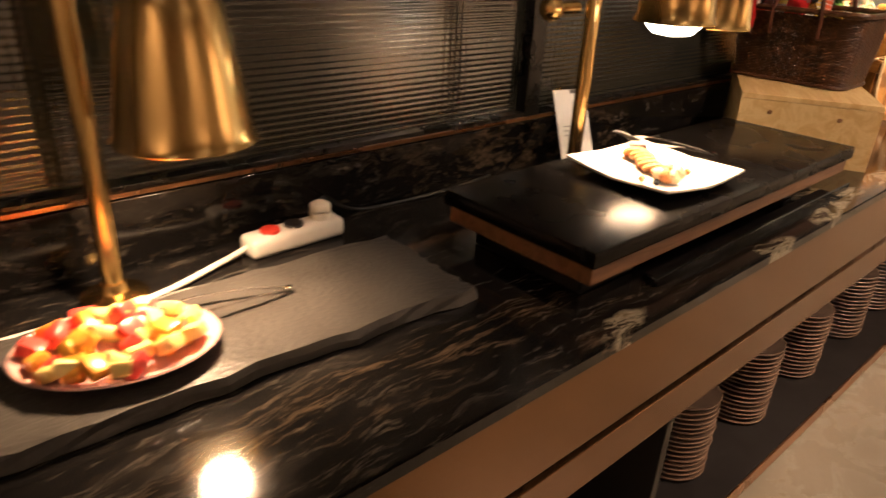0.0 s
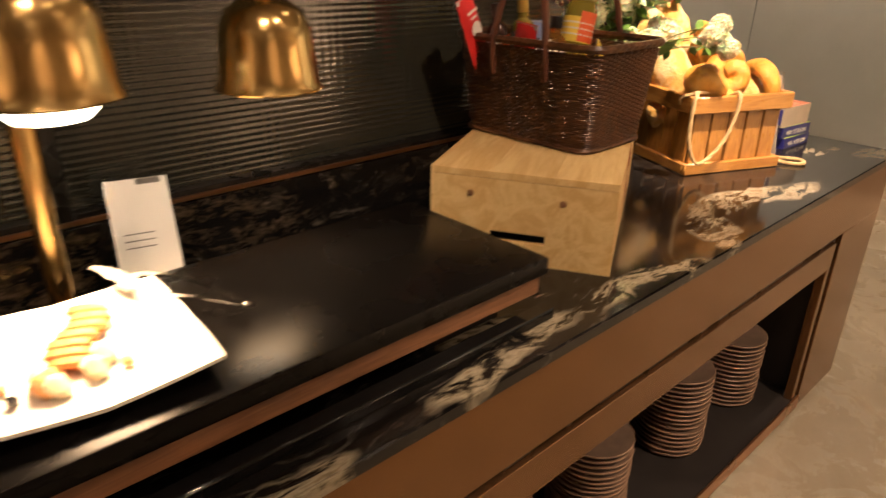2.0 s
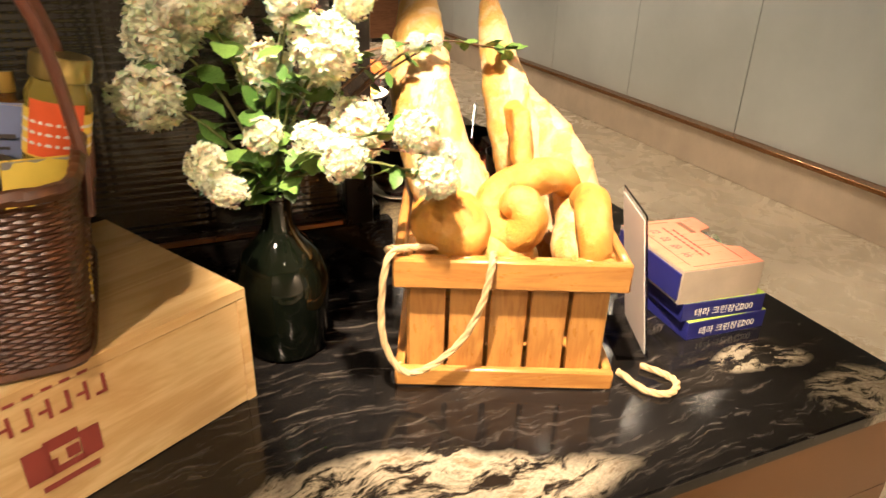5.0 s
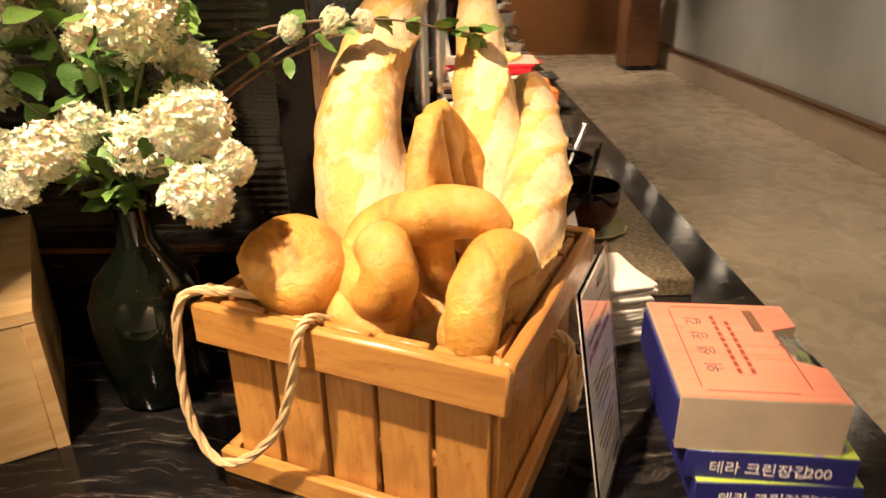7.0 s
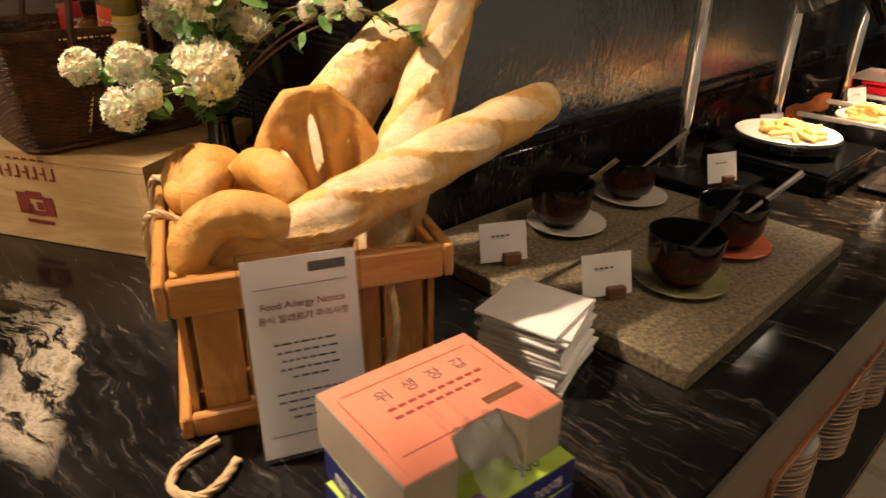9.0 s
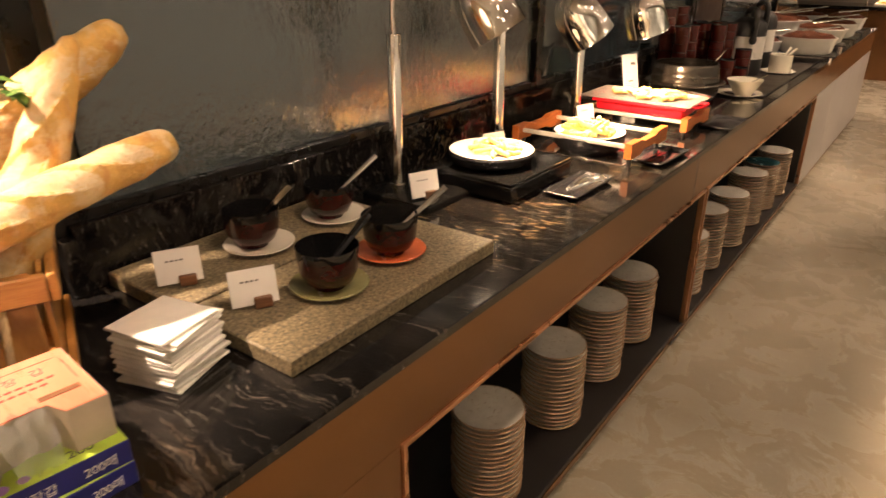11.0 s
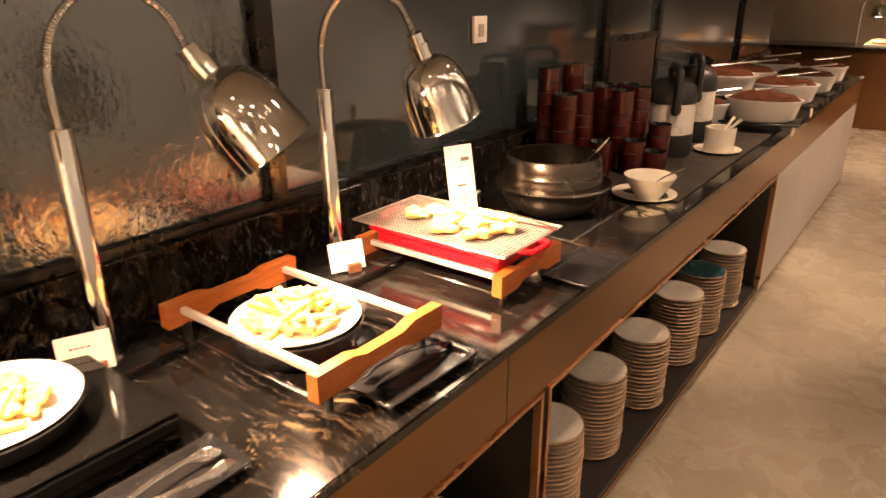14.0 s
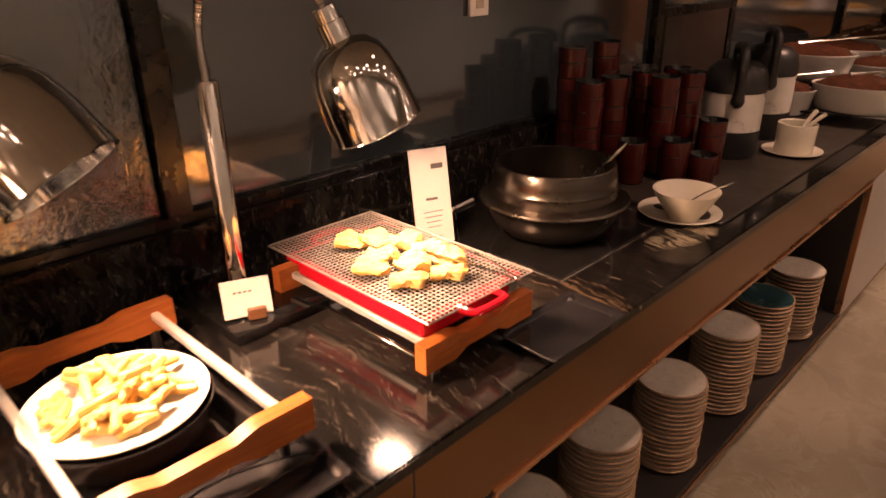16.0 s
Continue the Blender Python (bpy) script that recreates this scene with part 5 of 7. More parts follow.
# leaf-shaped fougasse with slits
fou = thing("fougasse", Matrix.Translation((-0.485, 0.43, 1.045)) @ Euler((radians(-10), radians(-6), radians(60))).to_matrix().to_4x4(), "leaf-shaped golden flatbread with slits", "bread", "bread in the crate")
bm = B()
N1, N2 = 56, 84
SLITS = ((-0.035, 0.12, 12, 0.042, 0.009), (0.035, 0.12, -14, 0.042, 0.009), (0.0, 0.155, 0, 0.045, 0.007), (-0.03, 0.055, 20, 0.026, 0.008), (0.03, 0.055, -20, 0.026, 0.008))
front, back, gone = {}, {}, set()
for i in range(N1 + 1):
    for j in range(N2 + 1):
        v_, u = j / N2, i / N1 * 2 - 1
        half = 0.09 * math.sin(math.pi * (0.1 + 0.84 * v_)) ** 0.7
        x, z = u * half, v_ * 0.235
        edge = min((1 - abs(u)) * half, z, 0.235 - z)
        for cx, cz, turn, l, w_ in SLITS:
            ca, sa = math.cos(radians(turn)), math.sin(radians(turn))
            p, q = ((x - cx) * ca + (z - cz) * sa) / w_, (-(x - cx) * sa + (z - cz) * ca) / l
            far = math.hypot(p, q)
            if far < 1:
                gone.add((i, j))
                k = 1 / max(far, 0.05)
                x, z = cx + (p * k * w_) * ca - (q * k * l) * sa, cz + (p * k * w_) * sa + (q * k * l) * ca
                edge = 0
            else:
                edge = min(edge, (far - 1) * w_)
        d = min(1, max(0, edge) / 0.013)
        th = 0.014 * math.sqrt(max(0, 1 - (1 - d) ** 2)) * (1 + 0.25 * noise.noise((x * 35, z * 35, 3)))
        mid = 0.016 * math.sin(u * 2.5) * 0.5 + 0.006 * noise.noise((x * 18, z * 18, 0))
        front[i, j], back[i, j] = bm.verts.new((x, mid - th, z)), bm.verts.new((x, mid + th, z))
for i in range(N1):
    for j in range(N2):
        key = [(i, j), (i + 1, j), (i + 1, j + 1), (i, j + 1)]
        if not all(k in gone for k in key):
            bm.faces.new([front[k] for k in key])
            bm.faces.new([back[k] for k in key[::-1]])
bmesh.ops.delete(bm, geom=[q for q in bm.verts if not q.link_faces], context="VERTS")
bmesh.ops.remove_doubles(bm, verts=bm.verts, dist=0.0003)
part("crust", bm, CRUST_SHINY, fou)

# ---- notice in front of the crate ----
sx, sy = -0.342, 0.291
rows = []
y = 0.145
for k, (w_, n) in enumerate(((0.075, 1), (0.07, 1), (0.06, 1), (0.066, 1), (0.04, 1), (0.08, 1), (0.078, 1), (0.06, 1), (0.05, 1))):
    x = -w_ / 2
    while x < w_ / 2 - 0.004:
        l = rr.uniform(0.004, 0.012)
        rows.append((x + l / 2, y, l, 0.0022))
        x += l + 0.0025
    y -= 0.0105 if k != 4 else 0.02
card_holder(pose(sx, sy, TOP, 0, 0, 67), 0.134, 0.256, "white printed allergy notice in a clear acrylic stand", 9,
            rows + [(0.03, 0.232, 0.042, 0.011), (0.0, 0.213, 0.105, 0.0008), (0.0, 0.03, 0.105, 0.0008), (0.03, 0.016, 0.034, 0.007)])
notice = bpy.data.objects["acrylic_sign.001"]
face = pose(0, 0, 0.004, -9, 0, 0) @ pose(0, 0, 0, 90) @ pose(0, 0, 0.0012)
words("Food Allergy Notice", 0.0115, RED_INK, notice, face @ pose(0, 0.188, 0.0002), "CENTER")
words("음식 알레르기 주의사항", 0.0105, RED_INK, notice, face @ pose(0, 0.172, 0.0002), "CENTER")

# ---- glove boxes ----
BLUE_BOX = plain("navy_blue_carton", (0.02, 0.022, 0.16), 0.35, 0, 0.1, 20)
GREEN_BOX = plain("lime_green_carton", (0.42, 0.58, 0.06), 0.4, 0, 0.15, 20)
PURPLE = plain("purple_print", (0.3, 0.16, 0.45), 0.5)
PINK_CARD = wood("salmon_pink_card", (0.74, 0.27, 0.16), (0.66, 0.21, 0.12), (2, 14, 14), 0.3, 3)
GREY_CARD = plain("grey_card_side", (0.42, 0.36, 0.27), 0.4)
GX, GY, GA = -0.192, 0.35, -6
for k, (lab, dx, dy, da) in enumerate((("flat navy and lime glove carton at the bottom of a stack", 0.018, -0.004, 2), ("flat navy and lime glove carton in a stack", 0.012, 0.0, -1))):
    ob = thing("glove_carton", pose(GX + dx, GY + dy, TOP + 0.0352 * k, 0, 0, GA + da), lab, "carton", "stack of glove cartons")
    bm = B()
    box(bm, (0.168, 0.208, 0.035), (0, 0, 0), 0.001)
    part("body", bm, BLUE_BOX, ob)
    bm = B()
    box(bm, (0.166, 0.206, 0.0006), (0, 0, 0.035))
    part("lid", bm, GREEN_BOX, ob, "lime green top panel")
    bm = B()
    for x, y, q in ((0.065, -0.085, 0.02), (0.045, -0.095, 0.014), (0.07, -0.04, 0.015), (0.068, -0.015, 0.012), (0.05, -0.06, 0.01)):
        lathe(bm, [(0, 0.0012), (q * 0.6, 0.001), (q * 0.6, 0.0006)], (x, y, 0.0352), 12)
    part("flower_print", bm, PURPLE, ob)
    words("테라 크린장갑", 0.017, PAPER, ob, pose(0.0845, -0.085, 0.009, 90, 0, 90))
    words("200매", 0.017, PAPER, ob, pose(0.0845, 0.045, 0.009, 90, 0, 90))
    words("테라 크린장갑", 0.017, PAPER, ob, pose(-0.06, -0.1045, 0.009, 90, 0, 0))
    words("200", 0.017, PAPER, ob, pose(0.035, -0.1045, 0.009, 90, 0, 0))
    words("200", 0.022, INK, ob, pose(0.07, 0.035, 0.0365, 0, 0, 90))
ob = thing("glove_dispenser", pose(GX - 0.005, GY, TOP + 0.0712, 0, 0, GA), "salmon-pink topped glove dispenser box with a torn opening", "box")
bm = B()
v = [(-0.081, -0.1), (0.081, -0.1), (0.081, -0.04), (0.056, -0.028), (0.05, 0.0), (0.05, 0.038), (0.081, 0.05), (0.081, 0.1), (-0.081, 0.1)]
def prism(bm, pts, z0, z1):
    f_ = bm.faces.new([bm.verts.new((x, y, z0)) for x, y in pts])
    e_ = bmesh.ops.extrude_face_region(bm, geom=[f_])
    bmesh.ops.translate(bm, verts=[q for q in e_["geom"] if isinstance(q, bmesh.types.BMVert)], vec=(0, 0, z1 - z0))


prism(bm, v, 0.0, 0.062)
part("body", bm, GREY_CARD, ob, "", None, False)
bm = B()
box(bm, (0.003, 0.19, 0.05), (-0.0822, 0, 0.006))
part("side_label", bm, BLUE_BOX, ob)
bm = B()
prism(bm, [(x * 0.985, y * 0.985) for x, y in v], 0.062, 0.0632)
part("top_card", bm, PINK_CARD, ob, "printed salmon-pink top card", None, False)
up = pose(0, 0, 0.0634, 0, 0, 90)
for k, ch in enumerate("위생장갑"):
    words(ch, 0.021, INK, ob, up @ pose(-0.055 + 0.033 * k, 0.028, 0))
bars([(-0.05 + 0.0125 * k, 0.012, 0.009, 0.0045) for k in range(10)] + [(-0.05 + 0.0125 * k, -0.002, 0.009, 0.0045) for k in range(9)], RED_INK, ob, up @ pose(0, 0, 0.0))
bars([(0.058, -0.034, 0.05, 0.011)], DARK_WOOD, ob, up, "label_patch")
rim = [(-0.088, -0.035, 0.0012, 0.09), (0.088, 0.01, 0.0012, 0.09), (0.0, 0.058, 0.16, 0.0012)]
bars([(0, 0.058, 0.165, 0.001), (-0.088, 0.01, 0.001, 0.09), (0.088, 0.02, 0.001, 0.07), (-0.03, -0.05, 0.1, 0.001)], RED_INK, ob, up, "border")
FILM = Mat("crumpled_clear_film", (0.85, 0.86, 0.84), 0.12)
FILM.set("Transmission Weight", 0.88)
FILM.set("IOR", 1.2)
bm = B()
g = {}
for i in range(13):
    for j in range(11):
        u, v_ = i / 12, j / 10 * 2 - 1
        g[i, j] = bm.verts.new((0.045 + 0.06 * u, 0.005 + 0.036 * v_ * (1 - 0.3 * u), 0.058 - 0.05 * u * u + 0.014 * noise.noise((u * 4, v_ * 3, 2.0)) + 0.006 * (1 - v_ * v_)))
for i in range(12):
    for j in range(10):
        bm.faces.new((g[i, j], g[i + 1, j], g[i + 1, j + 1], g[i, j + 1]))
part("glove_film", bm, FILM.m, ob, "crumpled clear plastic gloves poking out")

# ---- napkins ----
NAPKIN = plain("white_napkin", (0.74, 0.71, 0.64), 0.9, 0, 0.06, 30, 0.3)
bm = B()
box(bm, (0.125, 0.125, 0.0058), (0, 0, 0), 0.0018, None, 2)
for q in bm.verts:
    q.co.z += 0.0015 * noise.noise((q.co.x * 25, q.co.y * 25, 1))
me = mesh_of("napkin", bm, NAPKIN, True)
for k in range(15):
    q = new("napkin", me)
    q.matrix_basis = pose(-0.285 + rr.uniform(-0.006, 0.006), 0.632 + rr.uniform(-0.006, 0.006), TOP + 0.0064 * k, 0, 0, 15 + rr.uniform(-5, 5))
    tagged(q, "folded white paper napkin in a stack", "napkin", "stack of napkins")

# ---- east wing: stone slabs with bowls ----
def speckled_material():
    w = Mat("speckled_brown_granite", (0.2, 0.16, 0.11), 0.55)
    co = w.coords()
    a = w.noise(co, 140, 4, 0.7)
    b_ = w.noise(co, 420, 3, 0.7)
    col = w.ramp(a, [(0.32, (0.045, 0.036, 0.024)), (0.48, (0.16, 0.128, 0.07)), (0.62, (0.28, 0.225, 0.125)), (0.75, (0.4, 0.34, 0.22))])
    w.to(w.mix(w.grey(b_, 0.5, 0.7, 0, 0.6), col, (0.08, 0.065, 0.05)), "Base Color").bump(a, 0.3, 0.0012)
    return w.m


SPECK = speckled_material()
for k, (x0, x1) in enumerate(((-0.665, -0.404), (-0.396, -0.101))):
    ob = part("stone_slab", box(B(), (x1 - x0, 0.63, 0.034), (0, 0, 0), 0.003), SPECK, None, "", pose((x0 + x1) / 2, 1.04, TOP, 0, 0, 0.6 * k))
    tagged(ob, "flamed brown granite slab under the bowls", "stone slab", "stone slabs")
ST = TOP + 0.0345

RED_LACQUER = plain("dark_red_lacquer", (0.034, 0.006, 0.005), 0.14, 0, 0.35, 14, 0.03)
OLIVE_GLAZE = plain("olive_green_glaze", (0.24, 0.23, 0.1), 0.25, 0, 0.2, 16)
TERRACOTTA = plain("orange_glaze", (0.55, 0.14, 0.05), 0.25, 0, 0.2, 16)


def bowl(x, y, saucer, label, tools, shift=(0.0, 0.0)):
    ob = thing("saucer", pose(x + shift[0], y + shift[1], ST), label + " saucer under a lacquer bowl", "saucer", "saucers under the bowls")
    b = B()
    lathe(b, [(0, 0.003), (0.05, 0.003), (0.074, 0.011), (0.079, 0.013), (0.08, 0.011), (0.052, 0.0), (0, 0.0)], steps=40)
    part("dish", b, saucer, ob)
    ob = thing("lacquer_bowl", pose(x, y, ST + 0.0042), "deep bowl, black inside and dark red outside, on a saucer", "bowl", "lacquer bowls")
    b = B()
    lathe(b, [(0, 0.0), (0.032, 0.0), (0.034, 0.009), (0.048, 0.016), (0.058, 0.036), (0.0615, 0.07)], steps=40)
    part("outside", b, RED_LACQUER, ob)
    b = B()
    lathe(b, [(0.0615, 0.07), (0.063, 0.086), (0.0625, 0.089), (0.06, 0.088), (0.056, 0.05), (0.04, 0.022), (0, 0.018)], steps=40)
    part("inside", b, BLACK_GLOSS, ob, "glossy black lining and rim")
    for k, (az, el, length, mat) in enumerate(tools):
        sp = thing("serving_spoon" if mat is STEEL else "serving_tongs", pose(x, y, ST + 0.026, 0, 0, az), "polished steel spoon handle leaning in a bowl" if mat is STEEL else "dark steel tongs leaning in a bowl", "cutlery", "serving cutlery in bowls")
        b = B()
        d = Vector((math.cos(radians(el)), 0, math.sin(radians(el))))
        st = Vector((-0.02, 0.006 * k, 0.0))
        tube(b, [st, st + d * length * 0.3, st + d * length * 0.8, st + d * length], [0.004, 0.0042, 0.0068, 0.007], 8, True, 0.35)
        part("handle", b, mat, sp)
        b = B()
        bmesh.ops.create_uvsphere(b, u_segments=14, v_segments=8, radius=0.014, matrix=Matrix.Translation(st) @ Matrix.Diagonal((1.3, 1, 0.4, 1)))
        part("bowl", b, mat, sp)


bowl(-0.527, 1.0, CREAM_CHINA, "pale", [(28, 46, 0.17, STEEL)], (0.012, 0.006))
bowl(-0.52, 1.235, CREAM_CHINA, "pale", [(58, 40, 0.19, STEEL)], (0.008, 0.004))
bowl(-0.238, 0.955, OLIVE_GLAZE, "olive-green", [(70, 44, 0.16, BLACK_CERAMIC), (62, 48, 0.17, BLACK_CERAMIC)])
bowl(-0.25, 1.155, TERRACOTTA, "orange", [(60, 36, 0.19, STEEL)])


def tent(x, y, z, turn, label="small white name card folded over a dark holder", w_=0.088, h_=0.07):
    ob = thing("name_card", pose(x, y, z, 0, 0, turn), label, "name card", "buffet name cards")
    b = B()
    box(b, (w_, 0.0012, h_), (0, 0, 0.006), 0.0004, Euler((radians(-16), 0, 0)).to_matrix().to_4x4())
    part("card", b, PAPER, ob)
    b = B()
    box(b, (0.034, 0.022, 0.022), (0.014, -0.006, 0), 0.002)
    part("holder", b, DARK_WOOD, ob, "small dark brown block")
    bars([(-0.02 + 0.009 * k, 0.012, 0.006, 0.003) for k in range(4)], INK, ob, pose(0, -0.0012, 0.006 + h_ / 2, 90 - 16, 0, 0) @ pose(0, 0, 0.0022), "printed_name")


tent(-0.49, 0.785, ST, 62)
tent(-0.295, 0.815, ST, 62)

# ---- steel heat lamps ----
def steel_lamp(px, py, cap, rim, base, label):
    ob = thing("heat_lamp", pose(px, py, TOP), label, "heat lamp", "steel heat lamps")
    o = Vector((px, py, TOP))
    b = B()
    bx, by, sx_, sy_ = base
    box(b, (sx_, sy_, 0.022), (bx - px, by - py, 0), 0.003, None, 2)
    part("base", b, BLACK_GLOSS, ob, "glossy black stone base")
    b = B()
    lathe(b, [(0.0, 0.022), (0.026, 0.022), (0.026, 0.026), (0.0195, 0.028), (0.0195, 0.445), (0.0175, 0.449), (0.0, 0.449)], steps=28)
    part("post", b, CHROME, ob)
    cap, rim = Vector(cap) - o, Vector(rim) - o
    axis = (rim - cap).normalized()
    mid = Vector((0, 0, 0.45))
    flat = Vector((cap.x, cap.y, 0))
    pts = spline([mid + Vector((0, 0, -0.03)), mid + Vector((0, 0, 0.09)), mid + flat * 0.12 + Vector((0, 0, 0.165)), mid + flat * 0.42 + Vector((0, 0, 0.215)), mid + flat * 0.76 + Vector((0, 0, 0.18)), cap - axis * 0.03], 150)
    b = B()
    tube(b, pts, [0.0078 if k % 2 else 0.0066 for k in range(151)], 12)
    part("gooseneck", b, STEEL, ob, "ribbed steel gooseneck")
    turn = Matrix.Translation(cap) @ axis.to_track_quat("Z", "Y").to_matrix().to_4x4()
    L = (rim - cap).length
    b = B()
    lathe(b, [(0, -0.035), (0.019, -0.035), (0.019, -0.012), (0.024, -0.011), (0.024, 0.026), (0.0, 0.026)], steps=28, m=turn)
    part("collar", b, CHROME, ob)
    b = B()
    R = 0.08
    lathe(b, [(0.022, 0.02), (0.045, 0.028), (0.063, 0.048), (0.074, 0.08), (0.079, 0.12), (R + 0.001, L - 0.004), (R + 0.003, L), (R, L), (0.076, 0.12), (0.07, 0.08), (0.058, 0.053), (0.03, 0.034), (0, 0.03)], steps=48, m=turn)
    part("shade", b, CHROME, ob, "mirror-polished steel bell shade")
    b = B()
    lathe(b, [(0, 0.05), (0.02, 0.052), (0.034, 0.09), (0.046, 0.125), (0.044, 0.143), (0.02, 0.153), (0, 0.155)], steps=28, m=turn)
    part("bulb", b, BULB.m, ob, "glowing white heat bulb")
    spot("heat_beam", o + rim - axis * 0.02, o + rim + axis, 74, 128, 0.04, HEAT, 0.9)
    return ob


steel_lamp(-0.575, 1.565, (-0.43, 1.69, 1.49), (-0.345, 1.735, 1.335), (-0.5, 1.56, 0.24, 0.2), "polished steel gooseneck heat lamp on a black base, lit")
steel_lamp(-0.535, 2.045, (-0.425, 2.245, 1.42), (-0.34, 2.315, 1.27), (-0.585, 2.06, 0.23, 0.21), "polished steel gooseneck heat lamp on a black base, lit")
steel_lamp(-0.52, 2.61, (-0.37, 2.765, 1.415), (-0.335, 2.82, 1.25), (-0.54, 2.65, 0.235, 0.205), "polished steel gooseneck heat lamp on a black base, lit")
tent(-0.435, 1.515, TOP + 0.0225, 68)
tent(-0.515, 2.0, TOP + 0.0225, 68)
tent(-0.47, 2.6, TOP + 0.0225, 68)

# ---- dishes under the lamps ----
FRY = plain("pale_fried_potato", (0.8, 0.52, 0.15), 0.45, 0, 0.2, 50, 0.3)


def fry_heap(at, n, spread, height, seed, name, label):
    r_ = random.Random(seed)
    b = B()
    box(b, (0.056, 0.0125, 0.0125), (0, 0, -0.006), 0.003)
    for q in b.verts:
        q.co.z += 0.02 * q.co.x * q.co.x * 40 * 0.1
    me = mesh_of("fry", b, FRY, True)
    ob = thing(name, pose(*at), label, "food")
    for k in range(n):
        rad, a = spread * math.sqrt(r_.random()), r_.uniform(0, 6.28)
        q = new("fry", me)
        q.matrix_basis = pose(rad * math.cos(a), rad * math.sin(a), 0.006 + height * (1 - (rad / spread) ** 2) * r_.random(), r_.uniform(-25, 25), r_.uniform(-22, 22), r_.uniform(0, 360))
        q.parent = ob
    return ob


HOB_BLACK = plain("black_hob_glass", (0.005, 0.005, 0.005), 0.07, 0, 0.2, 8, 0.02, 0.0004, Specular_IOR_Level=0.35)
ob = thing("induction_hob", pose(-0.395, 1.83, TOP, 0, 0, -1), "black glass portable induction hob with rounded corners", "hob")
bm = B()
box(bm, (0.32, 0.35, 0.048), (0, 0, 0.006), 0.006, None, 3)
part("body", bm, HOB_BLACK, ob)
bm = B()
box(bm, (0.316, 0.346, 0.006), (0, 0, 0.0545), 0.002)
part("glass_top", bm, HOB_BLACK, ob)
for x in (-0.13, 0.13):
    for y in (-0.15, 0.15):
        bm = B()
        lathe(bm, [(0.012, 0), (0.012, 0.006), (0, 0.006)], (x, y, 0), 12)
        part("foot", bm, BLACK_PLASTIC, ob)
ob = thing("dark_pan", pose(-0.405, 1.808, TOP + 0.061), "dark cast-iron dish with a pale plate in it", "pan")
bm = B()
lathe(bm, [(0, 0), (0.1, 0), (0.122, 0.012), (0.132, 0.038), (0.13, 0.04), (0.12, 0.018), (0.1, 0.008), (0, 0.008)], steps=48)
part("pan", bm, BLACK_CERAMIC, ob)
bm = B()
lathe(bm, [(0, 0.03), (0.09, 0.03), (0.127, 0.042), (0.1285, 0.0445), (0.127, 0.0455), (0.09, 0.034), (0, 0.034)], steps=48)
part("plate", bm, WHITE_CHINA, ob, "white plate lying in the pan")
fry_heap((-0.4, 1.81, TOP + 0.095), 34, 0.075, 0.03, 3, "pale_noodle_heap", "heap of pale yellow food on a white plate")


def slate_tray(x, y, w_, d_, turn, label):
    ob = thing("black_tray", pose(x, y, TOP, 0, 0, turn), label, "tray", "small black trays")
    b = B()
    g_ = {}
    for i in range(13):
        for j in range(17):
            u, v_ = i / 12 * 2 - 1, j / 16 * 2 - 1
            e = max(abs(u), abs(v_))
            g_[i, j] = b.verts.new((u * w_ / 2 + 0.001 * noise.noise((u * 4, v_ * 4, x)), v_ * d_ / 2, 0.006 + (0.012 if e > 0.94 else 0.0) + 0.0008 * noise.noise((u * 5, v_ * 5, y))))
    for i in range(12):
        for j in range(16):
            b.faces.new((g_[i, j], g_[i + 1, j], g_[i + 1, j + 1], g_[i, j + 1]))
    q = part("tray", b, BLACK_CERAMIC, ob)
    md_ = q.modifiers.new("thickness", "SOLIDIFY")
    md_.thickness, md_.offset = 0.005, -1
    return ob


slate_tray(-0.155, 1.905, 0.105, 0.245, -1, "small rectangular black stoneware tray holding tongs")
slate_tray(-0.082, 2.365, 0.125, 0.235, -3, "small rectangular black stoneware tray holding tongs")
slate_tray(-0.04, 2.99, 0.13, 0.225, -1, "small empty rectangular black stoneware tray")
tongs(pose(-0.15, 1.82, TOP + 0.012, 0, 0, 86), 0.19, STEEL, "steel tongs lying in a black tray")
tongs(pose(-0.075, 2.48, TOP + 0.012, 0, 0, -98), 0.2, BLACK_CERAMIC, "dark tongs lying in a black tray")


def handle_bar(b, x, y0, y1, h_, z):
    """A wooden end bar, thick at both ends and thinner at the middle."""
    n_ = 20
    L = y1 - y0
    prev = None
    for k in range(n_ + 1):
        u = k / n_
        e = min(u, 1 - u)
        hh = h_ if e < 0.27 else (h_ * 0.55 if e > 0.34 else h_ * (1 - 0.45 * (e - 0.27) / 0.07))
        off = 0.0
        zs = (z + (h_ - hh) * 0.55, z + (h_ - hh) * 0.55 + hh)
        ring_ = [b.verts.new((x + sx2, y0 + u * L, zz)) for sx2, zz in ((-0.0125, zs[0]), (0.0125, zs[0]), (0.0125, zs[1]), (-0.0125, zs[1]))]
        if prev:
            for q in range(4):
                b.faces.new((prev[q], prev[(q + 1) % 4], ring_[(q + 1) % 4], ring_[q]))
        else:
            b.faces.new(ring_[::-1])
        prev = ring_
    b.faces.new(prev)
    bmesh.ops.bevel(b, geom=[e for e in b.edges if e.calc_face_angle(0) > 1.2], offset=0.002, segments=2, affect="EDGES")


SATIN = plain("satin_aluminium", (0.72, 0.7, 0.66), 0.4, 0.6)


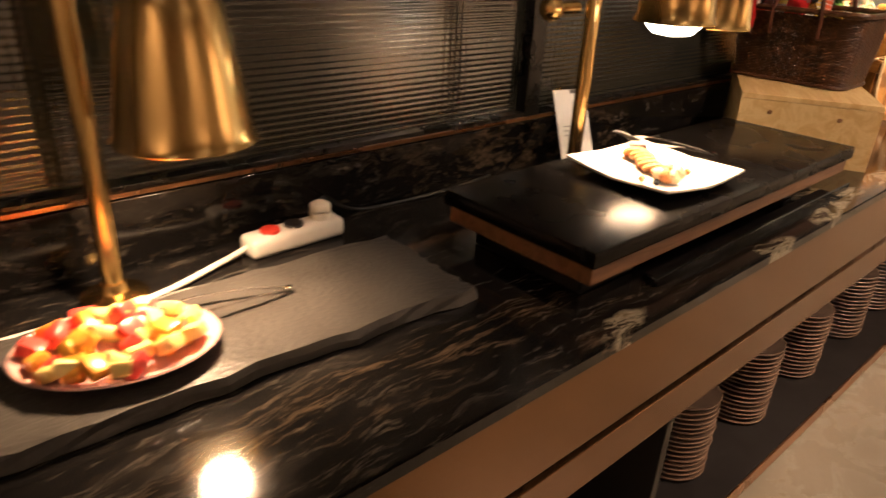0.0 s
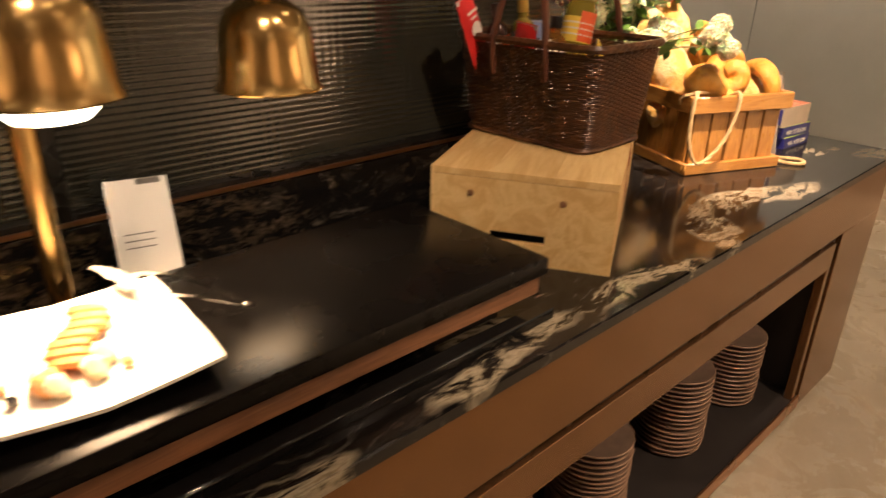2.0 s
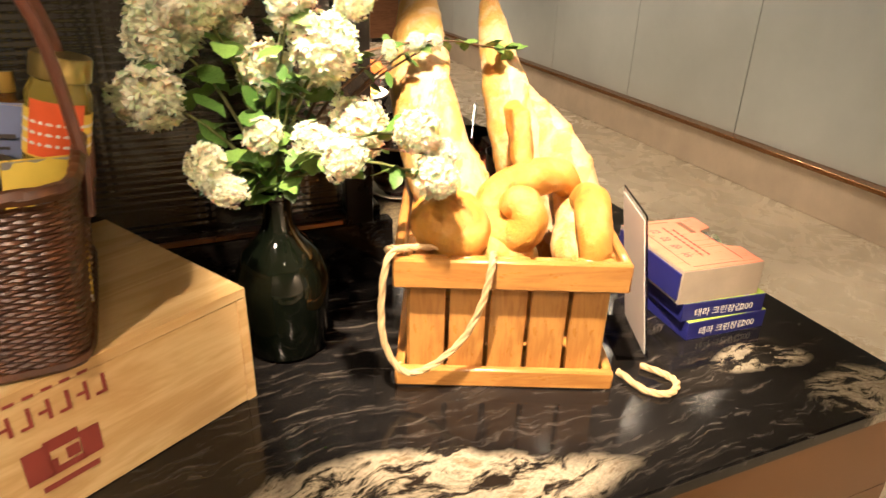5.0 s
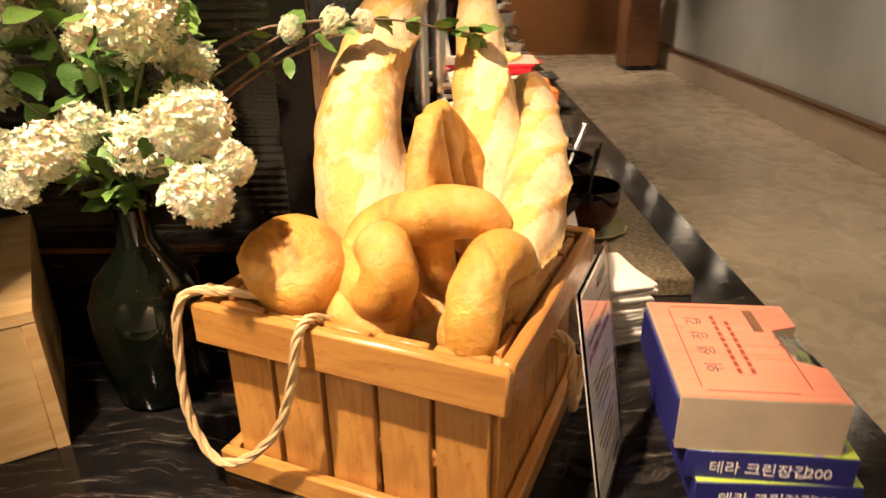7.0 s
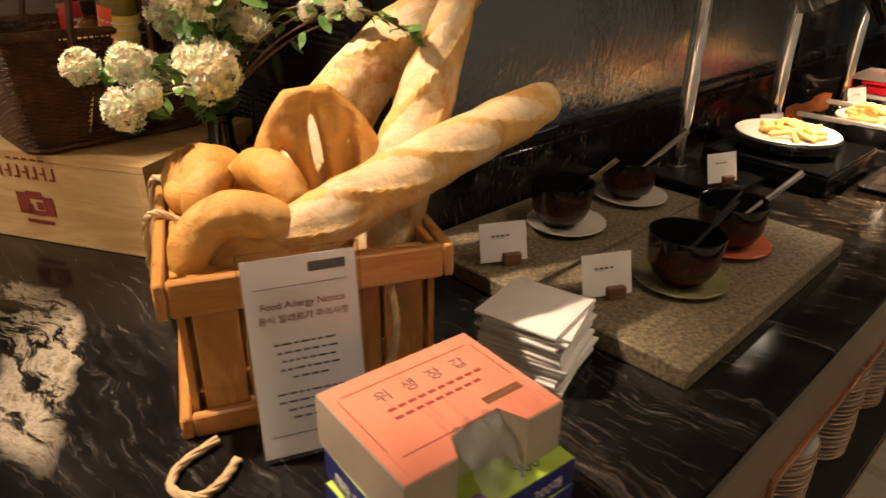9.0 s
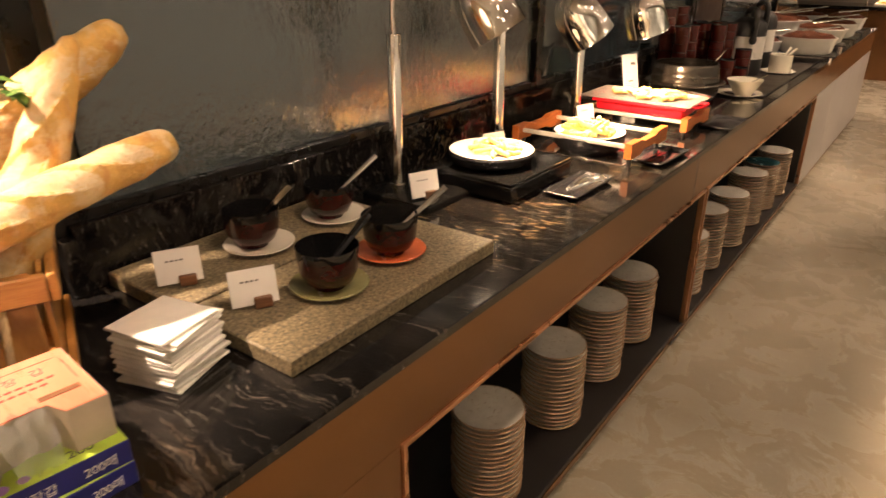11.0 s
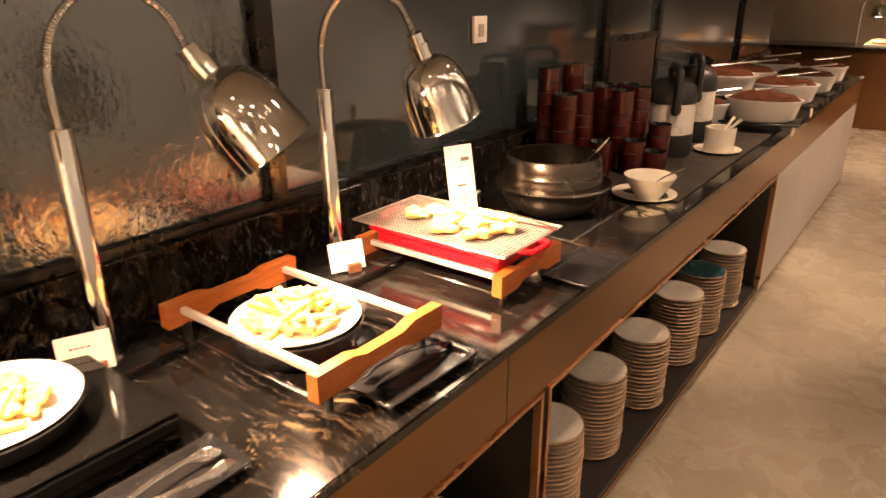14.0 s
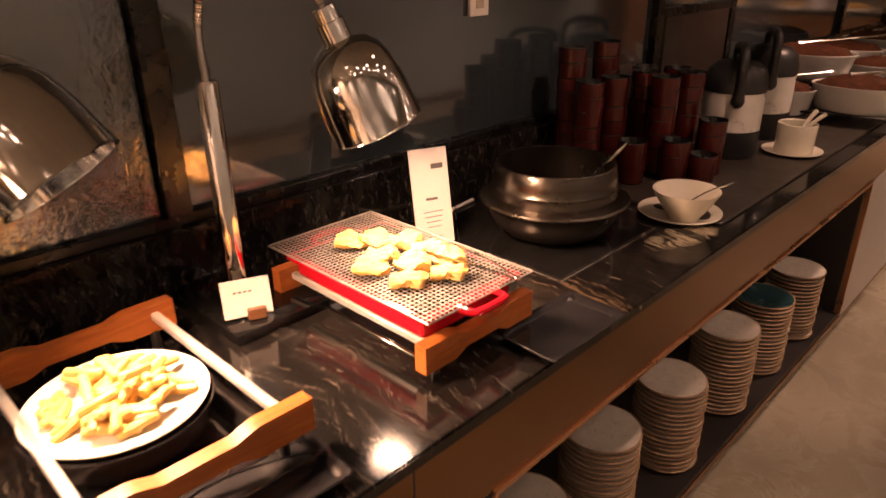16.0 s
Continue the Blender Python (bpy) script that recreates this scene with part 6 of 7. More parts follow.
def rack(x0, x1, y0, y1, lift, label):
    ob = thing("wooden_handled_rack", pose((x0 + x1) / 2, (y0 + y1) / 2, TOP), label, "serving rack", "wooden-handled racks")
    hx, hy = (x1 - x0) / 2, (y1 - y0) / 2
    for x in (-hx, hx):
        b = B()
        handle_bar(b, x, -hy, hy, 0.05, lift)
        part("handle_bar", b, BEECH, ob)
        for y in (-hy + 0.04, hy - 0.04):
            b = B()
            lathe(b, [(0, 0), (0.008, 0), (0.008, lift + 0.002), (0, lift + 0.002)], (x * 0.96, y, 0), 12)
            part("foot", b, BLACK_PLASTIC, ob)
    for y in (-hy + 0.035, hy - 0.035):
        b = B()
        box(b, (2 * hx - 0.024, 0.014, 0.014), (0, y, lift + 0.024), 0.002)
        part("rail", b, SATIN, ob, "square satin steel rail")
    return ob


def flush_hob(x0, x1, y0, y1):
    ob = thing("flush_hob", pose((x0 + x1) / 2, (y0 + y1) / 2, TOP), "black glass hob set flush in the granite with a steel rim", "hob", "flush hobs")
    b = B()
    box(b, (x1 - x0, y1 - y0, 0.003), (0, 0, 0.0004), 0.001)
    part("rim", b, STEEL, ob)
    b = B()
    box(b, (x1 - x0 - 0.014, y1 - y0 - 0.014, 0.0042), (0, 0, 0.0004), 0.001)
    part("glass", b, BLACK_GLOSS, ob)


flush_hob(-0.5, -0.14, 2.2, 2.46)
rack(-0.53, -0.112, 2.16, 2.485, 0.038, "serving rack with orange beech ends and steel rails")
ob = thing("cast_iron_dish", pose(-0.315, 2.307, TOP + 0.0045) @ Matrix.Diagonal((1.07, 1.07, 1.25, 1)), "round black cast-iron dish holding a white plate", "pan")
bm = B()
lathe(bm, [(0, 0), (0.09, 0), (0.112, 0.02), (0.12, 0.048), (0.118, 0.05), (0.108, 0.025), (0.09, 0.01), (0, 0.01)], steps=48)
part("pan", bm, BLACK_CERAMIC, ob)
bm = B()
lathe(bm, [(0, 0.044), (0.085, 0.044), (0.114, 0.053), (0.116, 0.056), (0.114, 0.0575), (0.085, 0.049), (0, 0.049)], steps=48)
part("plate", bm, WHITE_CHINA, ob, "white plate lying in the dish")
fry_heap((-0.315, 2.307, TOP + 0.068), 66, 0.088, 0.05, 7, "french_fries", "heap of pale golden french fries on a white plate")

flush_hob(-0.5, -0.15, 2.74, 3.02)
RX0, RX1, RY0, RY1 = -0.522, -0.108, 2.685, 2.98
rack(RX0, RX1, RY0 + 0.01, RY1 - 0.01, 0.02, "serving rack with orange beech ends under a red pan")
RED_ENAMEL = plain("red_enamel", (0.5, 0.012, 0.02), 0.16, 0, 0.1, 10, 0.03)
ob = thing("red_griddle_pan", pose((RX0 + RX1) / 2 + 0.01, (RY0 + RY1) / 2, TOP + 0.0595), "red enamelled rectangular griddle pan with loop handles", "pan")
bm = B()
box(bm, (0.36, 0.225, 0.045), (0, 0, 0), 0.012, None, 3)
part("pan", bm, RED_ENAMEL, ob)
bm = B()
box(bm, (0.385, 0.25, 0.012), (0, 0, 0.035), 0.004, None, 2)
part("lip", bm, RED_ENAMEL, ob)
bm = B()
box(bm, (0.355, 0.22, 0.002), (0, 0, 0.0472))
part("cooking_face", bm, BLACK_CERAMIC, ob, "black griddle surface")
for s in (1, -1):
    bm = B()
    tube(bm, spline([(s * 0.185, -0.045, 0.04), (s * 0.222, -0.04, 0.042), (s * 0.23, -0.02, 0.043), (s * 0.23, 0.02, 0.043), (s * 0.222, 0.04, 0.042), (s * 0.185, 0.045, 0.04)], 20), 0.007, 8)
    part("loop_handle", bm, RED_ENAMEL, ob)
MESH_METAL = plain("steel_mesh_wire", (0.5, 0.48, 0.45), 0.38, 0.7)
net = thing("wire_mesh_rack", pose((RX0 + RX1) / 2 - 0.005, (RY0 + RY1) / 2, TOP + 0.1105), "fine steel wire mesh lying on the red pan", "mesh rack")
bm = B()
W, D = 0.45, 0.262
for k in range(46):
    x = -W / 2 + W * k / 45
    tube(bm, [(x, -D / 2, 0.0012), (x, D / 2, 0.0012)], 0.001, 4)
for k in range(27):
    y = -D / 2 + D * k / 26
    tube(bm, [(-W / 2, y, 0.0026), (W / 2, y, 0.0026)], 0.001, 4)
tagged(part("wire_grid", bm, MESH_METAL, net, "", None, False), kind="stuff")
bm = B()
tube(bm, [(-W / 2, -D / 2, 0.002), (W / 2, -D / 2, 0.002), (W / 2, D / 2, 0.002), (-W / 2, D / 2, 0.002), (-W / 2, -D / 2, 0.002)], 0.0022, 6)
part("frame_wire", bm, MESH_METAL, net)
CHICKEN = crust_material("golden_fried_batter", (0.66, 0.38, 0.1), (0.42, 0.16, 0.03), 0.1)
r = random.Random(21)
for k, (x, y) in enumerate([(-0.4, 2.83), (-0.36, 2.86), (-0.34, 2.78), (-0.3, 2.87), (-0.31, 2.74), (-0.27, 2.8), (-0.24, 2.86), (-0.23, 2.75), (-0.2, 2.82), (-0.43, 2.79)]):
    bm = B()
    bmesh.ops.create_icosphere(bm, subdivisions=3, radius=0.03)
    for q in bm.verts:
        q.co.z *= 0.36
        q.co.x *= 1.2
    bm.normal_update()
    roughen(bm, 0.02, 0.014)
    roughen(bm, 0.007, 0.005)
    ob = part("fried_chicken", bm, CHICKEN, None, "", pose(x + 0.008, y + 0.025, TOP + 0.124, 0, 0, r.uniform(0, 360)))
    tagged(ob, "golden battered fried chicken piece on wire mesh", "food", "fried chicken")
tongs(pose(-0.075, 2.9, TOP + 0.12, 0, 0, 182), 0.2, STEEL, "steel tongs with wooden-toned grips on the mesh")

rows = [(0.0, 0.115, 0.03, 0.006)] + [(0.0, 0.085 - 0.012 * k, 0.05 - 0.006 * k, 0.002) for k in range(4)] + [(0.0, 0.025, 0.034, 0.002), (0.02, 0.19, 0.03, 0.012)]
card_holder(pose(-0.475, 3.1, TOP, 0, 0, 70), 0.115, 0.255, "white printed dish card in a clear acrylic stand", 12, rows, None, 0.02)

# ---- soup pot ----
flush_hob(-0.6, -0.155, 3.15, 3.56)
IRON = plain("worn_dark_iron", (0.03, 0.027, 0.024), 0.3, 0.7, 0.3, 18, 0.2)
IRON_RIM = brushed("ringed_steel", (0.11, 0.095, 0.08), 0.25, (2, 2, 160), 0.95)
ob = thing("soup_cauldron", pose(-0.335, 3.365, TOP + 0.0048), "large dark iron soup cauldron with a steel collar and flange", "pot")
bm = B()
lathe(bm, [(0, 0), (0.09, 0.0), (0.135, 0.02), (0.155, 0.055), (0.155, 0.085)], steps=56)
part("belly", bm, IRON, ob)
bm = B()
lathe(bm, [(0.155, 0.084), (0.178, 0.088), (0.182, 0.093), (0.178, 0.098), (0.152, 0.1), (0.15, 0.1)], steps=56)
part("flange", bm, IRON_RIM, ob)
bm = B()
lathe(bm, [(0.151, 0.099), (0.152, 0.112), (0.149, 0.118), (0.151, 0.128), (0.147, 0.134), (0.148, 0.148), (0.143, 0.176), (0.14, 0.18), (0.136, 0.178), (0.138, 0.12), (0.13, 0.06)], steps=56)
part("collar", bm, IRON_RIM, ob)
bm = B()
lathe(bm, [(0.128, 0.066), (0, 0.063)], steps=40)
part("soup", bm, plain("dark_soup", (0.02, 0.012, 0.008), 0.12), ob)
sp = thing("soup_ladle", pose(-0.28, 3.32, TOP + 0.115), "steel ladle leaning on the cauldron's rim", "ladle")
bm = B()
tube(bm, spline([(0.0, 0.0, 0.0), (0.05, 0.06, 0.06), (0.09, 0.11, 0.125)], 12), [0.006] * 8 + [0.008, 0.01, 0.011, 0.01, 0.006], 8, True, 0.4)
part("handle", bm, CHROME, sp)
ob = thing("electric_cable", pose(0, 0, TOP), "white electric cable lying behind the dishes", "cable")
bm = B()
tube(bm, spline([(-0.62, 3.0, 0.006), (-0.56, 3.08, 0.03), (-0.53, 3.12, 0.012), (-0.6, 3.17, 0.006), (-0.63, 3.4, 0.006)], 30), 0.005, 6)
part("cord", bm, WHITE_PLASTIC, ob)


def saucer_and(kind, x, y, label1, label2):
    ob = thing("saucer", pose(x, y, TOP), label1, "saucer")
    b = B()
    lathe(b, [(0, 0.003), (0.06, 0.003), (0.1, 0.014), (0.106, 0.0165), (0.107, 0.014), (0.062, 0.0), (0, 0.0)], steps=44)
    part("dish", b, CREAM_CHINA, ob)
    return ob


SAUC_GREY = plain("grey_brown_glaze", (0.3, 0.26, 0.2), 0.3)
saucer_and("bowl", -0.16, 3.69, "cream china saucer under a soup bowl", "")
ob = thing("soup_bowl", pose(-0.135, 3.66, TOP + 0.0042), "flared cream china bowl on a saucer", "bowl")
bm = B()
lathe(bm, [(0, 0.002), (0.036, 0.0), (0.038, 0.006), (0.055, 0.03), (0.083, 0.078), (0.084, 0.081), (0.08, 0.08), (0.052, 0.034), (0.03, 0.012), (0, 0.01)], steps=44)
part("bowl", bm, CREAM_CHINA, ob)
sp = thing("tea_spoon", pose(-0.13, 3.66, TOP + 0.03), "thin steel spoon standing in the cream bowl", "spoon")
bm = B()
tube(bm, spline([(-0.02, -0.01, 0.0), (0.03, 0.03, 0.045), (0.08, 0.075, 0.075)], 10), [0.0028] * 8 + [0.004, 0.0045, 0.003], 6, True, 0.5)
part("handle", bm, CHROME, sp)

# dark tray board, mug
ob = thing("serving_board", pose(-0.335, 4.55, TOP), "long matt dark brown serving board on the counter", "serving board")
bm = B()
box(bm, (0.58, 1.72, 0.008), (0, 0, 0), 0.002)
part("board", bm, plain("matt_dark_board", (0.035, 0.028, 0.022), 0.4, 0, 0.15, 12), ob)
DB = TOP + 0.0084
ob = thing("saucer", pose(-0.15, 4.48, DB), "cream china saucer under a mug", "saucer")
bm = B()
lathe(bm, [(0, 0.003), (0.06, 0.003), (0.09, 0.011), (0.095, 0.013), (0.096, 0.011), (0.062, 0.0), (0, 0.0)], steps=40)
part("dish", bm, CREAM_CHINA, ob)
ob = thing("cream_mug", pose(-0.145, 4.475, DB + 0.0042), "straight-sided cream china mug holding cutlery", "mug")
bm = B()
lathe(bm, [(0, 0.002), (0.056, 0.0), (0.06, 0.006), (0.062, 0.098), (0.0605, 0.1), (0.058, 0.098), (0.056, 0.01), (0, 0.008)], steps=40)
part("mug", bm, CREAM_CHINA, ob)
for a in (70, 35):
    sp = thing("mug_spoon", pose(-0.145, 4.475, DB + 0.02, 0, 0, a), "cream ladle handle sticking out of the mug", "spoon", "spoons in the mug")
    bm = B()
    tube(bm, [(-0.02, 0, 0), (0.045, 0, 0.085), (0.08, 0, 0.115)], [0.005, 0.006, 0.008], 8)
    part("handle", bm, CREAM_CHINA, sp)

# ---- stacks of dark red cups ----
bm = B()
lathe(bm, [(0, 0.002), (0.034, 0.0), (0.039, 0.004), (0.0415, 0.05), (0.0425, 0.0815)], steps=28)
cup_out = mesh_of("cup_outside", bm, plain("red_brown_lacquer", (0.055, 0.008, 0.006), 0.16, 0, 0.35, 9, 0.05), True)
bm = B()
lathe(bm, [(0.0425, 0.0815), (0.0428, 0.0835), (0.042, 0.085), (0.0405, 0.083), (0.037, 0.01), (0, 0.008)], steps=28)
cup_in = mesh_of("cup_rim", bm, BLACK_GLOSS, True)
r = random.Random(5)
for x, y, n in ((-0.59, 3.79, 4.6), (-0.585, 3.97, 4.4), (-0.5, 3.75, 3.7), (-0.49, 3.87, 3.6), (-0.47, 4.02, 3.6), (-0.38, 3.97, 3.4), (-0.36, 4.09, 3.3), (-0.43, 4.14, 3.2), (-0.39, 3.83, 1.4), (-0.3, 3.92, 0.9), (-0.26, 4.06, 1.8), (-0.24, 3.97, 0.6), (-0.52, 4.1, 3.4)):
    k, z = 0, TOP + (0.0084 if y > 3.7 and x > -0.62 else 0.0005)
    while k < round(n * 1.75):
        ob = thing("lacquer_cup", pose(x + r.uniform(-0.002, 0.002), y + r.uniform(-0.002, 0.002), z, 0, 0, r.uniform(0, 360)), "dark red-brown lacquer cup with a black rim in a stack", "cup", "stacked lacquer cups")
        for me in (cup_out, cup_in):
            q = new(me.name.split(".")[0], me)
            q.parent = ob
        z += 0.042
        k += 1

# ---- two vacuum jugs ----
for x, y, s, turn in ((-0.315, 4.33, 1.0, -62), (-0.34, 4.66, 1.05, -62)):
    ob = thing("vacuum_jug", pose(x, y, DB, 0, 0, turn) @ Matrix.Diagonal((1.28 * s, 1.28 * s, 1.06 * s, 1)), "steel vacuum jug with a black lid, handle and base", "coffee jug", "vacuum jugs")
    bm = B()
    lathe(bm, [(0, 0), (0.072, 0), (0.076, 0.01), (0.076, 0.085), (0.0, 0.085)], steps=36)
    part("base", bm, BLACK_PLASTIC, ob)
    bm = B()
    lathe(bm, [(0.0745, 0.085), (0.0745, 0.2), (0.06, 0.2)], steps=36)
    part("body", bm, plain("white_jug_shell", (0.66, 0.63, 0.57), 0.3, 0.1, 0.08), ob)
    bm = B()
    lathe(bm, [(0.076, 0.2), (0.077, 0.225), (0.07, 0.262), (0.05, 0.285), (0.02, 0.292), (0, 0.292)], steps=36)
    part("lid", bm, BLACK_PLASTIC, ob)
    bm = B()
    tube(bm, spline([(-0.05, 0, 0.275), (-0.045, 0, 0.318), (0.02, 0, 0.335), (0.085, 0, 0.325), (0.1, 0, 0.28), (0.092, 0, 0.2), (0.088, 0, 0.165)], 24), [0.012] * 20 + [0.014, 0.016, 0.016, 0.014, 0.008], 10)
    part("handle", bm, BLACK_PLASTIC, ob)
    bm = B()
    box(bm, (0.03, 0.04, 0.02), (-0.075, 0, 0.24), 0.006, None, 2)
    part("spout", bm, BLACK_PLASTIC, ob)

# ---- oval casseroles on stands ----
SAUCE = plain("red_brown_baked_food", (0.075, 0.022, 0.007), 0.8, 0, 0.6, 45, 0.7, 0.006, Specular_IOR_Level=0.2)
for x, y, z, rot, lx, ly in ((-0.13, 5.1, 0.055, 8, 0.17, 0.12), (-0.42, 5.35, 0.13, 4, 0.19, 0.13), (-0.4, 5.0, 0.03, 0, 0.14, 0.1), (-0.17, 5.7, 0.06, 10, 0.18, 0.12), (-0.44, 5.95, 0.09, 0, 0.18, 0.12), (-0.17, 6.3, 0.05, 0, 0.18, 0.12), (-0.44, 6.6, 0.08, 0, 0.18, 0.12), (-0.18, 6.9, 0.05, 0, 0.17, 0.12)):
    st = thing("buffet_stand", pose(x, y, TOP, 0, 0, rot), "low dark metal stand under a baking dish", "stand", "stands under casseroles")
    bm = B()
    box(bm, (2.1 * lx, 2.0 * ly, 0.008), (0, 0, z - 0.0085), 0.002)
    part("top", bm, BLACK_FRAME, st)
    for sx2 in (-0.9, 0.9):
        for sy2 in (-0.85, 0.85):
            bm = B()
            box(bm, (0.014, 0.014, z - 0.0088), (sx2 * lx, sy2 * ly, 0), 0.001)
            part("leg", bm, STEEL, st)
    ob = thing("oval_casserole", pose(x, y, TOP + z, 0, 0, rot), "oval white china casserole full of red-brown food", "casserole", "white casseroles")
    bm = B()
    lathe(bm, [(0, 0), (0.8, 0), (0.88, 0.01), (1.0, 0.092), (1.03, 0.096), (1.03, 0.101), (0.98, 0.1), (0.93, 0.07), (0, 0.06)], steps=44)
    for q in bm.verts:
        q.co.x *= lx
        q.co.y *= ly
    part("dish", bm, WHITE_CHINA, ob)
    bm = B()
    lathe(bm, [(0.955, 0.09), (0.8, 0.115), (0.4, 0.13), (0, 0.134)], steps=44)
    for q in bm.verts:
        q.co.x *= lx
        q.co.y *= ly
    bm.normal_update()
    roughen(bm, 0.03, 0.014)
    part("food", bm, SAUCE, ob, "red-brown baked filling")
    sp = thing("serving_spoon", pose(x, y, TOP + z + 0.138, 0, 0, 40), "steel serving spoon lying across a casserole", "spoon", "casserole spoons")
    bm = B()
    tube(bm, [(-0.05, 0, 0), (0.1, 0, 0.012), (0.2, 0, 0.022)], [0.012, 0.004, 0.006], 8, True, 0.5)
    part("handle", bm, CHROME, sp)

# socket plate on the glass
ob = thing("wall_socket", pose(-0.706, 3.5, 1.41), "small white switch plate on the glass screen", "switch")
bm = B()
box(bm, (0.012, 0.075, 0.085), (0, 0, -0.04), 0.003, None, 2)
part("plate", bm, WHITE_PLASTIC, ob)
bm = B()
box(bm, (0.004, 0.03, 0.04), (0.007, 0, -0.02), 0.001)
part("rocker", bm, GREY_CARD, ob)
# dark cupboard seen in the gap of the screens
bm = B()
box(bm, (0.02, 0.56, 0.26), (-0.70, 4.825, 1.04), 0.002)
tagged(part("dark_panel", bm, plain("dark_brown_panel", (0.03, 0.02, 0.015), 0.4), screen2), "dark brown solid lower panel")

# ---- far counter: lit dishes and lamp; dark stand at the wall ----
for x, w_ in ((-0.2, 0.3), (0.25, 0.34), (0.9, 0.3), (1.6, 0.3), (2.2, 0.3)):
    ob = thing("buffet_tray", pose(x, 10.9, 0.9005), "pale buffet tray of food on the far counter", "tray", "far buffet trays")
    bm = B()
    box(bm, (w_, 0.3, 0.03), (0, 0, 0), 0.008, None, 2)
    part("tray", bm, CREAM_CHINA, ob)
    bm = B()
    bmesh.ops.create_icosphere(bm, subdivisions=3, radius=0.12)
    for q in bm.verts:
        q.co.z = max(0, q.co.z) * 0.4
    bm.normal_update()
    roughen(bm, 0.04, 0.03)
    part("food", bm, CHICKEN if x < 1 else FRY, ob, "", pose(0, 0, 0.03))
ob = thing("far_heat_lamp", pose(-0.45, 10.95, 0.9005), "polished heat lamp on the far counter, lit", "heat lamp")
bm = B()
tube(bm, spline([(0, 0, 0), (0, 0, 0.4), (0.05, 0, 0.55), (0.14, 0, 0.55), (0.17, 0, 0.46)], 24), 0.012, 8)
part("stem", bm, CHROME, ob)
bm = B()
lathe(bm, shade_profile(0.085, 0.13), (0.17, 0, 0.32), 28)
part("shade", bm, CHROME, ob)
bm = B()
lathe(bm, [(0, -0.01), (0.05, 0.0), (0.05, 0.05), (0, 0.06)], (0.17, 0, 0.32), 20)
part("bulb", bm, BULB.m, ob, "glowing white heat bulb")
spot("heat_beam", (-0.28, 10.95, 1.2), (-0.28, 10.9, 0.9), 20, 120, 0.04, HEAT, 0.9)
ob = thing("table_sign", pose(0.62, 10.85, 0.9005), "small white table sign on the far counter", "sign")
bm = B()
box(bm, (0.12, 0.01, 0.17), (0, 0, 0), 0.002)
part("sheet", bm, PAPER, ob)
ob = thing("service_stand", pose(2.15, 9.2, 0), "dark brown service cabinet standing by the glass wall", "cabinet")
bm = B()
box(bm, (0.42, 0.5, 1.05), (0, 0, 0.06), 0.006)
part("body", bm, DARK_WOOD, ob)
bm = B()
box(bm, (0.46, 0.54, 0.03), (0, 0, 1.11), 0.004)
part("top", bm, BLACK_FRAME, ob)
bm = B()
box(bm, (0.38, 0.46, 0.06), (0, 0, 0))
part("kick", bm, BLACK_FRAME, ob)
# socket on the shelf rail
ob = thing("rail_socket", pose(0.0005, 2.62, 0.062), "small dark socket on the shelf rail", "socket")
bm = B()
box(bm, (0.008, 0.11, 0.014), (0.004, 0, 0), 0.002)
part("plate", bm, BLACK_PLASTIC, ob)

# ---- plates on the open shelves ----
RIM_GLAZE = Mat("speckled_cream_glaze", (0.7, 0.66, 0.58), 0.3)
nz = RIM_GLAZE.noise(RIM_GLAZE.coords(), 30, 4, 0.6)
cz = RIM_GLAZE.noise(RIM_GLAZE.coords((1, 1, 1)), 90, 3, 0.6)
RIM_GLAZE.to(RIM_GLAZE.mix(RIM_GLAZE.grey(cz, 0.6, 0.75), RIM_GLAZE.ramp(nz, [(0.3, (0.62, 0.58, 0.5)), (0.7, (0.74, 0.7, 0.62))]), (0.4, 0.3, 0.2)), "Base Color")
BROWN_EDGE = plain("brown_glazed_edge", (0.36, 0.24, 0.14), 0.35, 0, 0.25, 40)
bm = B()
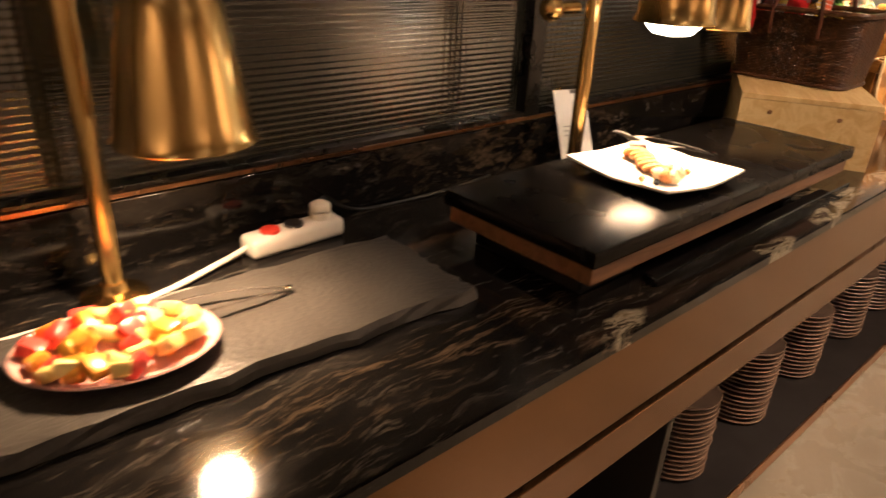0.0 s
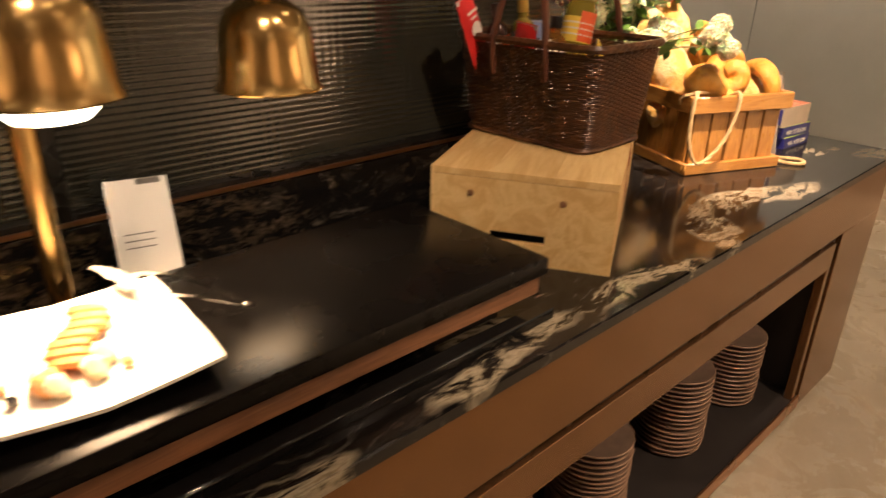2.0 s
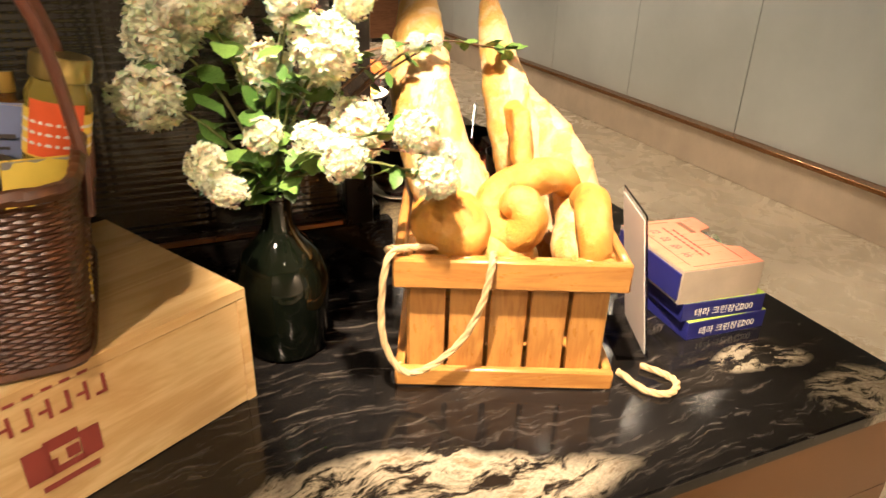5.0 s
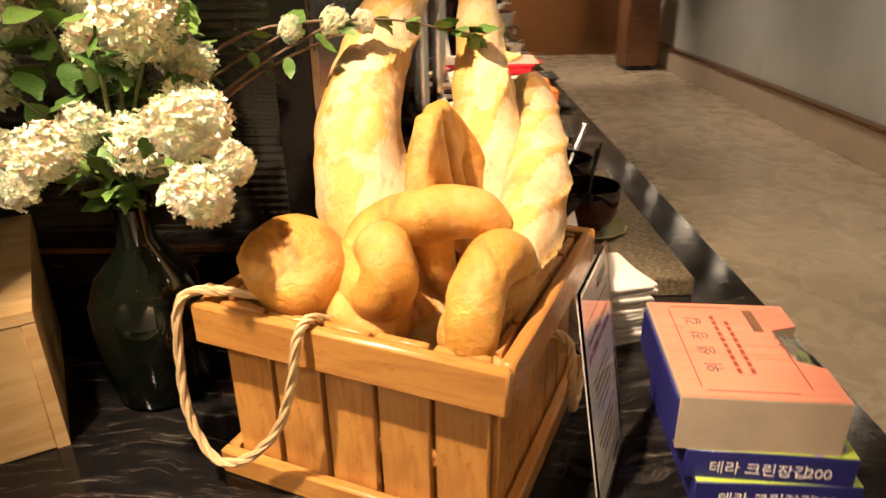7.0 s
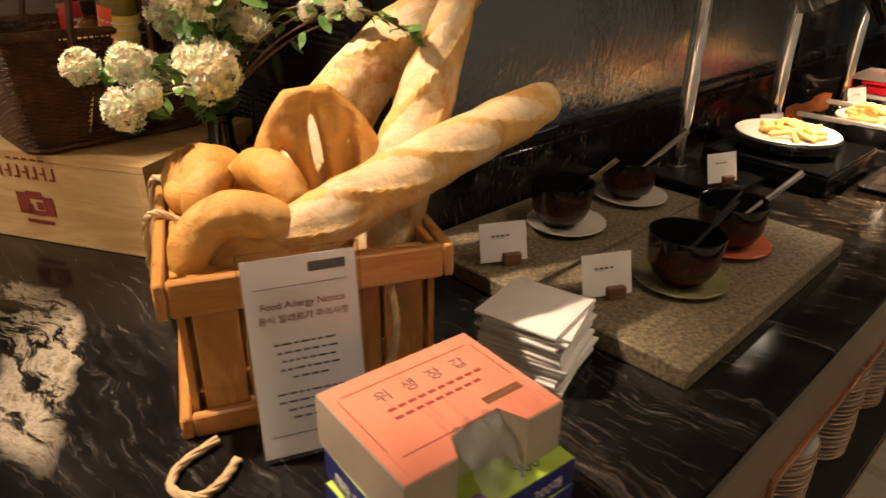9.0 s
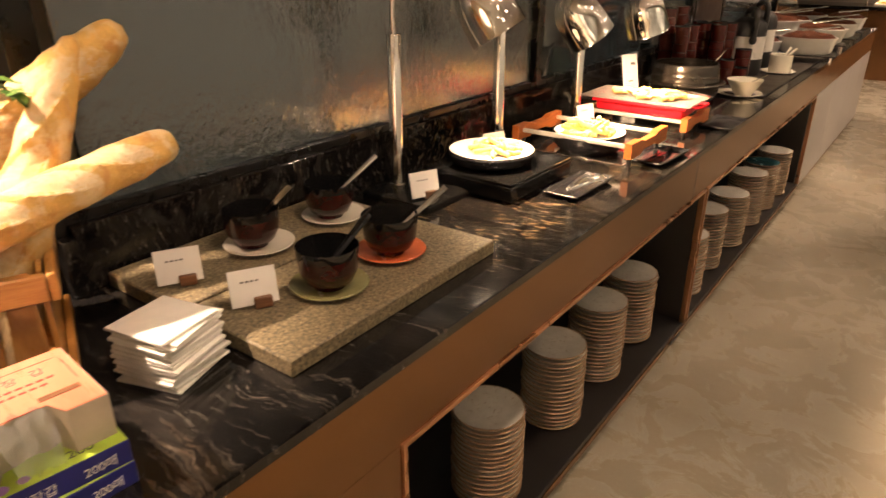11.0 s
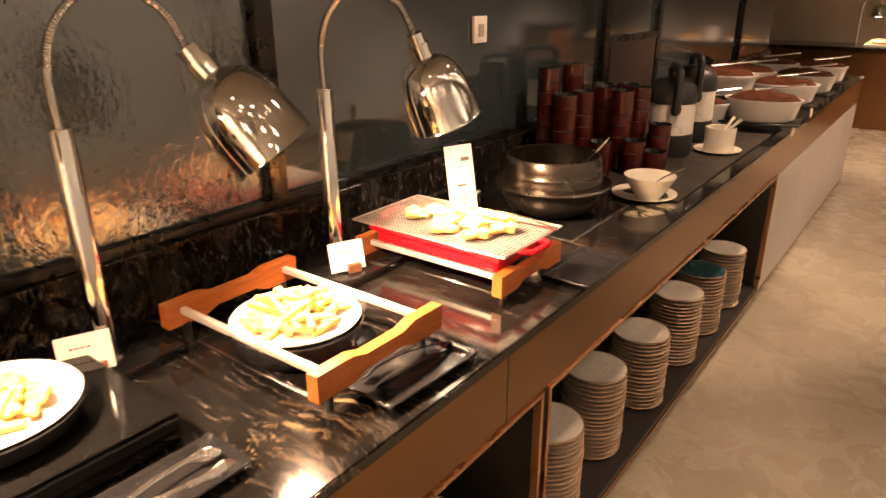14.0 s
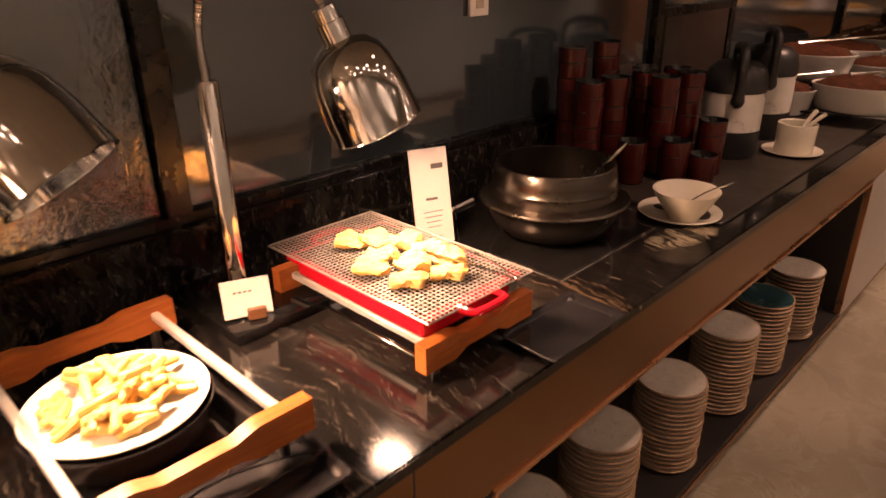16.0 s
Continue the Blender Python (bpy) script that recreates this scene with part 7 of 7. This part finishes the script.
lathe(bm, [(0, 0.004), (0.066, 0.004), (0.09, 0.0105), (0.0985, 0.0125)], steps=30)
plate_face = mesh_of("face", bm, RIM_GLAZE.m, True)
bm = B()
lathe(bm, [(0.0985, 0.0125), (0.102, 0.013), (0.1035, 0.0115), (0.102, 0.009), (0.094, 0.0062), (0.07, 0.0), (0, 0.0)], steps=30)
plate_edge = mesh_of("edge", bm, BROWN_EDGE, True)
TEAL = plain("dark_teal_glaze", (0.02, 0.06, 0.07), 0.25)
teal_face = plate_face.copy()
teal_face.materials.clear()
teal_face.materials.append(TEAL)
r = random.Random(9)


dark_face, dark_edge = plate_face.copy(), plate_edge.copy()
for me, mt in ((dark_face, plain("dark_brown_stoneware", (0.13, 0.09, 0.065), 0.35, 0, 0.25, 30)), (dark_edge, plain("dark_brown_rim", (0.16, 0.1, 0.065), 0.4, 0, 0.3, 40))):
    me.materials.clear()
    me.materials.append(mt)


def stack(x, y, n, face=plate_face, s=1.0):
    for k in range(n):
        ob = thing("plate", Matrix.LocRotScale((x + r.uniform(-0.0025, 0.0025), y + r.uniform(-0.0025, 0.0025), Z0 + 0.0004 + 0.0158 * k), Euler((0, 0, r.uniform(0, 6.28))), (s, s, 1.22)),
                   "dark teal glazed plate in a stack on the shelf" if face is teal_face else "dark brown stoneware plate in a stack" if face is dark_face else "cream speckled stoneware plate with brown rim in a stack", "plate", "stacked plates on the shelves")
        dark = face is dark_face
        for name, me in (("face", face if k == n - 1 or dark else plate_face), ("rim", dark_edge if dark else plate_edge)):
            q = new(name, me)
            q.parent = ob


for x, y, n in ((-0.15, 1.43, 18), (-0.16, 1.84, 18), (-0.16, 2.17, 19), (-0.17, 2.5, 18), (-0.13, 3.03, 18), (-0.14, 3.36, 19), (-0.125, 3.72, 18), (-0.125, 4.1, 19)):
    stack(x, y, n)
stack(-0.125, 4.42, 18, teal_face)
stack(-0.125, 4.75, 18)
for x, n in ((-2.05, 16), (-1.67, 17), (-1.28, 16), (-0.86, 17), (-0.5, 15)):
    stack(x, 0.19, n, dark_face)
